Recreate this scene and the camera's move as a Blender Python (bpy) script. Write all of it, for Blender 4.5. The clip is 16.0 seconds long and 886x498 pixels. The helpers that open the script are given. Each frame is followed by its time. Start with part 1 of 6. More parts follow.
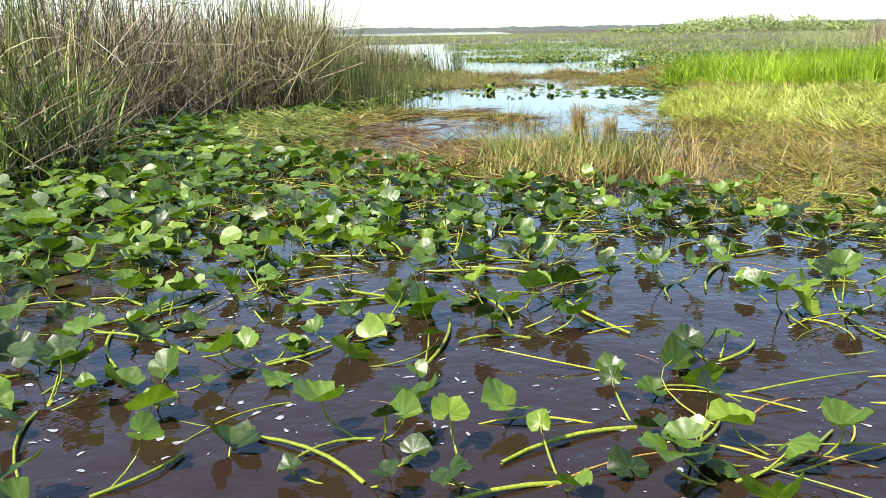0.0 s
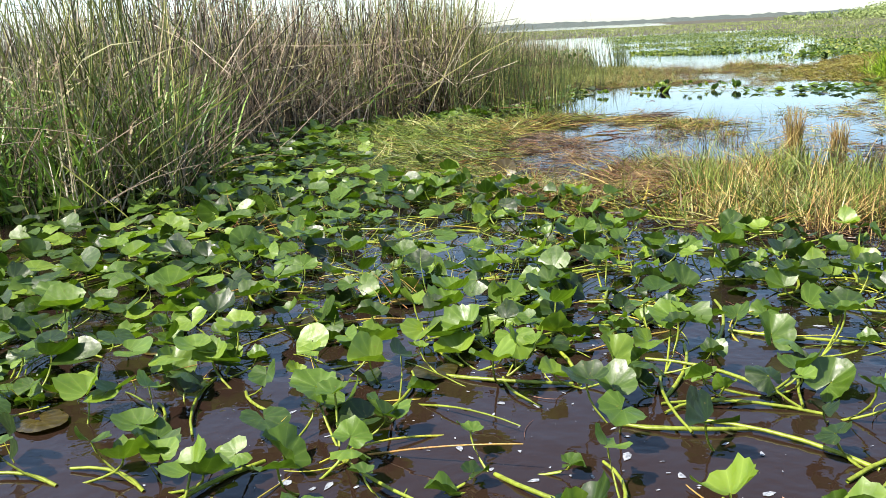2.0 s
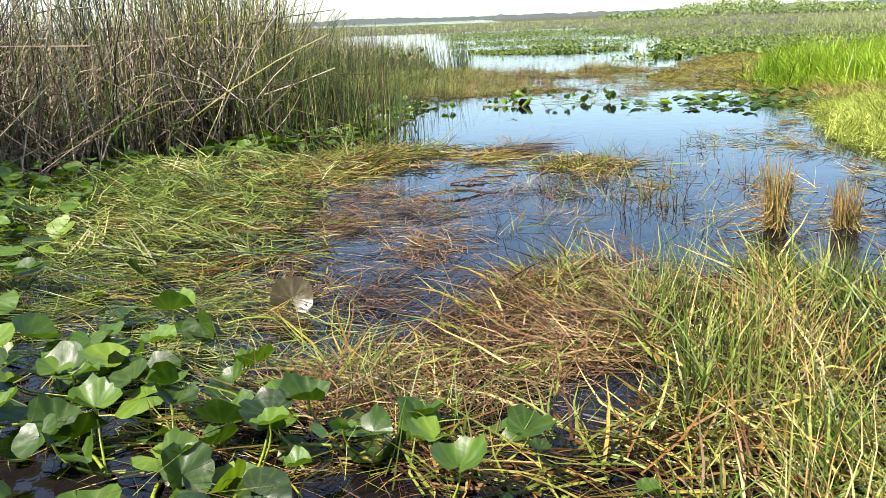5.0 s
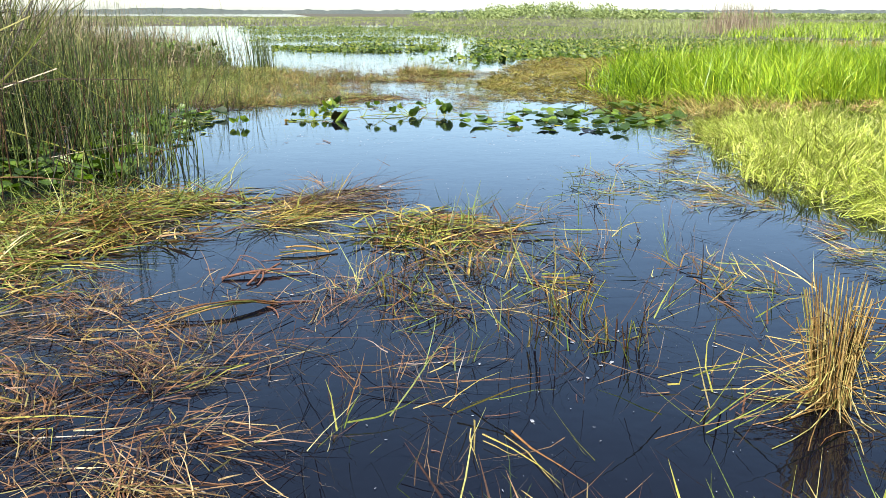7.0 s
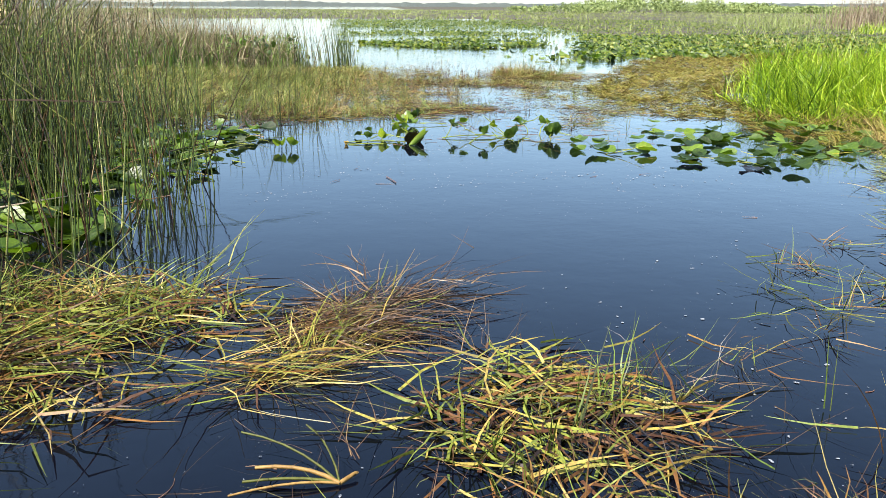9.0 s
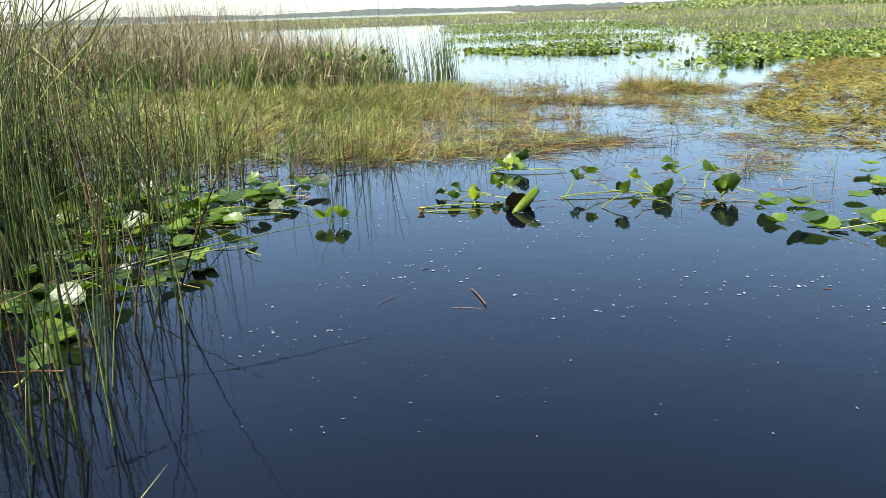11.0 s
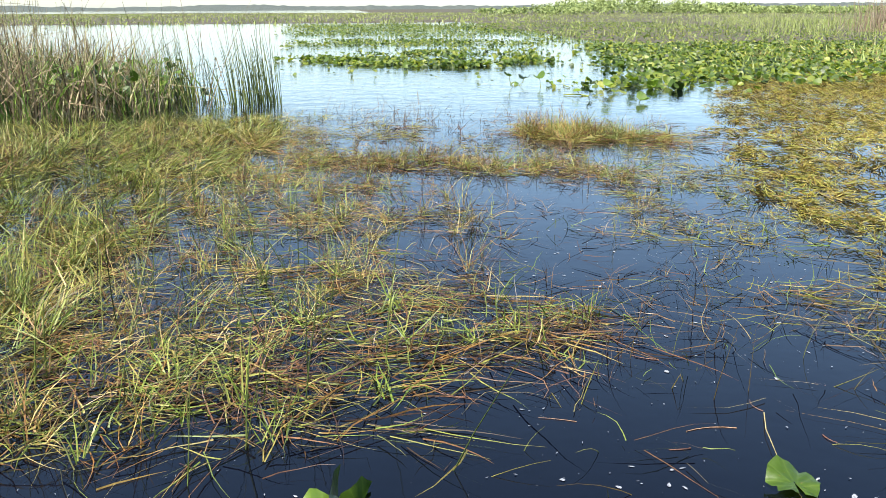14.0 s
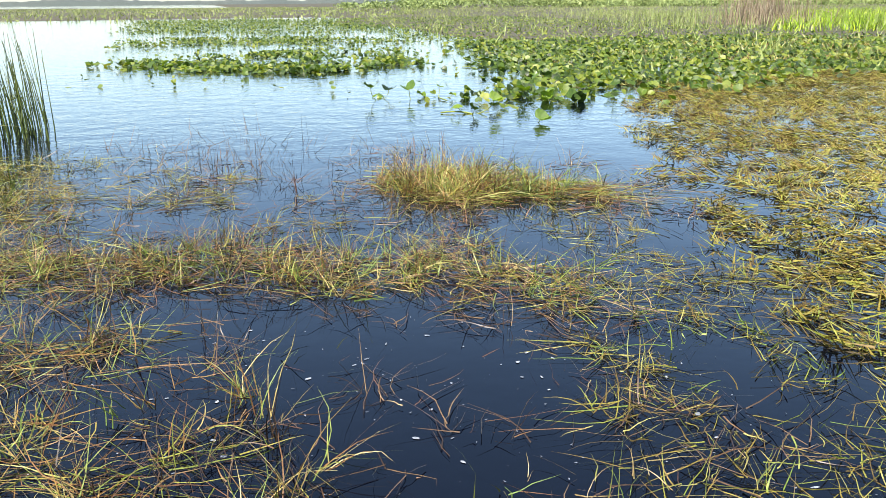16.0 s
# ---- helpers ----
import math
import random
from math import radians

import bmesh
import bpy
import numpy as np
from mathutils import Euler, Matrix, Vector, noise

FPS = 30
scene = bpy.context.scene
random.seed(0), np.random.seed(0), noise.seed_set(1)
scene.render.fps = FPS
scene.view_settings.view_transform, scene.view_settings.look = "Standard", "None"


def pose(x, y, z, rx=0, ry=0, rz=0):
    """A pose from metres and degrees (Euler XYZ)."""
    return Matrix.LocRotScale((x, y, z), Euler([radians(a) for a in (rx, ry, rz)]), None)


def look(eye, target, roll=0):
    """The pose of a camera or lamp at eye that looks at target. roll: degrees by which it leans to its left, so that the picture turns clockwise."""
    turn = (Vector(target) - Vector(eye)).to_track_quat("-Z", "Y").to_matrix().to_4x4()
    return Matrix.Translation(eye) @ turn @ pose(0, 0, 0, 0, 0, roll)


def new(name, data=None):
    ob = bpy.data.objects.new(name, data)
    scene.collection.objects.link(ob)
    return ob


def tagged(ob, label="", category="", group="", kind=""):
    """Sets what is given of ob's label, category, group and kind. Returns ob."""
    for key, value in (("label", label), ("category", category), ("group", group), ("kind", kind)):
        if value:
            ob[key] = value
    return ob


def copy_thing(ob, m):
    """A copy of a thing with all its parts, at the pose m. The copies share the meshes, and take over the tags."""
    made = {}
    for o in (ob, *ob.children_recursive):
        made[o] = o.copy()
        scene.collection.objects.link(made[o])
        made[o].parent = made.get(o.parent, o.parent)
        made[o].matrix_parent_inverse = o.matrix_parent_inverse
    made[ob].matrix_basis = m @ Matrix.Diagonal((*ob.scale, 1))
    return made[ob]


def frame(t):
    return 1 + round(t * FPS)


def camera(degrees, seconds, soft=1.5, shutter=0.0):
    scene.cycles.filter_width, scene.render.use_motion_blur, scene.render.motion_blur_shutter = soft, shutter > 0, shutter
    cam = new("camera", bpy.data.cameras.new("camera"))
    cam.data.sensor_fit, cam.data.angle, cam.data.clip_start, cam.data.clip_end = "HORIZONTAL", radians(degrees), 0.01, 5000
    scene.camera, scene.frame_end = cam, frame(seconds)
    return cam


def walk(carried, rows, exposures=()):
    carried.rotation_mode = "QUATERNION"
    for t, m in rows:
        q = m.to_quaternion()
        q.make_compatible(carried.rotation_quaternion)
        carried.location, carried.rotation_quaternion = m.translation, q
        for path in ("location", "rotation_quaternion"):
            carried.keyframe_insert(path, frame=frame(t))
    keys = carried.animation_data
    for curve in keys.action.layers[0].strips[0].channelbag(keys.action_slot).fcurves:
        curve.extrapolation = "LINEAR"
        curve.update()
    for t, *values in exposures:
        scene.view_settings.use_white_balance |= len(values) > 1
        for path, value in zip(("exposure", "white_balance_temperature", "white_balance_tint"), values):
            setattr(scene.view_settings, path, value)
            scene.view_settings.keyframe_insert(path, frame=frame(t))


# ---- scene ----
cam = camera(54.5, 16.0, soft=0.5)
PATH = [
    (0, (0.837, 0.931, 1.791), (0.777, 2.868, 1.3), -1.1),
    (0.5, (0.795, 1.619, 1.78), (0.622, 3.552, 1.294), -2.7),
    (1, (0.719, 2.199, 1.769), (0.452, 4.121, 1.287), -3.7),
    (1.5, (0.601, 2.913, 1.75), (0.255, 4.823, 1.267), -3.4),
    (2, (0.508, 3.669, 1.752), (0.098, 5.565, 1.264), -2.9),
    (2.5, (0.4, 4.476, 1.737), (-0.047, 6.364, 1.248), -3.0),
    (3, (0.314, 5.261, 1.729), (-0.131, 7.146, 1.233), -3.2),
    (3.5, (0.216, 6.122, 1.734), (-0.18, 8.014, 1.222), -2.7),
    (4, (0.158, 7.027, 1.721), (-0.153, 8.934, 1.205), -2.8),
    (4.5, (0.131, 7.966, 1.727), (-0.061, 9.888, 1.21), -2.3),
    (5, (0.161, 8.92, 1.733), (0.118, 10.853, 1.219), -2.2),
    (5.2, (0.171, 9.285, 1.735), (0.184, 11.217, 1.218), -2.1),
    (7.3, (0.471, 13.259, 1.638), (0.88, 15.144, 1.109), -0.1),
    (7.5, (0.535, 13.571, 1.642), (0.947, 15.455, 1.114), -0.3),
    (8, (0.651, 14.367, 1.642), (1.022, 16.259, 1.11), -1.0),
    (8.5, (0.779, 15.195, 1.626), (1.063, 17.1, 1.09), -0.5),
    (9, (0.883, 15.949, 1.628), (1.066, 17.864, 1.084), 0.2),
    (9.5, (0.991, 16.74, 1.62), (1.086, 18.661, 1.073), -0.8),
    (9.7, (1.038, 17.045, 1.613), (1.096, 18.968, 1.066), -1.5),
    (11.8, (1.198, 21.098, 1.632), (1.096, 23.024, 1.105), -1.5),
    (12, (1.222, 21.553, 1.635), (1.139, 23.48, 1.106), -1.3),
    (12.5, (1.298, 22.673, 1.619), (1.293, 24.603, 1.092), -1.2),
    (13, (1.379, 23.784, 1.609), (1.457, 25.71, 1.074), -0.1),
    (13.5, (1.505, 24.842, 1.624), (1.666, 26.763, 1.089), -0.0),
    (14, (1.633, 25.856, 1.635), (1.886, 27.765, 1.096), -0.3),
    (14.5, (1.815, 26.888, 1.636), (2.151, 28.784, 1.094), -0.1),
    (15, (2.015, 27.832, 1.632), (2.429, 29.712, 1.088), -0.4),
    (15.5, (2.251, 28.734, 1.655), (2.732, 30.596, 1.104), -0.3),
    (16, (2.534, 29.689, 1.622), (3.072, 31.534, 1.069), -0.5),
]
walk(cam, [(t, look(eye, target, roll)) for t, eye, target, roll in PATH], ((0, 1.49, 6500, 12), (16, 1.49, 6500, 12)))

# ---- light ----
SUN_FROM = Vector((-0.46, -0.37, 0.81)).normalized()
world = bpy.data.worlds.new("world")
scene.world = world
world.use_nodes = True
wn = world.node_tree
sky = wn.nodes.new("ShaderNodeTexSky")
sky.sky_type = "NISHITA"
sky.sun_disc = False
sky.sun_elevation = math.asin(SUN_FROM.z)
sky.sun_rotation = math.atan2(SUN_FROM.x, SUN_FROM.y)
sky.air_density, sky.dust_density, sky.ozone_density = 0.9, 1.0, 6.0
haze = wn.nodes.new("ShaderNodeMix")
haze.data_type, haze.blend_type = "RGBA", "MULTIPLY"
haze.inputs[0].default_value, haze.inputs[7].default_value = 1.0, (1.07, 1.0, 0.86, 1)
wn.links.new(sky.outputs[0], haze.inputs[6])
wn.links.new(haze.outputs[2], wn.nodes["Background"].inputs[0])
wn.nodes["Background"].inputs[1].default_value = 0.142
sun = new("sun", bpy.data.lights.new("sun", "SUN"))
sun.data.energy, sun.data.angle, sun.data.color = 4.8, radians(0.55), (1.0, 0.94, 0.84)
sun.matrix_world = look(SUN_FROM * 50, (0, 0, 0))


# ---- materials ----
def material(name):
    m = bpy.data.materials.new(name)
    m.use_nodes = True
    nt = m.node_tree
    return m, nt, nt.nodes["Principled BSDF"]


def ramp_of(nt, fac, stops):
    r = nt.nodes.new("ShaderNodeValToRGB")
    els = r.color_ramp.elements
    while len(els) < len(stops):
        els.new(0.5)
    for e, (p, c) in zip(els, stops):
        e.position, e.color = p, (*c, 1)
    nt.links.new(fac, r.inputs[0])
    return r.outputs[0]


def noise_of(nt, scale, detail=3, vector=None, rough=0.55):
    n = nt.nodes.new("ShaderNodeTexNoise")
    n.inputs["Scale"].default_value, n.inputs["Detail"].default_value = scale, detail
    n.inputs["Roughness"].default_value = rough
    if vector:
        nt.links.new(vector, n.inputs["Vector"])
    return n


def mixed(nt, a, b, fac, blend="MULTIPLY"):
    x = nt.nodes.new("ShaderNodeMix")
    x.data_type, x.blend_type = "RGBA", blend
    for value, socket in ((a, x.inputs[6]), (b, x.inputs[7]), (fac, x.inputs[0])):
        if isinstance(value, (int, float)):
            socket.default_value = value
        elif isinstance(value, tuple):
            socket.default_value = (*value, 1)
        else:
            nt.links.new(value, socket)
    return x.outputs[2]


def math_of(nt, op, a, b=0.0, c=0.0):
    n = nt.nodes.new("ShaderNodeMath")
    n.operation = op
    for i, v in enumerate((a, b, c)):
        if isinstance(v, (int, float)):
            n.inputs[i].default_value = v
        else:
            nt.links.new(v, n.inputs[i])
    return n.outputs[0]


def translucent(nt, bsdf, color, share):
    """Lets part of the light through a leaf."""
    out = nt.nodes["Material Output"]
    tr = nt.nodes.new("ShaderNodeBsdfTranslucent")
    mx = nt.nodes.new("ShaderNodeMixShader")
    mx.inputs[0].default_value = share
    nt.links.new(color, tr.inputs[0])
    nt.links.new(bsdf.outputs[0], mx.inputs[1])
    nt.links.new(tr.outputs[0], mx.inputs[2])
    nt.links.new(mx.outputs[0], out.inputs[0])


def blade_material(name, stops, rough=0.5, share=0.3, patch=0.6):
    """Grass: a colour for each blade, drifting in patches over the marsh."""
    m, nt, b = material(name)
    geo = nt.nodes.new("ShaderNodeNewGeometry")
    co = nt.nodes.new("ShaderNodeTexCoord")
    drift = noise_of(nt, patch, 2, co.outputs["Object"])
    f = math_of(nt, "MULTIPLY_ADD", drift.outputs[0], 0.8, -0.4)
    f = math_of(nt, "ADD", math_of(nt, "MULTIPLY", geo.outputs["Random Per Island"], 0.95), f)
    col = ramp_of(nt, f, stops)
    grain = noise_of(nt, 45, 2, co.outputs["Object"])
    col = mixed(nt, col, ramp_of(nt, grain.outputs[0], [(0.3, (0.62, 0.58, 0.5)), (0.7, (1.15, 1.15, 1.1))]), 1.0)
    nt.links.new(col, b.inputs["Base Color"])
    b.inputs["Roughness"].default_value = rough
    b.inputs["Specular IOR Level"].default_value = 0.3
    translucent(nt, b, col, share)
    return m


MAT_REED_DRY = blade_material("dry_reed", [(0.0, (0.0258, 0.0189, 0.012)), (0.3, (0.086, 0.0619, 0.043)), (0.55, (0.215, 0.159, 0.116)), (0.8, (0.37, 0.301, 0.224)), (1.0, (0.55, 0.49, 0.387))], 0.6, 0.1)
MAT_REED_GREEN = blade_material("green_rush", [(0.0, (0.04, 0.05, 0.01)), (0.4, (0.12, 0.14, 0.026)), (0.75, (0.24, 0.26, 0.065)), (0.97, (0.50, 0.46, 0.22))], 0.45, 0.1)
MAT_RUSH = blade_material("dark_rush", [(0.0, (0.02, 0.032, 0.008)), (0.45, (0.065, 0.095, 0.02)), (0.8, (0.14, 0.18, 0.045)), (1.0, (0.36, 0.34, 0.15))], 0.45, 0.05)
MAT_LUSH = blade_material("lush_leaf", [(0.0, (0.05, 0.11, 0.02)), (0.4, (0.13, 0.25, 0.04)), (0.8, (0.22, 0.36, 0.06)), (1.0, (0.34, 0.45, 0.13))], 0.4, 0.3)
MAT_MAT = blade_material("matted_grass", [(0.0, (0.016, 0.009, 0.005)), (0.2, (0.08, 0.033, 0.013)), (0.38, (0.22, 0.105, 0.028)), (0.5, (0.10, 0.125, 0.018)), (0.72, (0.18, 0.215, 0.03)), (0.87, (0.33, 0.245, 0.055)), (1.0, (0.52, 0.41, 0.17))], 0.5, 0.15, 0.5)
MAT_MAT_GREEN = blade_material("green_matted_grass", [(0.0, (0.025, 0.028, 0.007)), (0.3, (0.095, 0.105, 0.018)), (0.6, (0.10, 0.165, 0.022)), (0.85, (0.20, 0.25, 0.045)), (1.0, (0.48, 0.44, 0.22))], 0.5, 0.2, 0.5)
MAT_BROWN = blade_material("brown_wet_grass", [(0.0, (0.014, 0.009, 0.006)), (0.4, (0.045, 0.026, 0.015)), (0.7, (0.115, 0.065, 0.032)), (1.0, (0.22, 0.14, 0.065))], 0.4, 0.05, 0.8)
MAT_FLOAT = blade_material("floating_grass", [(0.0, (0.04, 0.024, 0.01)), (0.2, (0.14, 0.065, 0.022)), (0.38, (0.28, 0.155, 0.045)), (0.47, (0.11, 0.145, 0.026)), (0.66, (0.17, 0.22, 0.042)), (0.84, (0.29, 0.22, 0.065)), (1.0, (0.44, 0.36, 0.16))], 0.5, 0.2, 0.6)
MAT_FRESH = blade_material("fresh_grass", [(0.0, (0.0287, 0.041, 0.0082)), (0.3, (0.0902, 0.131, 0.0197)), (0.6, (0.164, 0.238, 0.0369)), (0.85, (0.279, 0.312, 0.0697)), (1.0, (0.394, 0.361, 0.148))], 0.45, 0.3, 0.5)
MAT_RUST = blade_material("rust_wet_grass", [(0.0, (0.02, 0.011, 0.007)), (0.35, (0.09, 0.04, 0.02)), (0.6, (0.20, 0.10, 0.045)), (0.8, (0.16, 0.14, 0.04)), (1.0, (0.36, 0.25, 0.12))], 0.45, 0.08, 0.6)
MAT_STRAW = blade_material("straw", [(0.0, (0.13, 0.07, 0.025)), (0.3, (0.31, 0.19, 0.06)), (0.6, (0.48, 0.35, 0.14)), (0.85, (0.28, 0.28, 0.075)), (1.0, (0.70, 0.58, 0.33))], 0.55, 0.15, 0.7)
MAT_LIGHT = blade_material("light_grass", [(0.0, (0.13, 0.13, 0.025)), (0.25, (0.30, 0.38, 0.045)), (0.6, (0.45, 0.54, 0.08)), (1.0, (0.62, 0.60, 0.22))], 0.5, 0.35, 0.3)
MAT_BRIGHT = blade_material("bright_grass", [(0.0, (0.07, 0.14, 0.012)), (0.35, (0.21, 0.36, 0.015)), (0.7, (0.38, 0.54, 0.03)), (1.0, (0.50, 0.58, 0.05))], 0.4, 0.4, 0.25)
MAT_OLIVE = blade_material("olive_grass", [(0.0, (0.045, 0.03, 0.008)), (0.28, (0.16, 0.105, 0.02)), (0.55, (0.22, 0.19, 0.028)), (0.8, (0.16, 0.19, 0.024)), (1.0, (0.36, 0.31, 0.10))], 0.55, 0.15, 0.35)
MAT_BAND = blade_material("bar_grass", [(0.0, (0.04, 0.03, 0.01)), (0.25, (0.14, 0.10, 0.026)), (0.5, (0.23, 0.215, 0.046)), (0.75, (0.16, 0.21, 0.034)), (1.0, (0.46, 0.40, 0.17))], 0.5, 0.25, 0.4)
MAT_FAR = blade_material("far_marsh_grass", [(0.0, (0.16, 0.19, 0.06)), (0.4, (0.23, 0.29, 0.085)), (0.75, (0.30, 0.37, 0.12)), (1.0, (0.42, 0.42, 0.21))], 0.6, 0.3, 0.02)
MAT_SHRUB = blade_material("shrub_leaves", [(0.0, (0.13, 0.18, 0.055)), (0.5, (0.23, 0.30, 0.10)), (1.0, (0.34, 0.41, 0.16))], 0.5, 0.25, 0.03)
# blue-grey here is the haze of distance, put into the leaf colour
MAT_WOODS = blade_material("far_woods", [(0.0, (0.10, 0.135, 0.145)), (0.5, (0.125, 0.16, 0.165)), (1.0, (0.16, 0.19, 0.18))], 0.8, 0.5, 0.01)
MAT_TAN = blade_material("tan_reed_leaf", [(0.0, (0.056, 0.044, 0.024)), (0.3, (0.176, 0.136, 0.076)), (0.6, (0.336, 0.272, 0.176)), (0.8, (0.192, 0.208, 0.08)), (1.0, (0.448, 0.384, 0.28))], 0.6, 0.2, 0.3)
MAT_CANE = blade_material("dead_cane", [(0.0, (0.12, 0.09, 0.06)), (0.5, (0.26, 0.20, 0.14)), (1.0, (0.38, 0.32, 0.24))], 0.7, 0.1, 0.1)


def pad_material(name, stops, share, rough):
    """Spatterdock leaf: veins fan out from the notch, blotches and worn spots between."""
    m, nt, b = material(name)
    uv = nt.nodes.new("ShaderNodeUVMap")
    uv.uv_map = "leaf"
    sep = nt.nodes.new("ShaderNodeSeparateXYZ")
    nt.links.new(uv.outputs[0], sep.inputs[0])
    ang = math_of(nt, "ARCTAN2", sep.outputs[0], math_of(nt, "ADD", sep.outputs[1], 0.12))
    vein = math_of(nt, "ABSOLUTE", math_of(nt, "SINE", math_of(nt, "MULTIPLY", ang, 6.0)))
    vein = math_of(nt, "POWER", vein, 0.06)
    info = nt.nodes.new("ShaderNodeObjectInfo")
    geo = nt.nodes.new("ShaderNodeNewGeometry")
    co = nt.nodes.new("ShaderNodeTexCoord")
    rnd = math_of(nt, "FRACT", math_of(nt, "ADD", info.outputs["Random"], geo.outputs["Random Per Island"]))
    blotch = noise_of(nt, 14, 3, co.outputs["Object"])
    f = math_of(nt, "MULTIPLY_ADD", math_of(nt, "SUBTRACT", blotch.outputs[0], 0.5), 0.45, rnd)
    col = ramp_of(nt, f, stops)
    col = mixed(nt, mixed(nt, col, (1.12, 1.12, 1.1), 1.0), col, vein)
    spots = noise_of(nt, 60, 2, co.outputs["Object"])
    col = mixed(nt, col, (0.16, 0.11, 0.03), ramp_of(nt, spots.outputs[0], [(0.68, (0, 0, 0)), (0.76, (0.7, 0.7, 0.7))]), "MIX")
    nt.links.new(col, b.inputs["Base Color"])
    fine = noise_of(nt, 25, 3, co.outputs["Object"])
    nt.links.new(ramp_of(nt, fine.outputs[0], [(0.3, (rough - 0.08,) * 3), (0.7, (rough + 0.12,) * 3)]), b.inputs["Roughness"])
    b.inputs["IOR"].default_value = 1.5
    b.inputs["Specular IOR Level"].default_value = 0.6
    swell = noise_of(nt, 9, 2, co.outputs["Object"])
    bump = nt.nodes.new("ShaderNodeBump")
    bump.inputs["Strength"].default_value, bump.inputs["Distance"].default_value = 0.6, 0.012
    nt.links.new(math_of(nt, "ADD", math_of(nt, "MULTIPLY_ADD", fine.outputs[0], 0.35, math_of(nt, "MULTIPLY", vein, -0.1)), math_of(nt, "MULTIPLY", swell.outputs[0], 1.6)), bump.inputs["Height"])
    nt.links.new(bump.outputs[0], b.inputs["Normal"])
    translucent(nt, b, mixed(nt, col, (1.25, 1.35, 0.5), 1.0), share)
    return m


MAT_PAD = pad_material("spatterdock_leaf", [(0.0, (0.09, 0.14, 0.017)), (0.35, (0.165, 0.24, 0.04)), (0.75, (0.255, 0.345, 0.08)), (1.0, (0.34, 0.42, 0.095))], 0.33, 0.43)
MAT_PAD_FAR = pad_material("pale_pad_leaf", [(0.0, (0.11, 0.165, 0.03)), (0.5, (0.23, 0.31, 0.06)), (1.0, (0.42, 0.44, 0.13))], 0.35, 0.5)
MAT_PAD_YOUNG = pad_material("young_leaf", [(0.0, (0.30, 0.38, 0.05)), (1.0, (0.48, 0.52, 0.09))], 0.4, 0.4)
MAT_PAD_OLD = pad_material("withered_leaf", [(0.0, (0.06, 0.045, 0.02)), (0.5, (0.13, 0.11, 0.04)), (1.0, (0.22, 0.18, 0.06))], 0.15, 0.35)
MAT_STALK = blade_material("yellow_green_stalk", [(0.0, (0.12, 0.16, 0.02)), (0.35, (0.22, 0.27, 0.03)), (0.7, (0.42, 0.40, 0.05)), (0.95, (0.30, 0.17, 0.05))], 0.35, 0.1, 1.0)
MAT_TWIG = blade_material("red_brown_twig", [(0.0, (0.09, 0.04, 0.028)), (0.5, (0.19, 0.09, 0.055)), (1.0, (0.30, 0.18, 0.11))], 0.5, 0.0, 1.0)

# tea-brown water with fine ripples
MAT_WATER, nt, b = material("marsh_water")
co = nt.nodes.new("ShaderNodeTexCoord")
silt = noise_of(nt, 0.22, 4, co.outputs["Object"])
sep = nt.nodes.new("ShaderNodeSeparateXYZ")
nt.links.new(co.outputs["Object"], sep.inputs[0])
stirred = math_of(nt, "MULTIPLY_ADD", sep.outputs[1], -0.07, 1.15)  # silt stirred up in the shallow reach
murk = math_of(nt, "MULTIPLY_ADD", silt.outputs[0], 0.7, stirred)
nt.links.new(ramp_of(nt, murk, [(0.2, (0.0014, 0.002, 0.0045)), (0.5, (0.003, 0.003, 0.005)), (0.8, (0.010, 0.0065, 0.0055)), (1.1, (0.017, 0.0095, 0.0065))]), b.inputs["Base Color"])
b.inputs["Roughness"].default_value = 0.04
b.inputs["IOR"].default_value = 1.33
wave = noise_of(nt, 2.2, 3, co.outputs["Object"])
fine = noise_of(nt, 11, 2, co.outputs["Object"])
bump = nt.nodes.new("ShaderNodeBump")
bump.inputs["Distance"].default_value = 0.035
breeze = math_of(nt, "ADD", math_of(nt, "MAXIMUM", math_of(nt, "MULTIPLY_ADD", stirred, 0.42, 0.08), 0.0), math_of(nt, "MINIMUM", math_of(nt, "MAXIMUM", math_of(nt, "MULTIPLY_ADD", sep.outputs[1], 0.075, -2.7), 0.0), 0.4))
nt.links.new(math_of(nt, "MINIMUM", math_of(nt, "MAXIMUM", breeze, 0.06), 1.0), bump.inputs["Strength"])
nt.links.new(math_of(nt, "MULTIPLY_ADD", fine.outputs[0], 0.25, wave.outputs[0]), bump.inputs["Height"])
nt.links.new(bump.outputs[0], b.inputs["Normal"])

MAT_SOIL, nt, b = material("wet_peat")
co = nt.nodes.new("ShaderNodeTexCoord")
peat = noise_of(nt, 1.3, 6, co.outputs["Object"], 0.7)
nt.links.new(ramp_of(nt, peat.outputs[0], [(0.25, (0.015, 0.012, 0.007)), (0.5, (0.045, 0.036, 0.015)), (0.75, (0.09, 0.08, 0.025))]), b.inputs["Base Color"])
b.inputs["Roughness"].default_value = 0.85
bump = nt.nodes.new("ShaderNodeBump")
bump.inputs["Distance"].default_value = 0.05
nt.links.new(peat.outputs[0], bump.inputs["Height"])
nt.links.new(bump.outputs[0], b.inputs["Normal"])

MAT_FOAM, nt, b = material("foam_fleck")
co = nt.nodes.new("ShaderNodeTexCoord")
fl = noise_of(nt, 90, 2, co.outputs["Object"])
nt.links.new(ramp_of(nt, fl.outputs[0], [(0.3, (0.06, 0.07, 0.085)), (0.7, (0.29, 0.31, 0.335))]), b.inputs["Base Color"])
b.inputs["Roughness"].default_value = 0.9

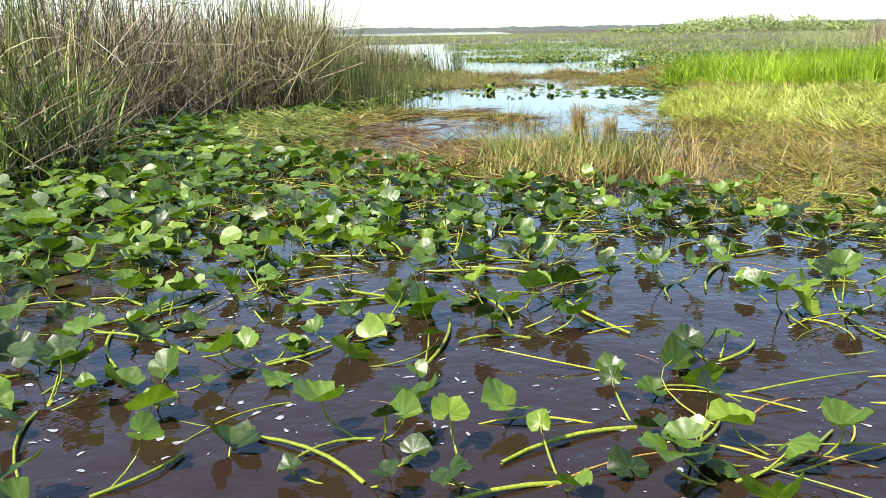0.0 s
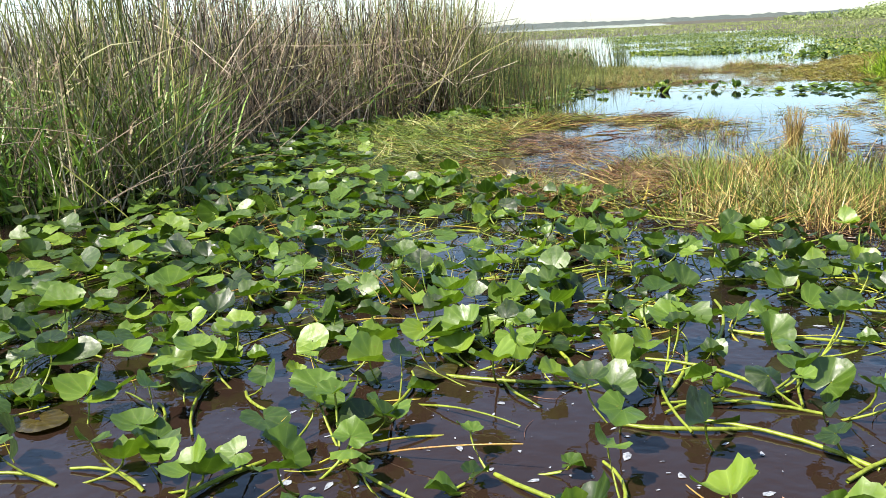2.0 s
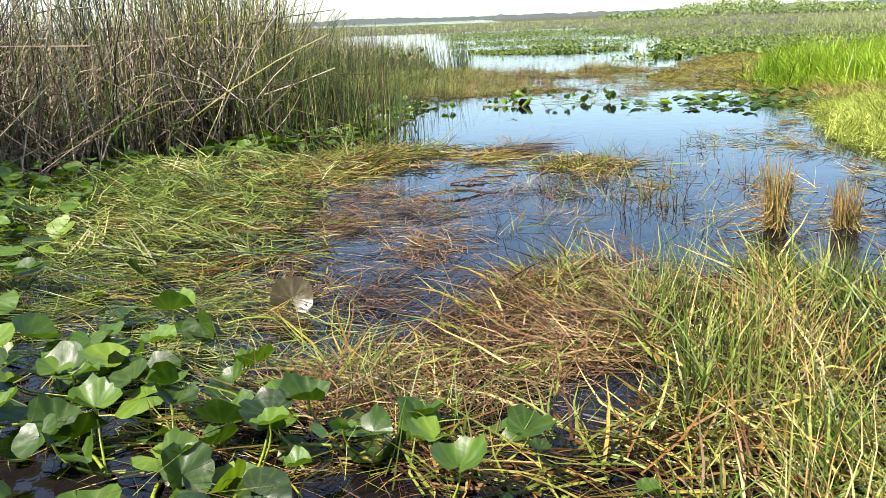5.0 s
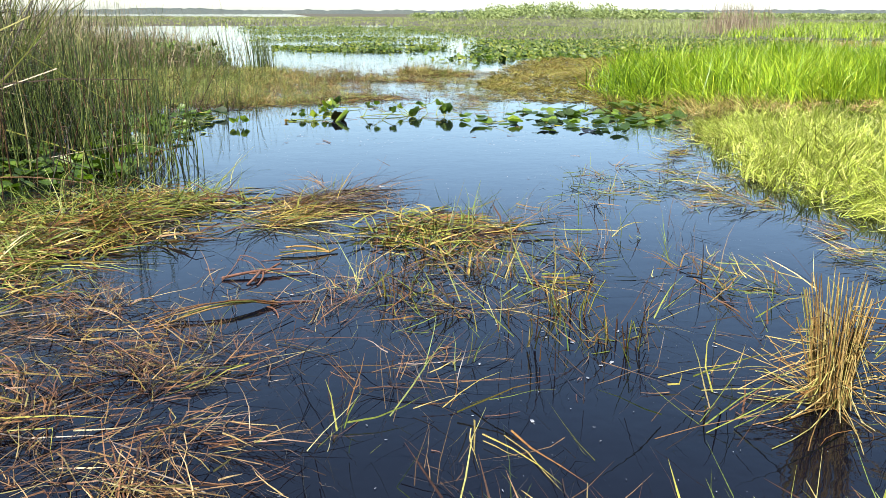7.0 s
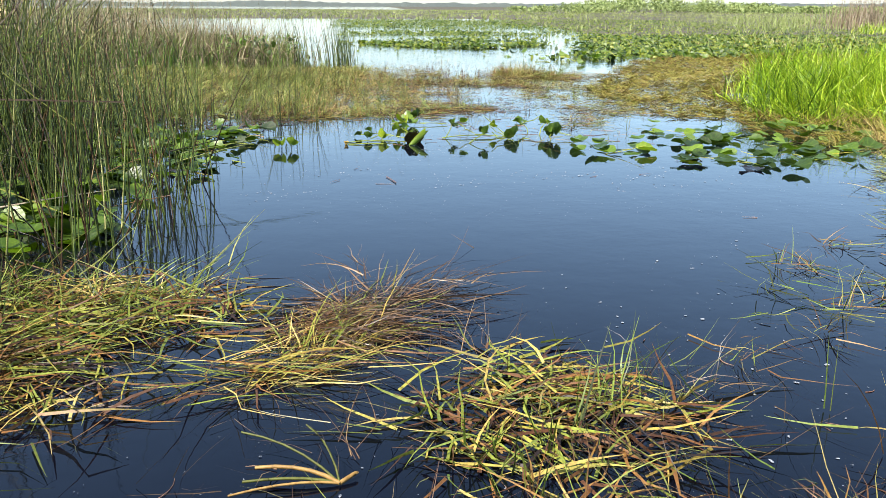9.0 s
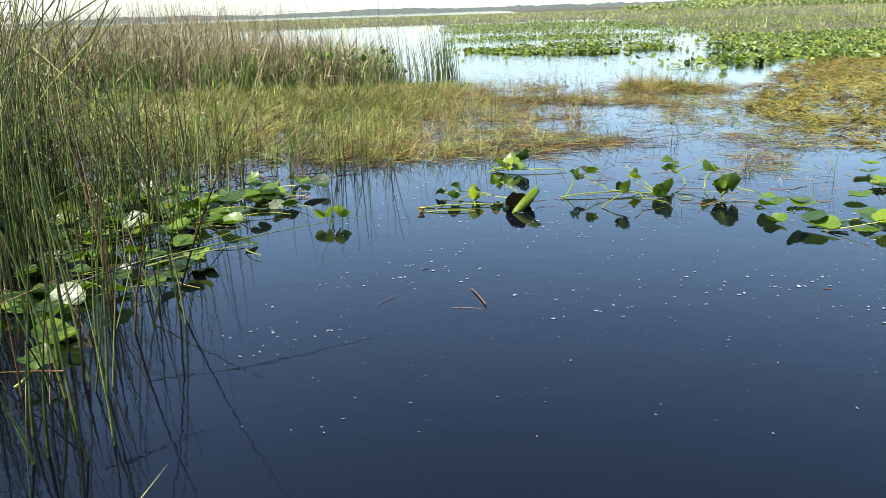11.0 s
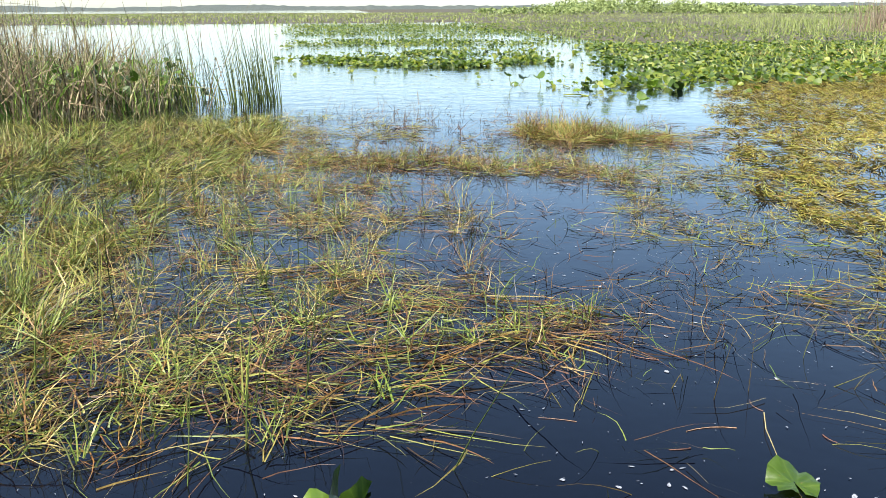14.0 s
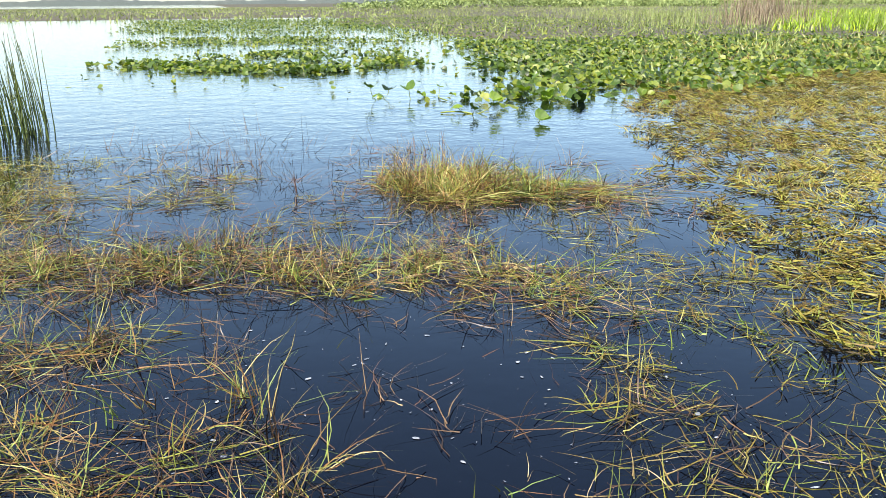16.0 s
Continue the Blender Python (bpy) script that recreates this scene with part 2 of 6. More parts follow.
MAT_FLOWER, nt, b = material("yellow_bud")
co = nt.nodes.new("ShaderNodeTexCoord")
fl = noise_of(nt, 40, 2, co.outputs["Object"])
nt.links.new(ramp_of(nt, fl.outputs[0], [(0.3, (0.20, 0.11, 0.02)), (0.7, (0.52, 0.38, 0.05))]), b.inputs["Base Color"])
b.inputs["Roughness"].default_value = 0.4

rng = np.random.default_rng(7)


# ---- mesh tools ----
def mesh_of(name, verts, faces, mat, uv=None, smooth=True):
    """A mesh from an (n, 3) array and an (m, 3 or 4) array of corners."""
    me = bpy.data.meshes.new(name)
    verts, faces = np.asarray(verts, np.float32), np.asarray(faces, np.int32)
    k = faces.shape[1]
    me.vertices.add(len(verts))
    me.vertices.foreach_set("co", verts.ravel())
    me.loops.add(faces.size)
    me.loops.foreach_set("vertex_index", faces.ravel())
    me.polygons.add(len(faces))
    me.polygons.foreach_set("loop_start", np.arange(0, faces.size, k, dtype=np.int32))
    if uv is not None:
        layer = me.uv_layers.new(name="leaf")
        layer.data.foreach_set("uv", np.asarray(uv, np.float32)[faces.ravel()].ravel())
    me.polygons.foreach_set("use_smooth", np.full(len(faces), smooth))
    me.materials.append(mat)
    me.update(calc_edges=True)
    return me


def put_stuff(name, mesh, label, category, kind="stuff"):
    return tagged(new(name, mesh), label, category, kind=kind)


def part(name, mesh, parent, label="", m=None):
    ob = new(name, mesh)
    ob.parent = parent
    if m is not None:
        ob.matrix_basis = m
    return tagged(ob, label)


def lattice(x, y, scale, seed=0):
    """Smooth noise from 0 to 1 at the places x, y."""
    def rand(i, j):
        v = np.sin(i * 127.1 + j * 311.7 + seed * 74.7) * 43758.5453
        return v - np.floor(v)
    u, v = x / scale, y / scale
    i, j = np.floor(u), np.floor(v)
    fu, fv = u - i, v - j
    fu, fv = fu * fu * (3 - 2 * fu), fv * fv * (3 - 2 * fv)
    a = rand(i, j) * (1 - fu) + rand(i + 1, j) * fu
    c = rand(i, j + 1) * (1 - fu) + rand(i + 1, j + 1) * fu
    return a * (1 - fv) + c * fv


def inside(poly, x, y):
    hit = np.zeros(len(x), bool)
    for (x0, y0), (x1, y1) in zip(poly, poly[1:] + poly[:1]):
        cross = (y0 > y) != (y1 > y)
        with np.errstate(divide="ignore", invalid="ignore"):
            hit ^= cross & (x < (x1 - x0) * (y - y0) / (y1 - y0 + 1e-12) + x0)
    return hit


CLEAR = [([(-3.8, 4.0), (-2.5, 6.2), (-1.2, 6.5), (-0.7, 5.2), (-1.0, 3.6), (-3.6, 3.4)], 0.18), ([(-2.6, 6.3), (-0.7, 6.4), (-0.5, 7.1), (-2.4, 7.2)], 0.55), ([(-1.0, 3.6), (1.5, 3.6), (1.8, 7.7), (0.2, 7.8), (-0.7, 6.6)], 0.4), ([(2.5, 29.3), (4.4, 29.0), (4.7, 31.0), (4.3, 32.4), (4.2, 33.2), (2.6, 33.9), (2.3, 33.0), (2.9, 31.6)], 0.17), ([(1.2, 31.6), (2.4, 31.8), (2.6, 33.2), (1.4, 33.4)], 0.35), ([(1.6, 26.0), (4.6, 26.0), (4.6, 28.6), (1.6, 28.6)], 0.5)]


def sow(poly, count, scale=0.0, gap=0.0, fray=0.25, seed=0, clear=True):
    """Random places within an outline with a frayed edge; noise of that scale below the value gap leaves holes."""
    p = np.array(poly, float)
    (x0, y0), (x1, y1) = p.min(0), p.max(0)
    got = []
    have = 0
    while have < count:
        x, y = rng.uniform(x0, x1, count * 2), rng.uniform(y0, y1, count * 2)
        wx = x + fray * 2.4 * (lattice(x, y, 0.6, seed + 5) - 0.5) + rng.normal(0, fray * 0.5, x.size)
        wy = y + fray * 2.4 * (lattice(x, y, 0.6, seed + 9) - 0.5) + rng.normal(0, fray * 0.5, x.size)
        keep = inside(poly, wx, wy)
        if scale:
            n = 0.6 * lattice(x, y, scale, seed) + 0.4 * lattice(x, y, scale * 0.4, seed + 3)
            keep &= n + rng.normal(0, 0.05, x.size) > gap
        for lane, share in CLEAR if clear else ():
            keep &= ~inside(lane, wx, wy) | (rng.random(x.size) < share)
        got.append(np.stack([x[keep], y[keep]], 1))
        have += int(keep.sum())
        if len(got) > 60:
            break
    return np.concatenate(got)[:count]


def span(lo, hi, n):
    return rng.uniform(lo, hi, n)


def ribbons(xy, z0, az, rise, droop, length, width, segs=3, floor=None, twist=0.6, wander=0.25):
    """Blades as bent strips: each rises from its root at the angle rise and bows over by the angle droop (radians)."""
    n = len(xy)
    s = np.linspace(0, 1, segs + 1)
    ang = rise[:, None] - droop[:, None] * s[None, :]
    step = (length / segs)[:, None]
    run = np.concatenate([np.zeros((n, 1)), np.cumsum(np.cos(ang[:, :-1]) * step, 1)], 1)
    up = np.concatenate([np.zeros((n, 1)), np.cumsum(np.sin(ang[:, :-1]) * step, 1)], 1)
    crease = np.where(rng.random(n) < 0.22, rng.normal(0, 1.1, n), 0.0)[:, None] * (np.arange(segs + 1)[None, :] >= rng.integers(1, segs + 1, n)[:, None])
    curl = az[:, None] + rng.normal(0, wander, n)[:, None] * 1.6 * s[None, :] + rng.normal(0, wander * 0.35, (n, segs + 1)) + crease
    along = np.diff(run, axis=1)
    px = xy[:, 0:1] + np.concatenate([np.zeros((n, 1)), np.cumsum(np.cos(curl[:, :-1]) * along, 1)], 1)
    py = xy[:, 1:2] + np.concatenate([np.zeros((n, 1)), np.cumsum(np.sin(curl[:, :-1]) * along, 1)], 1)
    pz = z0[:, None] + up
    if floor is not None:
        pz = np.maximum(pz, floor + rng.uniform(0, 0.025, n)[:, None])
    tw = rng.normal(0, twist, n)[:, None]
    w = width[:, None] * 0.5 * (1.0 - 0.92 * s[None, :] ** 1.8)
    ox, oy, oz = -np.sin(curl) * np.cos(tw) * w, np.cos(curl) * np.cos(tw) * w, np.sin(tw) * w
    left = np.stack([px - ox, py - oy, pz - oz], 2)
    right = np.stack([px + ox, py + oy, pz + oz], 2)
    verts = np.stack([left, right], 2).reshape(-1, 3)
    base = (np.arange(n) * (segs + 1) * 2)[:, None] + (np.arange(segs) * 2)[None, :]
    base = base.reshape(-1, 1)
    return verts, base + np.array([[0, 1, 3, 2]])


def tubes(xy, z0, az, rise, droop, length, width, segs=3, sides=3, kink=0.0, taper=0.75, floor=None, wander=0.12):
    """Stems as thin tubes; a share kink of them is broken over part of the way up."""
    n = len(xy)
    s = np.linspace(0, 1, segs + 1)
    ang = rise[:, None] - droop[:, None] * s[None, :]
    if kink:
        broken = rng.random(n) < kink
        at = rng.integers(1, segs, n)
        fold = np.where(broken, rng.uniform(1.0, 2.6, n), 0.0)
        ang = ang - fold[:, None] * (np.arange(segs + 1)[None, :] >= at[:, None])
    step = (length / segs)[:, None]
    run = np.concatenate([np.zeros((n, 1)), np.cumsum(np.cos(ang[:, :-1]) * step, 1)], 1)
    up = np.concatenate([np.zeros((n, 1)), np.cumsum(np.sin(ang[:, :-1]) * step, 1)], 1)
    az2 = az[:, None] + rng.normal(0, wander, n)[:, None] * s[None, :]
    centre = np.stack([xy[:, 0:1] + np.cos(az2) * run, xy[:, 1:2] + np.sin(az2) * run, z0[:, None] + up], 2)
    if floor is not None:
        centre[:, :, 2] = np.maximum(centre[:, :, 2], floor)
    w = width[:, None] * 0.5 * (1 - taper * s[None, :])
    turn = np.arange(sides) * 2 * np.pi / sides
    side = np.stack([-np.sin(az2), np.cos(az2), np.zeros_like(az2)], 2)
    nrm = np.stack([-np.cos(az2) * np.sin(ang), -np.sin(az2) * np.sin(ang), np.cos(ang)], 2)
    ring = centre[:, :, None, :] + w[:, :, None, None] * (np.cos(turn)[None, None, :, None] * side[:, :, None, :] + np.sin(turn)[None, None, :, None] * nrm[:, :, None, :])
    verts = ring.reshape(-1, 3)
    b0 = (np.arange(n) * (segs + 1) * sides)[:, None, None] + (np.arange(segs) * sides)[None, :, None]
    j = np.arange(sides)[None, None, :]
    k = (j + 1) % sides
    faces = np.stack([b0 + j, b0 + k, b0 + sides + k, b0 + sides + j], 3).reshape(-1, 4)
    return verts, faces


def joined(*pieces):
    verts, faces, off = [], [], 0
    for v, f in pieces:
        verts.append(v)
        faces.append(f + off)
        off += len(v)
    return np.concatenate(verts), np.concatenate(faces)


def flow(xy, heading, swing, scale=1.6, seed=0):
    """Headings that swing in locks, as combed or trampled grass lies."""
    return heading + swing * 2 * (lattice(xy[:, 0], xy[:, 1], scale, seed) - 0.5) * np.pi + rng.normal(0, 0.6, len(xy)) + np.pi * (rng.random(len(xy)) < 0.25)


def bundles(centres, per, heading, across, along, rise, droop, length, width, heap=0.0, fan=0.25, segs=3, floor=0.004, wander=0.3, twist=0.7):
    """Locks of grass: about each centre a handful of blades that lie or lean much the same way."""
    m = len(centres)
    size = rng.integers(max(1, per // 3), max(2, per * 2 - per // 3), m)
    own = np.repeat(np.arange(m), size)
    k = len(own)
    hd = heading[own]
    a, c = rng.normal(0, 1, k) * across, rng.normal(0, 1, k) * along
    q = centres[own] + np.stack([np.cos(hd) * c - np.sin(hd) * a, np.sin(hd) * c + np.cos(hd) * a], 1)
    lock_rise, lock_len = rng.uniform(*rise, m)[own], rng.uniform(0.75, 1.15, m)[own]
    z0 = heap * rng.uniform(0, 1, m)[own] * np.exp(-(a / (across * 1.6)) ** 2) * rng.uniform(0.2, 1.0, k)
    return ribbons(q, z0, hd + rng.normal(0, fan, k), np.maximum(0.0, lock_rise + rng.normal(0, 0.14, k)), span(*droop, k), lock_len * span(*length, k), span(*width, k) * (0.7 if width[1] < 0.017 and segs > 2 else 1.0), segs, floor, twist, wander)


# ---- the plan: outlines on the water, metres ----
REED_BANK = [(-5.0, 11.3), (-4.4, 12.6), (-5.6, 14.6), (-5.9, 17.0), (-5.4, 19.8), (-4.3, 21.6), (-3.2, 22.8), (-3.0, 24.4), (-3.2, 27.0), (-3.8, 29.0), (-5.0, 30.4), (-7.0, 31.5), (-24.0, 38.0), (-26.0, 10.0), (-12.0, 8.0), (-7.5, 11.2)]
LILY_DENSE = [(-11.0, 7.0), (-8.2, 3.6), (-5.6, 4.8), (-2.6, 4.0), (-1.2, 4.9), (-0.9, 5.8), (-0.3, 7.2), (0.6, 8.6), (0.9, 10.2), (0.4, 11.4), (-0.5, 12.4), (-1.6, 13.6), (-2.6, 14.8), (-3.2, 16.0), (-3.6, 18.0), (-4.6, 20.2), (-6.0, 18.0), (-6.6, 14.0), (-8.0, 11.0)]
LILY_SPARSE = [(-3.5, 2.6), (3.2, 2.6), (4.4, 5.0), (6.0, 8.2), (4.2, 8.9), (3.0, 10.2), (1.4, 10.9), (0.4, 9.6), (-1.2, 5.6)]
MAT_LEFT = [(-3.3, 16.0), (-2.2, 15.0), (-1.4, 14.1), (-0.8, 13.8), (-0.8, 15.0), (-1.1, 17.0), (-1.0, 18.4), (-0.5, 19.2), (0.3, 20.8), (-0.4, 21.3), (-2.0, 21.0), (-3.8, 20.6), (-4.0, 18.0)]
MAT_MID = [(-1.0, 12.4), (0.4, 11.6), (1.4, 10.8), (2.4, 11.0), (3.2, 12.5), (2.9, 14.2), (1.8, 14.6), (1.1, 14.8), (0.5, 14.4), (-0.1, 13.2)]
FIELD = [(0.7, 11.6), (1.4, 10.6), (2.8, 9.4), (4.3, 8.7), (9.0, 7.5), (27.0, 5.0), (32.0, 43.0), (25.0, 40.5), (14.0, 37.0), (9.5, 34.0), (7.8, 31.5), (7.3, 28.2), (7.2, 27.0), (7.0, 26.4), (6.2, 24.2), (5.0, 22.0), (4.5, 19.6), (4.3, 18.0), (3.9, 16.0), (3.0, 14.3), (1.6, 14.4), (0.9, 13.4)]
BAND = [(-9.0, 29.2), (-1.7, 28.95), (0.1, 29.2), (0.5, 29.1), (0.5, 29.9), (0.1, 31.0), (0.2, 33.0), (0.6, 35.4), (1.0, 37.6), (0.4, 39.4), (-2.0, 39.0), (-9.0, 38.0)]
BACK_BANK = [(-0.2, 41.0), (-1.2, 43.5), (-3.0, 47.0), (-6.0, 55.0), (-20.0, 75.0), (-50.0, 80.0), (-50.0, 38.0), (-9.0, 38.4), (-3.0, 40.0)]


def land(x, y):
    """How much a place lies in the marsh (1) or in open water (0)."""
    out = np.zeros_like(x)
    for poly in (REED_BANK, FIELD, BACK_BANK):
        out = np.maximum(out, inside(poly, x, y).astype(float))
    shore = 125 + 14 * (lattice(x, y * 0, 40, 2) - 0.5)
    far = ((y > shore) & (y < 405 - 0.9 * np.clip(x, -60, 140))).astype(float)
    right = ((x > 12 + 6 * lattice(x * 0, y, 12, 4) + 0.02 * (y - 45)) & (y > 43) & (y < 1500)).astype(float)
    behind = ((y > 41) & (x < -50)).astype(float) * ((y < 80))
    return np.maximum.reduce([out, far, right * (x > 12), behind])


# ---- ground and water ----
gx = np.concatenate([-np.geomspace(5200, 45, 26), np.arange(-44, 44.1, 0.6), np.geomspace(45, 5200, 26)])
gy = np.concatenate([-np.geomspace(5200, 3, 26), np.arange(-2, 62.1, 0.6), np.geomspace(63, 5200, 60)])
X, Y = np.meshgrid(gx, gy)
fx, fy = X.ravel(), Y.ravel()
hump = 0.05 * lattice(fx, fy, 1.1, 1) + 0.05 * lattice(fx, fy, 5, 2)
gz = np.where(land(fx, fy) > 0.5, np.where(fy > 62, 0.02, -0.11) + hump, -0.45)
nx_, ny_ = len(gx), len(gy)
idx = (np.arange(ny_ - 1)[:, None] * nx_ + np.arange(nx_ - 1)[None, :]).reshape(-1, 1)
ground = put_stuff("ground", mesh_of("ground", np.stack([fx, fy, gz], 1), idx + np.array([[0, 1, nx_ + 1, nx_]]), MAT_SOIL), "dark wet peat of the marsh bed and banks", "ground", "structure")
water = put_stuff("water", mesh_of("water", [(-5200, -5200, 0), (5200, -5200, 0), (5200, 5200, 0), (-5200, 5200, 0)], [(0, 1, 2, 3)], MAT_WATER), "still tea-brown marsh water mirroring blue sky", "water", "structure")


# ---- tall reeds on the bank ----
def reeds():
    front = REED_BANK[:11]
    belt = front + [(a - 2.4, b + 0.8) for a, b in reversed(front)]
    a = sow(belt, 3000, 0.6, 0.36, 0.35, 1)
    c = sow(REED_BANK, 6500, 1.2, 0.3, 0.3, 2)
    xy = np.concatenate([a, c])
    thin = (xy[:, 0] < -5.4) & (xy[:, 1] < 15.2)  # the lush corner, where few reeds stand
    xy = xy[~thin | (rng.random(len(xy)) < 0.4)]
    n = len(xy)
    x, y = xy[:, 0], xy[:, 1]
    tall = 2.55 + 0.75 * lattice(x, y, 2.5, 3) + 0.55 * lattice(x, y, 0.7, 8) - 0.6 * np.clip((y - 23) / 5, 0, 1) - 0.3 * np.clip((x + 4.5) / 3, 0, 1)
    green = rng.random(n) < np.clip(0.85 - 0.14 * (y - 13) - 0.25 * (lattice(x, y, 1.5, 6) - 0.5), 0.18, 0.85) + 0.5 * np.clip((y - 22) / 3, 0, 1)
    for name, pick, mat, kink, label in (("dry_reed_stand", ~green, MAT_REED_DRY, 0.45, "dense stand of tall dry grey-brown reeds, many bent over"), ("green_rush_stand", green, MAT_REED_GREEN, 0.2, "tall dark green bulrushes standing in marsh water")):
        q = xy[pick]
        k = len(q)
        loose = rng.random(k) < 0.42
        lean = np.abs(rng.normal(0, 1, k)) * np.where(loose, 0.5, 0.2)
        v, f = tubes(q, np.full(k, -0.12), span(0, 6.28, k), np.pi / 2 - lean, rng.normal(0.12, 0.25, k), tall[pick] * np.where(rng.random(k) < 0.3, span(0.3, 0.8, k), span(0.75, 1.15, k)), span(0.014, 0.030, k), 4, 3, kink, 0.55, None, 0.4)
        put_stuff(name, mesh_of(name, v, f, mat, smooth=False), label, "reeds")
    # fallen and leaning stems among them
    q = sow(belt, 1500, 0, 0, 0.5, 4)
    k = len(q)
    v, f = tubes(q, span(0.0, 0.9, k), span(0, 6.28, k), span(0.0, 1.2, k), span(-0.2, 0.6, k), span(0.5, 1.7, k), span(0.009, 0.02, k), 4, 3, 0.35, floor=0.01)
    put_stuff("fallen_reed", mesh_of("fallen_reed", v, f, MAT_REED_DRY, smooth=False), "pale fallen reed stems leaning through the stand", "reeds")
    q = sow([(-5.2, 11.6), (-4.2, 12.4), (-5.2, 14.8), (-5.5, 18.0), (-4.6, 20.6), (-5.4, 20.6), (-6.6, 17.0), (-6.4, 13.0)], 70, 0, 0, 0.3, 5)
    k = len(q)
    v, f = tubes(q, np.full(k, -0.05), span(-0.8, 0.8, k), span(0.5, 1.2, k), span(-0.1, 0.4, k), span(1.0, 2.2, k), span(0.012, 0.02, k), 4, 4, 0.1, floor=0.01)
    put_stuff("fallen_reed", mesh_of("fallen_reed", v, f, MAT_CANE), "pale reeds leaning out over the lily leaves", "reeds")
    # broken stems and hanging leaves that fill the stand
    for name, k, mat, low, high, label in (("reed_leaf", 2600, MAT_TAN, 0.0, 1.5, "dead tan leaves hanging in the reeds"), ("reed_leaf", 1700, MAT_LUSH, 0.0, 0.9, "green lance leaves between the reeds")):
        q = sow(belt, k, 0.7, 0.3, 0.4, 130 + k)
        k = len(q)
        v, f = ribbons(q, span(low, high, k), span(0, 6.28, k), span(0.4, 1.5, k), span(0.0, 1.4, k), span(0.4, 1.2, k), span(0.014, 0.034, k), 3, twist=1.2)
        put_stuff(name, mesh_of(name, v, f, mat), label, "reeds")
    q = sow(belt, 1500, 0.6, 0.3, 0.4, 134)
    k = len(q)
    v, f = tubes(q, np.full(k, -0.1), span(0, 6.28, k), np.pi / 2 - np.abs(rng.normal(0, 0.4, k)), rng.normal(0.05, 0.2, k), span(0.5, 1.7, k), span(0.016, 0.030, k), 3, 3, 0.3, 0.3)
    put_stuff("broken_reed", mesh_of("broken_reed", v, f, MAT_TAN, smooth=False), "stout broken tan reed stems in the stand", "reeds")
    # the stand goes on behind
    q = sow([(-8.0, 22.0), (-5.0, 31.0), (-10.0, 38.0), (-50.0, 62.0), (-50.0, 22.0), (-24.0, 9.0), (-12.0, 14.0)], 5200, 3, 0.15, 0.5, 10)
    k = len(q)
    v, f = tubes(q, np.full(k, -0.1), span(0, 6.28, k), np.pi / 2 - np.abs(rng.normal(0, 0.25, k)), rng.normal(0.1, 0.2, k), span(1.8, 3.1, k), span(0.018, 0.045, k), 2, 3, 0.3)
    put_stuff("dry_reed_stand", mesh_of("dry_reed_stand", v, f, MAT_REED_DRY, smooth=False), "deep stand of grey-brown reeds behind the bank", "reeds")
    # thick dark rushes leaning over the second pool
    q = sow([(-3.4, 26.4), (-2.0, 26.8), (-1.5, 28.0), (-2.2, 29.0), (-3.6, 28.6)], 70, 0, 0, 0.2, 131)
    k = len(q)
    v, f = tubes(q, np.full(k, -0.1), rng.normal(2.9, 0.5, k), np.pi / 2 - np.abs(rng.normal(0.35, 0.22, k)), span(0.0, 0.4, k), span(0.9, 1.7, k), span(0.013, 0.022, k), 5, 5, 0.08)
    put_stuff("green_rush_stand", mesh_of("green_rush_stand", v, f, MAT_RUSH), "thick dark green rushes leaning over the pool", "reeds")
    q = sow([(-3.4, 22.6), (-2.3, 22.8), (-1.7, 24.4), (-1.9, 26.4), (-3.2, 26.8)], 240, 0.5, 0.3, 0.2, 132)
    k = len(q)
    v, f = tubes(q, np.full(k, -0.1), span(0, 6.28, k), np.pi / 2 - np.abs(rng.normal(0, 0.16, k)), span(-0.1, 0.3, k), span(1.1, 2.1, k), span(0.011, 0.019, k), 4, 4, 0.12)
    put_stuff("green_rush_stand", mesh_of("green_rush_stand", v, f, MAT_RUSH), "tall dark rushes at the edge of the pool", "reeds")
    q = sow([(-2.0, 23.2), (-1.15, 23.6), (-0.95, 25.0), (-1.3, 26.4), (-2.0, 26.4)], 34, 0, 0, 0.1, 233)
    k = len(q)
    v, f = tubes(q, np.full(k, -0.1), span(0, 6.28, k), np.pi / 2 - np.abs(rng.normal(0, 0.2, k)), span(-0.1, 0.4, k), span(0.8, 1.6, k), span(0.010, 0.017, k), 4, 4, 0.15)
    put_stuff("green_rush_stand", mesh_of("green_rush_stand", v, f, MAT_RUSH), "scattered dark rushes between the lily leaves", "reeds")
    # leafy undergrowth at the feet of the reeds
    q = sow(REED_BANK, 4200, 1.4, 0.35, 0.3, 6)
    k = len(q)
    v, f = ribbons(q, np.zeros(k), span(0, 6.28, k), span(1.0, 1.5, k), span(0.1, 0.9, k), span(0.3, 1.0, k), span(0.012, 0.03, k), 3)
    put_stuff("reed_undergrowth", mesh_of("reed_undergrowth", v, f, MAT_REED_GREEN), "green leafy undergrowth between the reeds", "undergrowth")
    q = sow([(-10.0, 10.4), (-7.4, 11.2), (-5.8, 12.2), (-4.9, 13.4), (-6.0, 15.2), (-8.4, 15.8), (-11.5, 14.8)], 2900, 0.8, 0.36, 0.8, 7)
    k = len(q)
    v, f = ribbons(q, np.zeros(k), span(0, 6.28, k), span(1.0, 1.5, k), span(0.2, 1.1, k), span(0.8, 1.9, k), span(0.03, 0.065, k), 4)
    put_stuff("arrow_leaf_growth", mesh_of("arrow_leaf_growth", v, f, MAT_LUSH), "broad green lance leaves growing beside the reeds", "undergrowth")
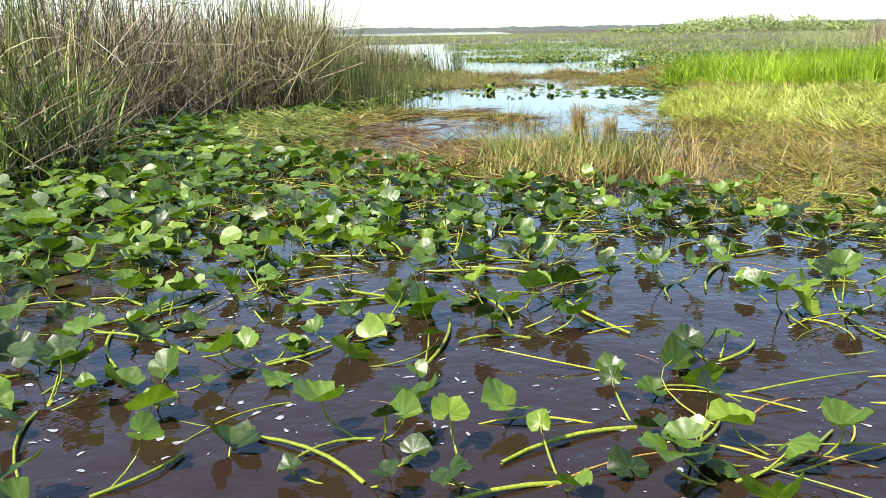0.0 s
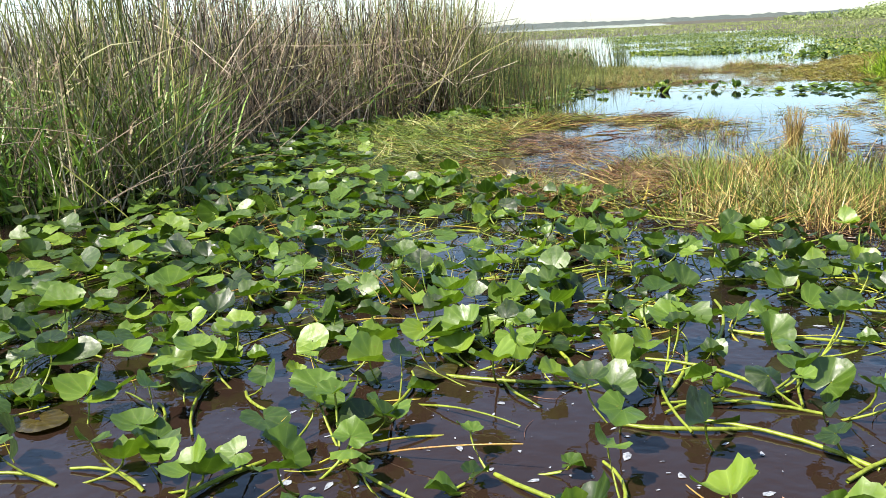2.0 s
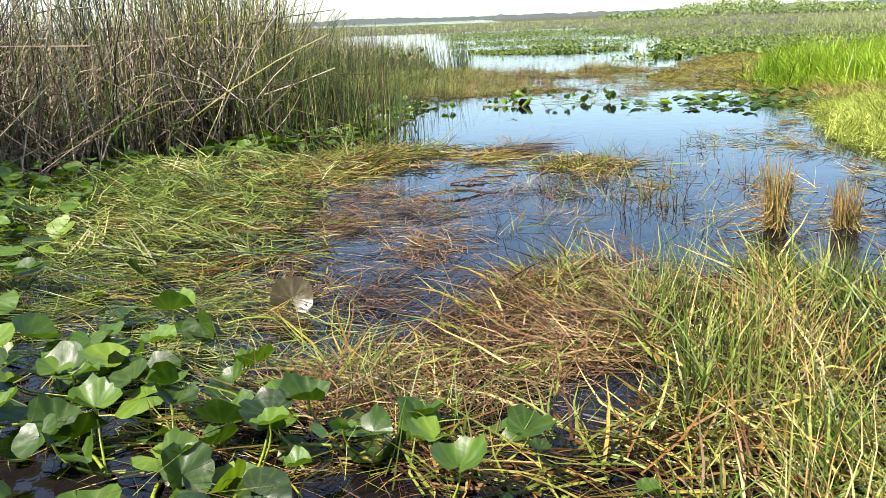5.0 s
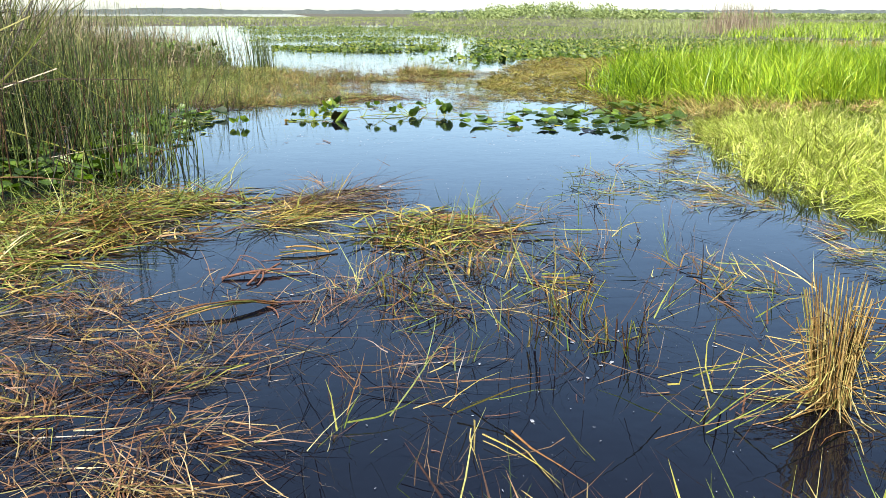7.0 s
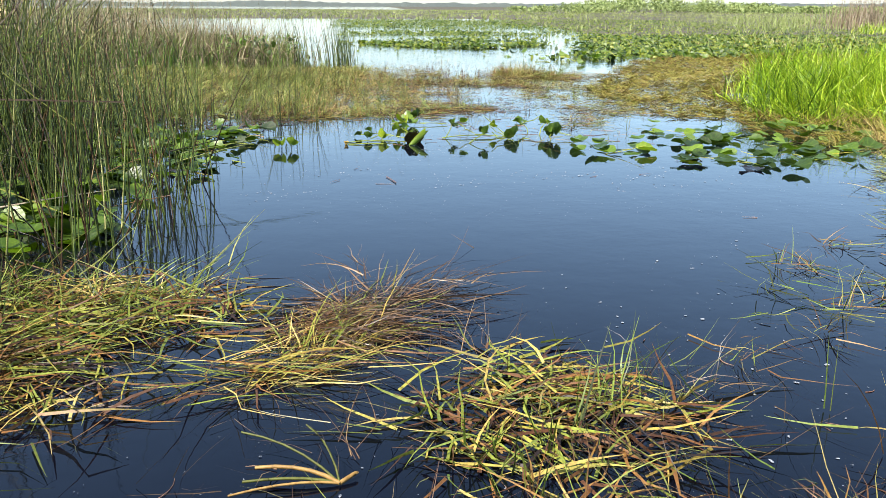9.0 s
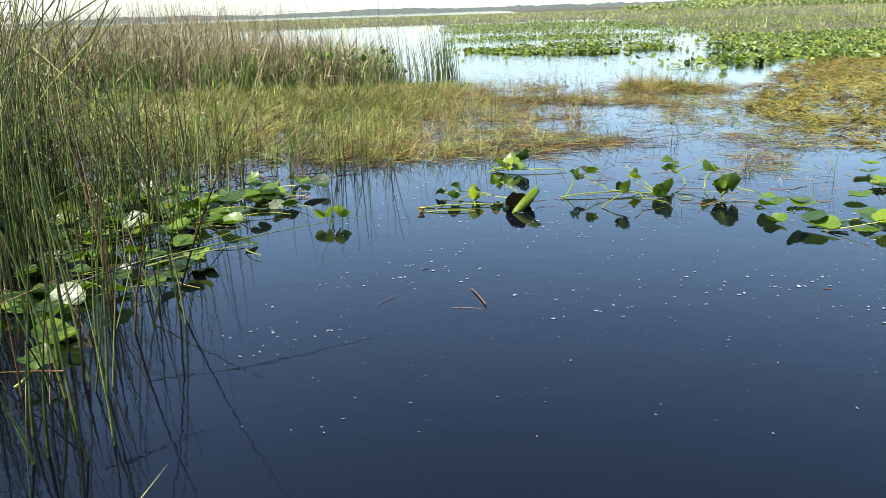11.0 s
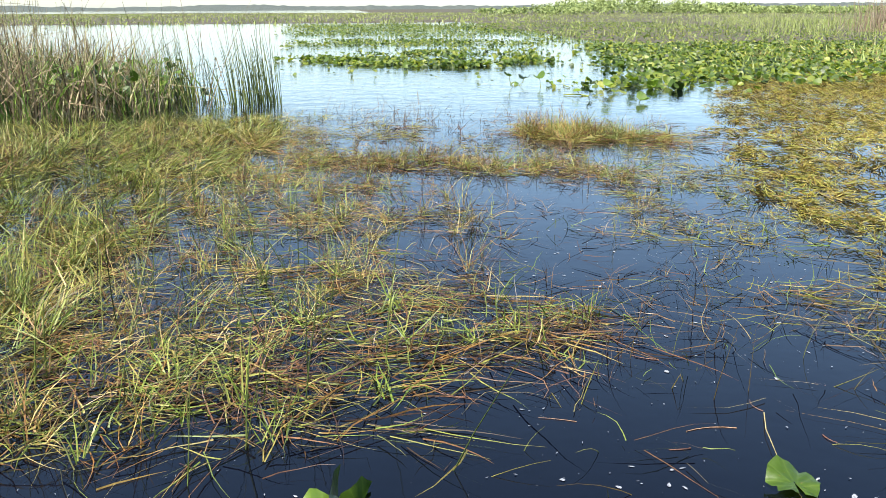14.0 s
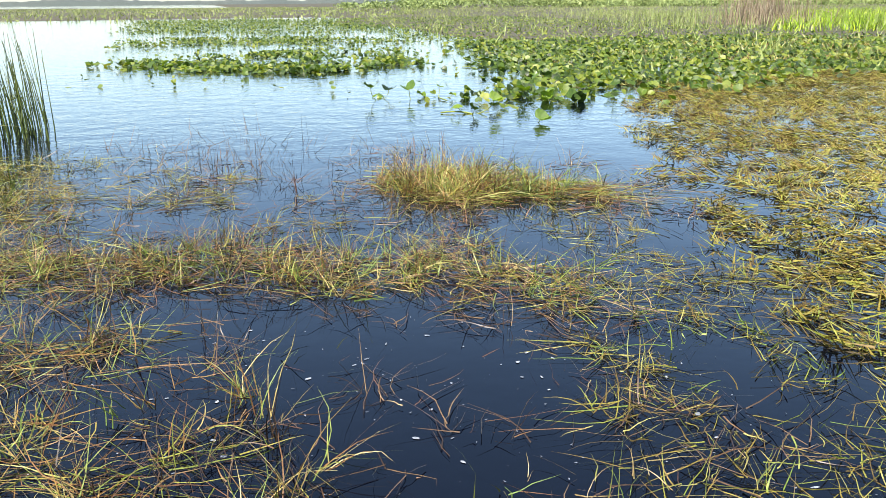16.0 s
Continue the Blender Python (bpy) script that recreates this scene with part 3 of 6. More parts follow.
    q = sow([(-8.6, 10.4), (-6.4, 10.9), (-5.1, 11.9), (-5.0, 13.0), (-7.0, 13.2), (-9.0, 12.4)], 620, 0.7, 0.35, 0.25, 183)
    k = len(q)
    v, f = ribbons(q, np.zeros(k), span(0, 6.28, k), span(0.9, 1.5, k), span(0.2, 1.2, k), span(0.6, 1.5, k), span(0.03, 0.07, k), 4)
    put_stuff("arrow_leaf_growth", mesh_of("arrow_leaf_growth", v, f, MAT_LUSH), "bright green lance leaves before the reeds", "undergrowth")


reeds()


# ---- matted grass ----
def lay(name, poly, n, mat, label, heading, swing=0.5, gap=0.4, z=0.10, per=19, length=(0.2, 0.58), rise=(0.0, 0.3), droop=(0.0, 0.5), w=(0.005, 0.013), seed=1, scale=0.7, fray=0.12, across=0.055, along=0.15, fan=0.5, locks=0.7):
    c = sow(poly, n, scale, gap, fray, seed)
    hd = flow(c, heading, swing, locks, seed)
    v, f = bundles(c, per, hd, across, along, rise, droop, length, w, z, fan)
    put_stuff(name, mesh_of(name, v, f, mat), label, "grass")
    if z > 0.09:
        v, f = bundles(c[::2] + rng.normal(0, 0.1, (len(c[::2]), 2)), 10, hd[::2] + 0.5, 0.09, 0.15, (0.0, 0.1), (0.0, 0.3), (0.15, 0.5), (0.003, 0.008), 0.03, 0.8)
        put_stuff("brown_wet_grass", mesh_of("brown_wet_grass", v, f, MAT_BROWN), "dark rotted stems beneath the matted grass", "grass")


def mats():
    lay("matted_grass", MAT_LEFT, 240, MAT_MAT, "matted yellow-brown marsh grass lying on the water", 2.6, 0.6, 0.4, 0.09, w=(0.008, 0.016), rise=(0.0, 0.14), seed=11, per=15, across=0.1, fan=0.6)
    lay("green_matted_grass", [(-4.0, 16.4), (-2.6, 15.4), (-1.7, 15.2), (-1.7, 18.0), (-2.0, 20.4), (-3.6, 20.2), (-4.4, 18.6)], 150, MAT_FRESH, "green grass combed flat over a floating mat", 2.8, 0.45, 0.36, 0.18, w=(0.009, 0.019), rise=(0.0, 0.45), seed=12, per=14)
    lay("green_matted_grass", [(-4.0, 16.2), (-2.6, 15.2), (-1.2, 15.0), (-1.2, 18.0), (-1.6, 20.2), (-3.6, 20.2), (-4.4, 18.6)], 150, MAT_MAT_GREEN, "dark green grass tangled through the floating mat", 2.6, 0.7, 0.34, 0.12, w=(0.008, 0.017), rise=(0.0, 0.5), seed=221, per=14)
    lay("brown_wet_grass", [(-0.9, 13.5), (0.2, 14.4), (0.3, 16.4), (0.0, 17.6), (-0.9, 18.0), (-1.3, 16.0)], 150, MAT_RUST, "dark red-brown rotting grass at the water edge", 1.0, 0.9, 0.3, 0.10, per=14, length=(0.12, 0.4), w=(0.005, 0.011), seed=13)
    lay("matted_grass", MAT_MID, 130, MAT_MAT, "tangled green and straw-brown grass on shallow water", 2.4, 0.6, 0.34, 0.12, rise=(0.0, 0.6), w=(0.008, 0.018), seed=14, across=0.09, fan=0.6)
    lay("green_matted_grass", MAT_MID, 110, MAT_FRESH, "green blades rising through tangled dead grass", 1.2, 0.6, 0.34, 0.05, rise=(0.2, 1.3), w=(0.006, 0.013), seed=114, per=10, across=0.08, fan=0.6)
    lay("brown_wet_grass", [(-1.0, 12.6), (-0.2, 12.2), (1.0, 13.0), (1.8, 14.2), (1.2, 14.8), (0.4, 14.4), (-0.2, 13.3)], 190, MAT_RUST, "dark rust-brown stems lying at the mat edge", 0.9, 0.7, 0.2, 0.16, length=(0.2, 0.6), seed=21)
    lay("green_matted_grass", [(-3.6, 15.0), (-2.4, 13.6), (-1.0, 12.7), (0.1, 12.3), (-0.3, 13.4), (-1.0, 14.4), (-2.2, 15.4), (-3.4, 16.4)], 110, MAT_FRESH, "green and yellow strands lying under lily leaves", 2.7, 0.4, 0.25, 0.1, w=(0.004, 0.011), rise=(0.0, 0.3), seed=88)
    lay("matted_grass", [(-3.0, 14.0), (-1.6, 12.4), (-0.2, 11.6), (0.1, 12.6), (-0.8, 14.2), (-2.4, 15.2)], 45, MAT_MAT, "straw and rust strands lying under lily leaves", 2.5, 0.6, 0.3, 0.06, w=(0.004, 0.011), seed=89)
    # trampled tongue that runs on past the first pool
    lay("matted_grass", [(-2.0, 18.7), (-0.8, 18.9), (-0.2, 19.2), (0.3, 20.1), (0.3, 21.0), (-0.8, 21.0), (-2.0, 20.8)], 150, MAT_MAT, "heaped yellow and rust-brown grass lying on the water", 0.2, 0.9, 0.4, 0.09, rise=(0.0, 0.3), seed=15, per=14, length=(0.18, 0.5), w=(0.008, 0.017), across=0.11, fan=0.9, locks=0.8)
    lay("green_matted_grass", [(-1.6, 19.4), (-0.2, 19.6), (0.1, 21.0), (-0.9, 21.2), (-1.9, 20.6)], 60, MAT_FRESH, "fresh green blades over the heaped grass", 0.9, 0.7, 0.3, 0.06, rise=(0.0, 0.9), w=(0.008, 0.016), seed=20, per=7, across=0.1, fan=0.7)
    lay("matted_grass", [(0.55, 19.9), (1.4, 20.5), (1.5, 21.0), (0.7, 20.7)], 26, MAT_BROWN, "small dark raft of dead grass on open water", 0.5, 0.2, 0.0, 0.12, seed=16, length=(0.2, 0.5))
    lay("matted_grass", [(0.2, 19.2), (0.9, 19.6), (1.2, 20.4), (0.7, 20.5)], 26, MAT_MAT, "straw-yellow strands beside a dark raft", 0.3, 0.4, 0.2, 0.08, seed=22)
    lay("matted_grass", [(1.0, 18.9), (1.6, 19.7), (2.2, 19.3), (2.2, 18.8), (1.6, 18.5)], 44, MAT_MAT, "small raft of straw-yellow grass on open water", 0.1, 0.6, 0.15, 0.07, rise=(0.0, 0.14), seed=17, per=12, length=(0.16, 0.46), w=(0.008, 0.017), across=0.13, fan=0.7)
    lay("green_matted_grass", [(1.1, 18.9), (1.6, 19.5), (2.2, 19.2), (1.6, 18.6)], 9, MAT_FRESH, "green blades rising from a small straw raft", 0.6, 0.9, 0.1, 0.06, rise=(0.2, 1.2), w=(0.008, 0.016), length=(0.15, 0.4), seed=210, per=9)
    lay("matted_grass", [(0.9, 17.2), (2.3, 17.1), (2.5, 18.3), (1.2, 18.5)], 9, MAT_MAT, "broken rust and straw stems standing and lying in shallow water", 0.4, 0.9, 0.2, 0.03, rise=(0.0, 1.0), droop=(0.0, 0.8), w=(0.008, 0.016), length=(0.15, 0.4), seed=211, per=8)
    lay("matted_grass", [(-3.4, 9.4), (-2.0, 8.8), (0.4, 9.2), (0.9, 10.4), (-0.4, 12.2), (-2.4, 13.2), (-3.6, 12.0)], 120, MAT_MAT, "rust and straw stems lying between lily leaves", 2.8, 0.8, 0.35, 0.03, rise=(0.0, 0.5), w=(0.006, 0.014), length=(0.2, 0.6), seed=212, per=6, across=0.1)
    lay("green_matted_grass", [(-3.4, 9.4), (-2.0, 8.8), (0.4, 9.2), (0.9, 10.4), (-0.4, 12.2), (-2.4, 13.2), (-3.6, 12.0)], 70, MAT_FRESH, "thin green blades standing between lily leaves", 1.0, 1.2, 0.35, 0.0, rise=(0.3, 1.4), w=(0.006, 0.012), length=(0.15, 0.45), seed=213, per=5)
    lay("matted_grass", [(3.1, 20.2), (4.3, 19.7), (4.7, 21.2), (3.6, 21.2)], 16, MAT_MAT_GREEN, "loose floating strands of green grass", 0.0, 0.9, 0.4, 0.03, per=6, length=(0.1, 0.4), seed=18)
    lay("matted_grass", [(0.4, 15.4), (3.6, 15.4), (4.0, 18.4), (1.2, 18.3), (0.0, 17.2)], 36, MAT_MAT, "scattered strands of dead grass adrift on water", 0.2, 0.9, 0.45, 0.03, per=8, rise=(0.0, 0.9), seed=19, length=(0.15, 0.55))
    lay("brown_wet_grass", [(0.0, 15.0), (2.6, 15.0), (3.0, 19.6), (1.2, 20.2), (-0.1, 18.6)], 60, MAT_BROWN, "dark broken stems scattered over the pool", 0.6, 0.9, 0.4, 0.03, per=6, rise=(0.0, 1.1), w=(0.003, 0.007), seed=23, length=(0.12, 0.45))
    lay("matted_grass", [(0.7, 17.0), (2.7, 16.4), (2.8, 17.6), (1.4, 18.1)], 6, MAT_MAT, "straw tufts leaning out of the pool", 1.0, 0.8, 0.3, 0.03, per=14, rise=(0.3, 1.3), seed=24, length=(0.15, 0.45))


mats()


# ---- grass field beside the pool ----
def stand(name, poly, n, mat, label, h, w, lean=(0.9, 1.5), droop=(0.2, 1.0), heading=None, swing=1.0, gap=0.2, scale=1.2, seed=1, fray=0.25, per=14, across=0.05, along=0.05, fan=0.5, segs=3, heap=0.0):
    """Standing or leaning grass in tufts of about per blades."""
    c = sow(poly, max(1, n // per), scale, gap, fray, seed)
    hd = span(0, 6.28, len(c)) if heading is None else flow(c, heading, swing, 2.0, seed)
    v, f = bundles(c, per, hd, across, along, lean, droop, h, w, heap, fan if heading is not None else 1.6, segs)
    put_stuff(name, mesh_of(name, v, f, mat), label, "grass")


def tufts(name, poly, n, mat, label, per=7, length=(0.14, 0.42), width=(0.004, 0.009), lying=(0.15, 0.46), flat=6, rise=(0.3, 1.35), heading=0.3, swing=0.9, gap=0.3, scale=0.6, seed=1, fray=0.2, heap=0.02):
    """Loose tufts in shallow water: arching blades from one root, and long bent strands afloat about them."""
    c = sow(poly, n, scale, gap, fray, seed, False)
    hd = flow(c, heading, swing, 1.0, seed)
    pieces = [bundles(c, flat, hd, 0.07, 0.13, (0.0, 0.1), (0.0, 0.2), lying, width, heap, 0.55, 4, wander=0.32)]
    if per:
        pieces.append(bundles(c, per, hd + 0.8, 0.025, 0.03, rise, (0.1, 1.3), length, width, 0.0, 1.3, 4, wander=0.3))
    v, f = joined(*pieces)
    put_stuff(name, mesh_of(name, v, f, mat), label, "grass")


def field():
    stand("straw_grass", [(3.0, 9.4), (6.5, 9.0), (7.0, 13.0), (5.0, 14.8), (4.2, 13.0)], 700, MAT_STRAW, "thin dry grass standing between lily leaves", (0.2, 0.5), (0.005, 0.011), gap=0.4, seed=75, per=18, across=0.08, along=0.08)
    stand("straw_grass", [(1.1, 11.7), (1.6, 11.1), (2.6, 10.6), (3.3, 10.3), (3.6, 11.0), (4.0, 12.2), (4.2, 13.4), (3.4, 14.0), (2.8, 13.9), (1.6, 13.4)], 1300, MAT_STRAW, "dry golden standing marsh grass", (0.2, 0.6), (0.008, 0.016), (0.7, 1.5), (0.1, 0.9), gap=0.38, seed=31, per=20, across=0.08, along=0.08)
    lay("brown_wet_grass", [(1.2, 11.0), (2.4, 10.2), (3.6, 9.6), (4.2, 12.0), (5.0, 14.0), (4.4, 16.0), (3.9, 16.5), (3.0, 14.6), (1.6, 14.0)], 300, MAT_BROWN, "dark rotted stems beneath the dry grass", 1.0, 1.0, 0.1, 0.05, per=14, length=(0.15, 0.45), seed=30)
    stand("straw_grass", [(1.0, 11.2), (2.5, 11.0), (3.4, 13.8), (2.4, 14.4), (1.2, 13.8)], 1500, MAT_FRESH, "green and straw grass tufts standing in shallow water", (0.18, 0.46), (0.009, 0.018), (0.7, 1.5), (0.1, 0.9), gap=0.36, seed=32)
    stand("olive_grass", [(3.0, 9.2), (8.0, 6.4), (14.0, 4.2), (22.0, 5.0), (27.0, 8.0), (26.0, 14.0), (20.0, 15.0), (12.0, 15.6), (5.0, 18.0), (4.2, 16.0), (5.0, 12.0)], 22000, MAT_OLIVE, "olive and brown grass lying in swathes", (0.25, 0.6), (0.005, 0.012), (0.1, 0.9), (0.1, 0.7), 3.0, 0.4, segs=2, seed=33, across=0.1, along=0.1)
    stand("rust_grass", [(0.6, 11.6), (1.6, 11.0), (3.2, 11.2), (3.8, 13.6), (2.6, 14.4), (1.2, 14.0)], 800, MAT_MAT, "rust and dull green stems broken down in shallow water", (0.15, 0.42), (0.009, 0.018), (0.1, 1.2), (0.0, 0.8), gap=0.3, seed=222, per=12, across=0.08, along=0.08)
    stand("green_tufts", [(0.8, 11.6), (1.6, 11.0), (3.4, 11.0), (4.0, 13.4), (2.8, 14.2), (1.4, 13.8)], 1300, MAT_MAT_GREEN, "dull green tufts standing in shallow water", (0.18, 0.5), (0.009, 0.017), (0.7, 1.5), (0.1, 0.8), gap=0.38, scale=0.6, seed=226, per=12)
    near = [(3.4, 9.8), (5.0, 9.2), (8.0, 8.8), (10.5, 13.0), (10.0, 16.5), (5.0, 17.8), (4.2, 15.6), (4.2, 12.5)]
    stand("olive_grass", near, 12000, MAT_OLIVE, "olive-brown grass combed flat over shallow water", (0.2, 0.5), (0.006, 0.013), (0.0, 0.5), (0.1, 0.6), 3.1, 0.3, segs=2, seed=170, gap=0.16, across=0.08, along=0.12, heap=0.08)
    stand("straw_grass", near, 2400, MAT_BAND, "straw-coloured strands through combed grass", (0.2, 0.5), (0.006, 0.012), (0.0, 1.0), (0.1, 0.9), 3.1, 0.5, segs=2, seed=171, gap=0.3, across=0.08, along=0.1)
    tufts("yellow_stalks", [(3.4, 8.6), (5.2, 8.4), (5.6, 10.4), (4.2, 11.0), (3.4, 10.0)], 40, MAT_FLOAT, "tangle of yellow-green stalks beside lily leaves", 8, (0.2, 0.5), (0.008, 0.016), flat=8, rise=(0.2, 1.2), seed=172, heap=0.06)
    stand("light_grass", [(5.4, 17.4), (5.5, 20.5), (6.2, 23.0), (7.9, 25.6), (14.0, 25.4), (26.0, 25.0), (27.0, 17.0), (22.0, 13.5), (12.0, 15.0), (6.5, 16.2)], 32000, MAT_LIGHT, "pale yellow-green grass leaning one way in the wind", (0.28, 0.5), (0.010, 0.020), (0.6, 1.2), (0.5, 1.3), 3.5, 0.2, gap=0.12, segs=2, seed=34, across=0.12, along=0.12, fan=0.35)
    stand("matted_grass", [(4.2, 17.6), (4.4, 20.0), (5.2, 22.6), (6.6, 25.4), (7.2, 25.2), (5.4, 21.6), (4.9, 19.0), (5.0, 17.0)], 1300, MAT_MAT, "brown-green grass lying along the pool edge", (0.12, 0.36), (0.005, 0.011), (0.0, 0.4), (0.1, 0.5), 3.3, 0.3, seed=35, heap=0.1)
    stand("light_grass", [(5.0, 18.0), (5.1, 20.2), (5.9, 22.8), (7.2, 25.3), (9.0, 24.6), (7.4, 20.4), (6.2, 17.6)], 13000, MAT_LIGHT, "pale green grass leaning over the pool edge", (0.15, 0.36), (0.007, 0.014), (0.3, 1.2), (0.3, 1.2), 3.6, 0.5, gap=0.12, seed=76, across=0.08, along=0.08, fan=0.6, segs=2)
    stand("straw_grass", [(7.0, 26.2), (9.0, 25.8), (28.0, 25.0), (28.0, 28.0), (9.0, 27.8)], 6000, MAT_STRAW, "strip of straw-brown grass between green swards", (0.15, 0.4), (0.007, 0.014), (0.2, 1.1), (0.1, 0.8), seed=36, across=0.1, along=0.1)
    stand("bright_grass", [(7.3, 28.0), (7.6, 31.0), (9.5, 33.4), (14.0, 36.4), (25.0, 40.0), (30.0, 41.0), (30.0, 27.0), (14.0, 27.4)], 38000, MAT_BRIGHT, "lush bright green broad-bladed marsh grass", (0.7, 1.12), (0.014, 0.030), (1.0, 1.5), (0.5, 1.3), 3.6, 0.4, gap=0.2, seed=37, segs=2, scale=1.1, across=0.13, along=0.13, fan=0.8)
    stand("olive_grass", [(5.3, 28.6), (7.0, 28.0), (7.6, 31.2), (9.6, 34.0), (14.2, 37.0), (24.0, 41.0), (22.0, 44.0), (16.0, 47.0), (11.5, 45.0), (9.0, 41.5), (6.8, 37.0), (6.2, 34.5), (5.6, 33.2), (5.3, 31.0)], 85000, MAT_OLIVE, "olive-brown grass matted on shallow water", (0.06, 0.2), (0.009, 0.015), (0.0, 0.5), (0.1, 0.7), 3.0, 0.9, gap=0.07, seed=38, scale=0.9, across=0.05, along=0.08, heap=0.07, segs=1)
    # bar between the two pools
    stand("rust_grass", BAND, 5000, MAT_RUST, "brown rotted stems in the shallow bar", (0.12, 0.36), (0.006, 0.012), (0.0, 0.9), (0.2, 1.0), 0.4, 0.9, gap=0.3, seed=220, segs=2)
    stand("band_grass", BAND, 20000, MAT_BAND, "yellow-green grass bending over a shallow bar", (0.18, 0.45), (0.006, 0.014), (0.1, 0.9), (0.3, 1.2), 0.4, 0.6, gap=0.3, seed=39, scale=0.7, across=0.06, along=0.08, segs=2)
    stand("band_grass", BAND, 15000, MAT_MAT_GREEN, "green strands standing in the shallow bar", (0.18, 0.5), (0.005, 0.011), (0.4, 1.4), (0.3, 1.0), 0.4, 0.6, gap=0.22, seed=40, segs=2)
    stand("olive_grass", [(6.4, 25.6), (7.6, 25.6), (9.5, 26.6), (9.5, 28.6), (7.0, 29.2), (6.2, 27.4)], 3000, MAT_OLIVE, "brown and olive grass at the pool corner", (0.15, 0.45), (0.006, 0.012), (0.0, 0.9), (0.1, 0.8), 2.8, 0.8, gap=0.15, seed=58, heap=0.08)
    lay("dark_sprigs", [(1.2, 36.8), (4.0, 37.0), (5.2, 39.4), (3.0, 41.0), (0.8, 40.2)], 110, MAT_BROWN, "thin dark sprigs pricking the far pool", 0.3, 1.0, 0.3, 0.0, per=6, length=(0.12, 0.4), rise=(0.2, 1.4), w=(0.005, 0.009), seed=59)
    lay("green_sprigs", [(0.4, 15.4), (3.6, 15.4), (4.6, 20.8), (1.6, 20.6)], 26, MAT_MAT_GREEN, "single green blades standing in the pool", 0.3, 1.0, 0.2, 0.0, per=4, length=(0.1, 0.4), rise=(0.5, 1.45), w=(0.005, 0.010), seed=61)
    stand("bright_grass", [(7.0, 27.6), (7.4, 30.8), (9.2, 33.4), (10.0, 31.0), (10.0, 28.6), (30.0, 28.4), (30.0, 26.8), (14.0, 27.0)], 6000, MAT_BRIGHT, "shorter bright green blades at the edge of the sward", (0.35, 0.8), (0.012, 0.026), (0.6, 1.4), (0.3, 1.2), 3.9, 0.6, gap=0.1, seed=64, scale=2.5, across=0.15, along=0.15, fan=0.9)
    stand("olive_grass", [(9.4, 44.6), (22.0, 46.6), (32.0, 56.0), (27.0, 66.0), (13.0, 64.0), (11.0, 54.0)], 9000, MAT_BAND, "yellow-green grass between the far lily leaves", (0.1, 0.3), (0.010, 0.022), (0.1, 1.1), (0.2, 1.0), gap=0.2, seed=180, scale=2.0, across=0.15, along=0.15, segs=2)
    stand("tan_grass", [(14.0, 52.0), (17.0, 49.5), (30.0, 50.0), (40.0, 56.0), (34.0, 60.0), (18.0, 58.0)], 6500, MAT_STRAW, "strip of tan dead grass behind the lily leaves", (0.12, 0.3), (0.012, 0.022), (0.2, 1.2), (0.1, 0.8), gap=0.35, seed=80, scale=3, across=0.2, along=0.2)
    stand("bright_grass", [(30.0, 66.0), (37.0, 61.0), (60.0, 80.0), (84.0, 110.0), (70.0, 118.0), (44.0, 84.0)], 6000, MAT_BRIGHT, "far swathe of bright green grass", (0.4, 0.9), (0.04, 0.09), (0.9, 1.5), (0.3, 1.2), gap=0.1, seed=120, scale=6, per=8, across=0.4, along=0.4, segs=2)
    # the far bank
    stand("bank_grass", BACK_BANK, 8000, MAT_MAT_GREEN, "rank green and straw growth on the far bank", (0.6, 1.4), (0.015, 0.035), (1.0, 1.5), (0.2, 1.0), gap=0.2, seed=43, scale=2.0, across=0.15, along=0.15)
    # reaches beyond the second pool
    far_right = [(12.0, 46.0), (40.0, 44.0), (70.0, 60.0), (180.0, 240.0), (60.0, 240.0), (18.0, 120.0), (14.0, 70.0)]
    stand("far_marsh_grass", far_right, 24000, MAT_FAR, "low green marsh growth stretching away", (0.3, 0.6), (0.05, 0.11), (0.3, 1.3), (0.1, 0.8), gap=0.1, seed=44, scale=6, segs=1, per=5, across=0.4, along=0.4)
    stand("far_marsh_grass", [(-160.0, 122.0), (25.0, 122.0), (60.0, 240.0), (60.0, 330.0), (-160.0, 400.0)], 26000, MAT_FAR, "low green marsh strip before the lake", (0.3, 0.6), (0.12, 0.28), (0.6, 1.5), (0.2, 1.0), gap=0.1, seed=45, scale=20, segs=1, per=5, across=1.0, along=1.0)


field()


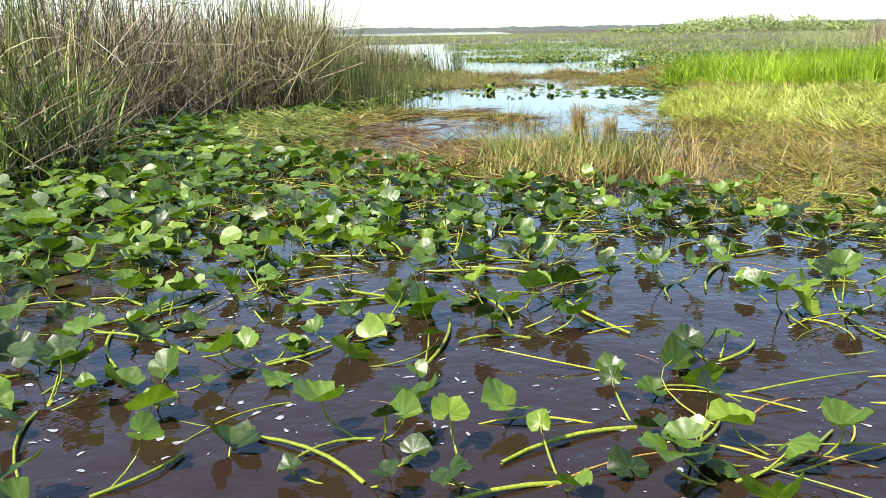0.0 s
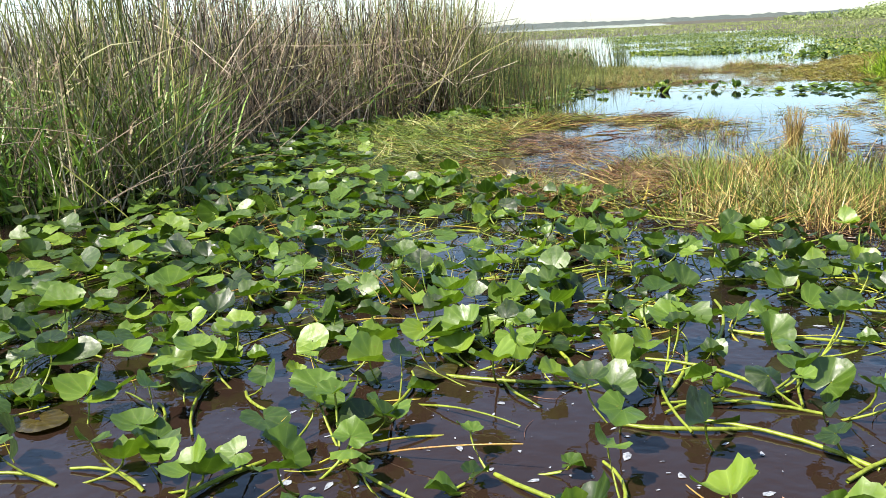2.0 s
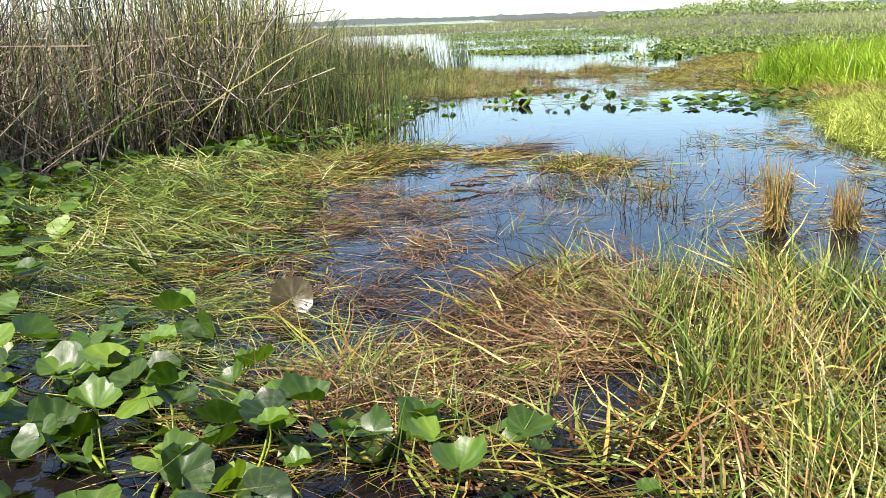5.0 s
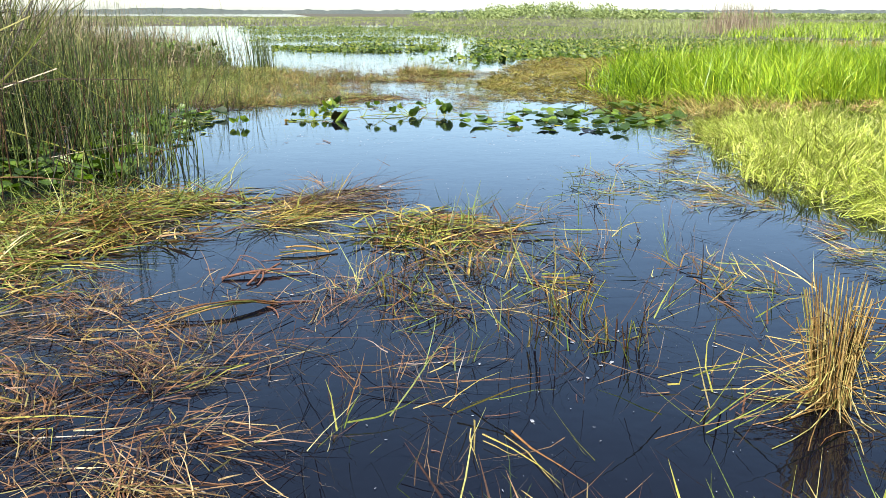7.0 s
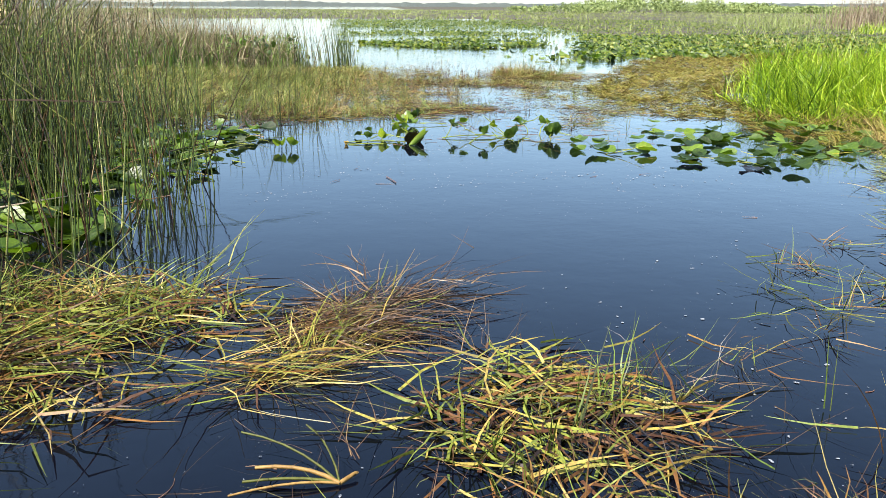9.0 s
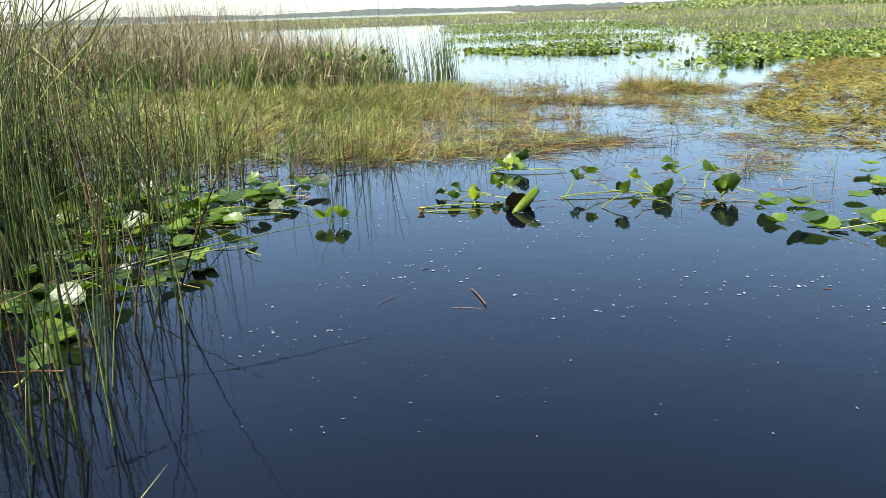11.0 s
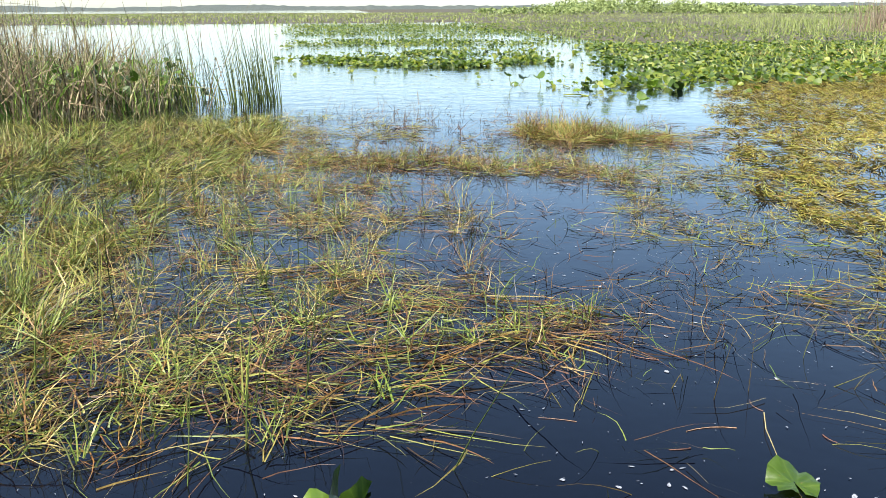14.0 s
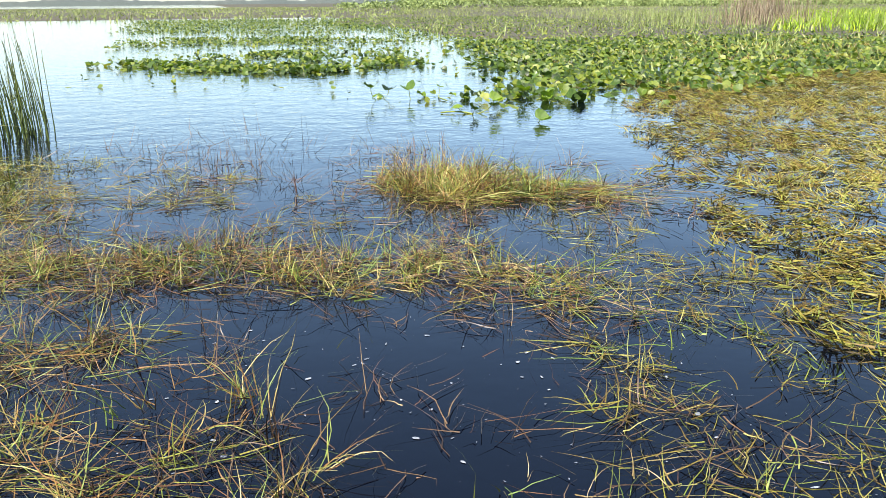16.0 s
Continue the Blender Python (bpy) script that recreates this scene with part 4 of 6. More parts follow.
def shallows():
    front = [(-0.7, 29.0), (1.5, 28.9), (2.0, 29.8), (2.2, 31.0), (2.2, 32.4), (1.9, 33.6), (0.6, 35.4), (-0.6, 34.0)]
    tufts("floating_grass", front + [(-0.7, 31.0)], 215, MAT_FLOAT, "loose yellow-green strands and tufts on dark water", 8, flat=9, rise=(0.1, 1.2), seed=140, gap=0.33)
    tufts("floating_grass", [(0.2, 30.6), (2.4, 30.2), (2.9, 32.0), (2.8, 34.0), (1.4, 35.8), (0.2, 35.0)], 70, MAT_FLOAT, "standing straw and green tufts in the shallows", 12, (0.15, 0.4), flat=3, rise=(0.6, 1.4), seed=181, gap=0.4)
    tufts("rust_strands", front, 170, MAT_MAT, "rust and straw strands among floating grass", 5, (0.1, 0.3), flat=7, seed=141, gap=0.36)
    tufts("green_tufts", front, 85, MAT_FRESH, "fresh green tufts standing in dark water", 8, (0.15, 0.42), (0.006, 0.012), flat=2, rise=(0.6, 1.4), seed=142)
    tufts("floating_grass", [(-0.8, 28.9), (0.9, 28.8), (1.1, 29.5), (0.2, 30.6), (-0.8, 30.4)], 42, MAT_FLOAT, "leaning tufts at the front of the bar", 12, (0.2, 0.5), (0.006, 0.012), rise=(0.2, 1.1), seed=143)
    tufts("straw_raft", [(1.5, 31.3), (2.3, 31.0), (3.1, 30.2), (2.9, 29.95), (1.6, 30.5)], 22, MAT_FLOAT, "long bent straw strands lying together", 4, (0.1, 0.25), lying=(0.25, 0.6), flat=8, heading=-0.5, swing=0.15, gap=0.0, seed=144)
    shoal = [(0.6, 28.75), (1.6, 28.8), (2.4, 29.3), (3.1, 30.0), (3.0, 30.6), (2.0, 30.7), (1.2, 30.3), (0.5, 29.6)]
    tufts("floating_grass", shoal, 60, MAT_FLOAT, "kinked straw and green strands afloat on dark water", 4, (0.1, 0.3), (0.006, 0.012), lying=(0.2, 0.6), flat=8, rise=(0.1, 1.2), heading=-0.2, swing=0.5, gap=0.36, seed=223)
    tufts("green_tufts", shoal, 40, MAT_FRESH, "small green shoots rising from floating strands", 7, (0.1, 0.3), (0.008, 0.015), flat=1, rise=(0.5, 1.4), gap=0.3, seed=224)
    tufts("rust_strands", shoal, 40, MAT_RUST, "rust-brown stems lying in dark water", 3, (0.08, 0.25), (0.005, 0.010), lying=(0.15, 0.5), flat=6, gap=0.3, seed=225)
    row = [(1.2, 35.0), (2.6, 34.6), (3.8, 34.15), (4.6, 33.6), (4.9, 34.2), (4.2, 34.9), (2.7, 35.5), (1.3, 36.0)]
    tufts("straw_row", row, 115, MAT_MAT, "row of straw and rust tufts in dark water", 8, (0.12, 0.36), seed=145, gap=0.33, heap=0.06)
    tufts("straw_row", row, 75, MAT_FLOAT, "yellow-green blades along the straw row", 8, (0.15, 0.4), seed=146, gap=0.36, heap=0.05)
    tufts("green_tufts", row, 40, MAT_FRESH, "green shoots standing along the straw row", 8, (0.1, 0.32), (0.007, 0.013), flat=2, rise=(0.5, 1.4), seed=228, gap=0.3)
    tufts("rust_strands", row, 45, MAT_RUST, "rust-brown stems rotting in the straw row", 5, (0.1, 0.28), (0.006, 0.011), flat=6, seed=229, gap=0.3, heap=0.04)
    tufts("dark_stems", [(2.4, 35.6), (6.2, 34.8), (6.8, 37.4), (5.4, 39.2), (2.6, 39.2)], 100, MAT_RUST, "thin brown stems tangled round the tussock", 5, (0.1, 0.36), (0.005, 0.010), flat=4, rise=(0.2, 1.4), seed=230, gap=0.3)
    tufts("green_tufts", [(4.2, 36.7), (5.6, 36.2), (6.1, 36.4), (5.4, 37.4), (4.4, 37.6)], 45, MAT_FRESH, "green blades through the rust-yellow tussock", 9, (0.15, 0.45), (0.008, 0.014), flat=3, rise=(0.3, 1.3), seed=231, gap=0.2)
    tufts("rust_strands", [(4.2, 36.7), (5.2, 36.3), (5.2, 37.4), (4.4, 37.6)], 40, MAT_MAT, "rust stems standing in the tussock", 10, (0.2, 0.5), (0.007, 0.013), flat=3, rise=(0.5, 1.4), seed=232, gap=0.2)
    tufts("straw_heap", [(1.1, 34.6), (2.0, 34.5), (2.3, 35.0), (1.9, 35.6), (1.1, 35.6)], 34, MAT_FLOAT, "heaped yellow strands combed to one side", 5, flat=12, heading=-0.6, swing=0.2, gap=0.1, seed=147, heap=0.10)
    tufts("floating_grass", [(1.3, 34.5), (2.2, 34.2), (2.2, 33.4), (1.5, 33.4)], 26, MAT_FLOAT, "yellow-green tufts on dark water", 8, seed=148, gap=0.25)
    tufts("straw_raft", [(1.9, 33.1), (2.5, 32.9), (2.7, 32.5), (2.0, 32.5)], 12, MAT_MAT, "small raft of bent straw strands", 4, flat=8, heading=-0.6, swing=0.3, gap=0.0, seed=149)
    tufts("floating_grass", [(0.3, 40.0), (2.2, 39.2), (3.0, 37.9), (2.7, 36.6), (1.0, 36.6), (-0.4, 38.4)], 135, MAT_OLIVE, "thin olive tangle on the far shallows", 7, (0.1, 0.32), flat=7, seed=150, gap=0.38)
    tufts("floating_grass", [(-1.0, 35.6), (1.2, 36.0), (2.4, 36.0), (1.6, 37.4), (-1.0, 38.0)], 110, MAT_FLOAT, "yellow-green tangle in the shallows", 8, seed=151, gap=0.36)
    tufts("floating_grass", [(2.6, 35.6), (4.4, 35.0), (5.6, 34.4), (6.0, 35.6), (4.2, 36.8), (2.8, 37.0)], 80, MAT_OLIVE, "scattered olive sprigs on open water", 7, (0.08, 0.26), lying=(0.12, 0.4), flat=4, seed=152, gap=0.42)
    tufts("olive_sprigs", [(4.6, 34.4), (4.3, 33.0), (4.2, 32.0), (4.6, 30.9), (5.4, 30.2), (6.4, 31.4), (6.4, 33.6), (5.6, 34.6)], 210, MAT_OLIVE, "short olive sprigs at the edge of the matted shallows", 6, (0.05, 0.18), lying=(0.1, 0.36), flat=6, heading=2.4, seed=153, gap=0.34)
    tufts("green_tufts", [(4.3, 33.6), (4.4, 31.4), (5.6, 30.6), (6.2, 33.4)], 24, MAT_MAT_GREEN, "green sprigs on matted shallows", 8, (0.06, 0.16), (0.006, 0.012), flat=1, seed=154)
    tufts("rust_tussock", [(4.1, 36.7), (4.9, 36.3), (5.5, 36.2), (5.6, 36.9), (5.0, 37.6), (4.3, 37.7)], 130, MAT_FLOAT, "rust-yellow grass tussock standing in water", 10, (0.15, 0.42), (0.006, 0.012), flat=8, rise=(0.2, 1.35), gap=0.28, seed=155, heap=0.08)
    tufts("straw_heap", [(5.3, 36.1), (6.0, 35.9), (6.2, 36.4), (5.6, 36.8)], 26, MAT_FLOAT, "yellow-green grass laid over beside the tussock", 3, flat=14, lying=(0.3, 0.6), heading=-0.4, swing=0.1, gap=0.0, seed=156, heap=0.16)
    tufts("dark_stems", [(0.4, 29.4), (4.2, 29.2), (5.2, 35.0), (4.4, 37.6), (0.6, 37.6)], 190, MAT_BROWN, "dark broken stems adrift in the shallows", 5, (0.1, 0.35), (0.004, 0.009), flat=6, rise=(0.2, 1.4), seed=157, gap=0.4)
    tufts("single_blades", [(2.2, 29.0), (4.2, 29.0), (4.4, 33.0), (2.6, 33.6)], 26, MAT_MAT_GREEN, "single blades and strands on open water", 2, (0.15, 0.4), flat=1, lying=(0.12, 0.4), seed=158, gap=0.1)
    tufts("dark_stems", [(2.0, 29.0), (4.2, 29.0), (4.5, 33.2), (2.4, 33.6)], 60, MAT_RUST, "thin brown stems and pale shoots pricking open water", 2, (0.06, 0.24), (0.003, 0.007), flat=2, lying=(0.1, 0.45), rise=(0.4, 1.5), seed=214, gap=0.1)
    tufts("olive_sprigs", [(3.9, 30.5), (4.3, 29.2), (5.6, 28.9), (5.6, 30.6), (4.6, 31.0), (4.3, 33.2), (4.0, 32.6), (4.1, 31.2)], 90, MAT_OLIVE, "olive sprigs along the edge of the matted shallows", 6, (0.06, 0.22), lying=(0.12, 0.4), flat=6, heading=2.4, seed=215, gap=0.3)
    tufts("straw_raft", [(3.9, 30.7), (4.3, 30.5), (5.4, 29.5), (5.2, 29.2), (4.2, 30.2)], 22, MAT_FLOAT, "bent straw strands lying along the shallows", 4, (0.1, 0.25), lying=(0.25, 0.6), flat=7, heading=-0.7, swing=0.15, gap=0.0, seed=216)
    tufts("green_tufts", [(4.2, 33.6), (4.2, 31.0), (5.4, 29.0), (6.2, 30.6), (6.2, 33.4)], 40, MAT_FRESH, "small green sprigs along matted shallows", 7, (0.05, 0.16), (0.006, 0.011), flat=1, seed=217)
    tufts("dark_stems", [(2.4, 26.4), (4.8, 26.0), (4.6, 29.4), (2.2, 29.4)], 34, MAT_FLOAT, "thin kinked stems lying and standing in the pool", 2, (0.1, 0.34), (0.004, 0.008), flat=2, lying=(0.2, 0.7), rise=(0.3, 1.4), seed=218, gap=0.1)
    tufts("straw_raft", [(3.5, 27.9), (4.0, 27.6), (4.8, 28.2), (4.6, 28.9), (3.9, 28.6)], 20, MAT_MAT, "small raft of rust stems and green shoots", 7, (0.1, 0.3), flat=8, lying=(0.15, 0.45), heading=-0.5, gap=0.0, seed=219)
    # tufts and strands of the first pool
    tufts("green_tufts", [(1.3, 17.5), (3.2, 17.2), (3.5, 18.4), (2.4, 18.8), (1.3, 18.6)], 15, MAT_FLOAT, "straw and green tufts rising from the pool", 9, (0.15, 0.42), (0.008, 0.015), flat=5, rise=(0.4, 1.4), gap=0.1, seed=159)
    tufts("floating_grass", [(2.6, 19.6), (4.4, 19.2), (4.8, 21.6), (3.2, 21.4)], 15, MAT_FLOAT, "loose green tufts along the pool", 7, (0.1, 0.3), (0.006, 0.012), lying=(0.15, 0.5), flat=6, seed=160, gap=0.3)
    tufts("rust_strands", [(-0.8, 17.0), (1.6, 16.2), (2.2, 18.4), (0.6, 19.2), (-0.6, 18.8)], 36, MAT_RUST, "rust-brown broken stems on the pool", 4, (0.1, 0.3), lying=(0.25, 0.7), flat=5, seed=161, gap=0.36)
    tufts("dark_stems", [(0.2, 15.0), (3.6, 15.4), (3.8, 19.0), (1.0, 19.8)], 46, MAT_BROWN, "dark bent stems pricking the pool", 4, (0.12, 0.4), (0.003, 0.007), flat=3, rise=(0.5, 1.5), seed=162, gap=0.36)


shallows()


# ---- back bank reeds and rushes in the second pool ----
def far_reeds():
    q = sow(BACK_BANK, 3800, 2.0, 0.25, 0.4, 51)
    k = len(q)
    v, f = tubes(q, np.full(k, -0.1), span(0, 6.28, k), np.pi / 2 - np.abs(rng.normal(0, 0.2, k)), rng.normal(0.1, 0.25, k), span(1.4, 2.3, k) * (0.75 + 0.5 * lattice(q[:, 0], q[:, 1], 1.6, 3)), span(0.012, 0.026, k), 4, 3, 0.45)
    put_stuff("dry_reed_stand", mesh_of("dry_reed_stand", v, f, MAT_TAN), "far stand of dry tan reeds", "reeds")
    edge = [(-10.0, 38.2), (-4.0, 39.0), (-1.4, 40.4), (-0.6, 42.0), (-2.4, 45.0), (-10.0, 44.0)]
    q = sow(edge, 1700, 0.9, 0.3, 0.3, 55)
    k = len(q)
    v, f = tubes(q, np.full(k, -0.1), span(0, 6.28, k), np.pi / 2 - np.abs(rng.normal(0, 0.3, k)), rng.normal(0.1, 0.2, k), (span(1.4, 2.5, k) - 1.3 * np.clip((q[:, 0] + 5.5) / 4.5, 0, 1)) * (0.75 + 0.5 * lattice(q[:, 0], q[:, 1], 0.9, 4)), span(0.012, 0.024, k), 4, 3, 0.4)
    put_stuff("dry_reed_stand", mesh_of("dry_reed_stand", v, f, MAT_TAN), "ragged edge of dry brown reeds on the far bank", "reeds")
    q = sow(edge, 3600, 0.8, 0.28, 0.3, 58)
    k = len(q)
    v, f = ribbons(q, np.zeros(k), span(0, 6.28, k), span(0.9, 1.5, k), span(0.2, 1.5, k), (span(1.1, 2.2, k) - 1.1 * np.clip((q[:, 0] + 5.5) / 4.5, 0, 1)) * (0.7 + 0.6 * lattice(q[:, 0], q[:, 1], 1.1, 5)), span(0.015, 0.04, k), 4)
    put_stuff("tan_reed_leaf", mesh_of("tan_reed_leaf", v, f, MAT_TAN), "ragged tan and olive reed leaves on the far bank", "reeds")
    q = sow(edge, 2800, 0.7, 0.3, 0.3, 56)
    k = len(q)
    v, f = ribbons(q, np.zeros(k), span(0, 6.28, k), span(1.0, 1.5, k), span(0.2, 1.3, k), np.clip(span(0.5, 1.5, k) - 0.5 * np.clip((q[:, 0] + 5.5) / 4.5, 0, 1), 0.2, 2), span(0.015, 0.045, k), 3)
    put_stuff("reed_undergrowth", mesh_of("reed_undergrowth", v, f, MAT_LUSH), "dark green broad leaves on the far bank", "undergrowth")
    q = sow([(-2.2, 40.2), (0.9, 41.0), (0.8, 42.2), (-1.6, 43.0)], 120, 0.6, 0.4, 0.3, 52)
    k = len(q)
    v, f = tubes(q, np.full(k, -0.1), rng.normal(3.0, 0.9, k), np.pi / 2 - np.abs(rng.normal(0, 0.12, k)), rng.normal(0.15, 0.12, k), span(0.8, 1.5, k), span(0.013, 0.020, k), 5, 4, 0.06)
    put_stuff("green_rush_stand", mesh_of("green_rush_stand", v, f, MAT_RUSH), "slender blue-green rushes standing in open water", "reeds")
    q = sow([(-0.2, 41.4), (0.6, 41.2), (0.8, 42.4), (0.0, 43.0)], 60, 0, 0, 0.15, 182)
    k = len(q)
    v, f = tubes(q, np.full(k, -0.1), rng.normal(3.0, 0.6, k), np.pi / 2 - np.abs(rng.normal(0, 0.1, k)), rng.normal(0.15, 0.1, k), span(0.8, 1.5, k), span(0.014, 0.022, k), 5, 4, 0.05)
    put_stuff("green_rush_stand", mesh_of("green_rush_stand", v, f, MAT_RUSH), "clump of slender dark rushes in open water", "reeds")
    q = sow([(-2.6, 21.0), (-0.5, 21.0), (-0.3, 22.6), (-0.9, 25.0), (-1.3, 28.4), (-3.6, 28.4), (-3.4, 23.0)], 330, 0.8, 0.35, 0.3, 53)
    k = len(q)
    v, f = tubes(q, np.full(k, -0.1), span(0, 6.28, k), np.pi / 2 - np.abs(rng.normal(0, 0.14, k)), rng.normal(0.1, 0.15, k), span(0.8, 1.9, k), span(0.011, 0.018, k), 4, 4, 0.12)
    put_stuff("green_rush_stand", mesh_of("green_rush_stand", v, f, MAT_RUSH), "thin green rushes rising from the pool edge", "reeds")
    q = sow([(-2.8, 20.8), (-0.7, 21.0), (-0.5, 22.6), (-1.0, 25.0), (-1.4, 27.4), (-3.6, 28.0), (-3.4, 23.0)], 190, 0.8, 0.35, 0.3, 98)
    k = len(q)
    v, f = tubes(q, np.full(k, -0.1), span(0, 6.28, k), np.pi / 2 - np.abs(rng.normal(0, 0.35, k)), rng.normal(0.1, 0.2, k), span(0.6, 1.8, k), span(0.010, 0.018, k), 4, 4, 0.3)
    put_stuff("dry_reed_stand", mesh_of("dry_reed_stand", v, f, MAT_BROWN), "dark dead rushes leaning over the pool edge", "reeds")
    q = sow([(-1.5, 28.6), (2.0, 28.8), (1.6, 31.0), (-1.5, 36.0)], 110, 0, 0, 0.3, 54)
    k = len(q)
    v, f = tubes(q, np.full(k, -0.1), span(0, 6.28, k), np.pi / 2 - np.abs(rng.normal(0, 0.3, k)), rng.normal(0.1, 0.15, k), span(0.5, 1.1, k), span(0.006, 0.010, k), 3, 3, 0.1)
    put_stuff("green_rush_stand", mesh_of("green_rush_stand", v, f, MAT_RUSH), "single dark rushes among the bar grass", "reeds")
    # dark rushes and a tangle of bent stems before the bar
    q = sow([(-3.0, 27.9), (-0.2, 28.2), (0.8, 28.8), (0.3, 29.8), (-3.0, 29.6)], 120, 0.6, 0.3, 0.25, 95)
    k = len(q)
    v, f = tubes(q, np.full(k, -0.1), span(0, 6.28, k), np.pi / 2 - np.abs(rng.normal(0, 0.16, k)), rng.normal(0.1, 0.15, k), span(0.45, 1.1, k), span(0.009, 0.015, k), 4, 4, 0.1)
    put_stuff("green_rush_stand", mesh_of("green_rush_stand", v, f, MAT_RUSH), "dark rushes standing before the bar grass", "reeds")
    q = sow([(-3.0, 27.2), (-1.0, 27.4), (-0.2, 28.0), (0.6, 28.7), (-0.6, 29.0), (-3.0, 28.8)], 240, 0.6, 0.3, 0.25, 96)
    k = len(q)
    v, f = tubes(q, np.full(k, -0.04), span(0, 6.28, k), span(0.1, 1.0, k), span(0.0, 0.9, k), span(0.2, 0.7, k), span(0.006, 0.012, k), 4, 3, 0.3, floor=0.003)
    put_stuff("fallen_rush", mesh_of("fallen_rush", v, f, MAT_BROWN), "tangle of dark bent rush stems in the water", "reeds")


far_reeds()


# ---- spatterdock leaves ----
def leaf_shape(seed, cup, fold, wave, notch=0.42, rings=3, around=28):
    """A heart-shaped leaf of unit length, its stalk at the origin in the notch; returns vertices, quads and leaf coordinates."""
    r = np.random.default_rng(seed)
    gap = notch * r.uniform(0.25, 0.75)
    th = np.linspace(gap, 2 * np.pi - gap, around + 1)
    out = 0.5 * (1 + 0.10 * np.cos(2 * th) - 0.06 * np.cos(th)) * (1 + 0.02 * np.sin(th * 7 + seed) + 0.03 * np.sin(th * 3 + seed * 2) + 0.015 * np.sin(th * 13 + seed))
    out *= np.minimum(1.0, 0.66 + 0.9 * np.minimum(th - gap, 2 * np.pi - gap - th))
    if rings > 2:
        out *= 1 - 0.10 * (r.random(around + 1) < 0.08) * r.random(around + 1) - 0.03 * (np.arange(around + 1) % 2) * r.random(around + 1)
        side = r.uniform(0.0, 2 * np.pi)
        out *= 1 - r.uniform(0.0, 0.22) * np.exp(-((th - side) / 0.35) ** 2)
    verts, uv = [], []
    for k in range(rings + 1):
        rad = out * (0.04 + 0.96 * (k / rings) ** 0.85)
        x, y = 1.14 * rad * np.sin(th), -1.0 * rad * np.cos(th)
        d = rad / 0.5
        z = cup * d ** 2 * 0.5 + fold * np.abs(x) ** 1.3 + wave * d ** 2 * (np.sin(th * 2 + seed) + 0.7 * np.sin(th * 3 + seed * 2) + 0.3 * np.sin(th * 7 + seed * 3))
        z += 0.02 * d ** 4 * (np.sin(th * 11 + seed * 5) + r.normal(0, 0.7, around + 1)) * (rings > 2)
        z -= 0.25 * max(fold, 0.08) * np.maximum(y, 0) ** 2
        verts.append(np.stack([x, y, z], 1))
        uv.append(np.stack([x, y], 1))
    n = around + 1
    base = (np.arange(rings)[:, None] * n + np.arange(around)[None, :]).reshape(-1, 1)
    return np.concatenate(verts), base + np.array([[0, 1, n + 1, n]]), np.concatenate(uv)


SHAPES = [leaf_shape(i, c, f, w * 1.35) for i, (c, f, w) in enumerate([(0.08, 0.22, 0.06), (0.14, 0.45, 0.05), (-0.2, 0.05, 0.07), (0.05, 0.7, 0.05), (0.2, 0.25, 0.08), (-0.25, -0.3, 0.06), (0.02, 0.1, 0.05), (0.12, 1.0, 0.05), (-0.15, 0.3, 0.09), (0.3, 0.55, 0.06)])]
FAR_SHAPES = [leaf_shape(20 + i, 0.12, f, 0.03, rings=1, around=6) for i, f in enumerate((0.15, 0.5, 0.9, -0.3))]
BED_SHAPES = [leaf_shape(60 + i, c, f, w, rings=2, around=20) for i, (c, f, w) in enumerate([(0.08, 0.16, 0.03), (0.14, 0.35, 0.03), (-0.16, 0.05, 0.04), (0.05, 0.6, 0.03), (0.2, 0.2, 0.05), (0.02, 0.06, 0.03), (-0.1, 0.25, 0.05), (0.3, 0.45, 0.03)])]
TORN = [leaf_shape(90 + i, c, f, w, 0.8, around=20) for i, (c, f, w) in enumerate([(0.1, 1.1, 0.12), (-0.2, 0.8, 0.16), (0.25, 1.5, 0.10), (-0.1, 1.3, 0.14)])]
FLAT = leaf_shape(40, 0.0, 0.0, 0.012, rings=2)


def stalk_mesh(name, top, foot, thick, sag, mat=None):
    """A bowed stalk from its foot to the leaf, with six sides."""
    p0, p2 = Vector(foot), Vector(top)
    p1 = (p0 + p2) / 2 + Vector(sag)
    bm = bmesh.new()
    rows = []
    for i in range(6):
        s = i / 5
        c = p0 * (1 - s) ** 2 + p1 * 2 * s * (1 - s) + p2 * s ** 2
        d = ((p1 - p0) * (1 - s) + (p2 - p1) * s).normalized()
        u = d.orthogonal().normalized()
        w = d.cross(u)
        r = thick * (0.55 - 0.12 * s)
        rows.append([bm.verts.new(c + r * (math.cos(a) * u + math.sin(a) * w)) for a in [k * math.tau / 6 for k in range(6)]])
    for a, c in zip(rows, rows[1:]):
        for k in range(6):
            f = bm.faces.new((a[k], a[(k + 1) % 6], c[(k + 1) % 6], c[k]))
            f.smooth = True
    me = bpy.data.meshes.new(name)
    bm.to_mesh(me)
    bm.free()
    me.materials.append(mat or MAT_STALK)
    return me


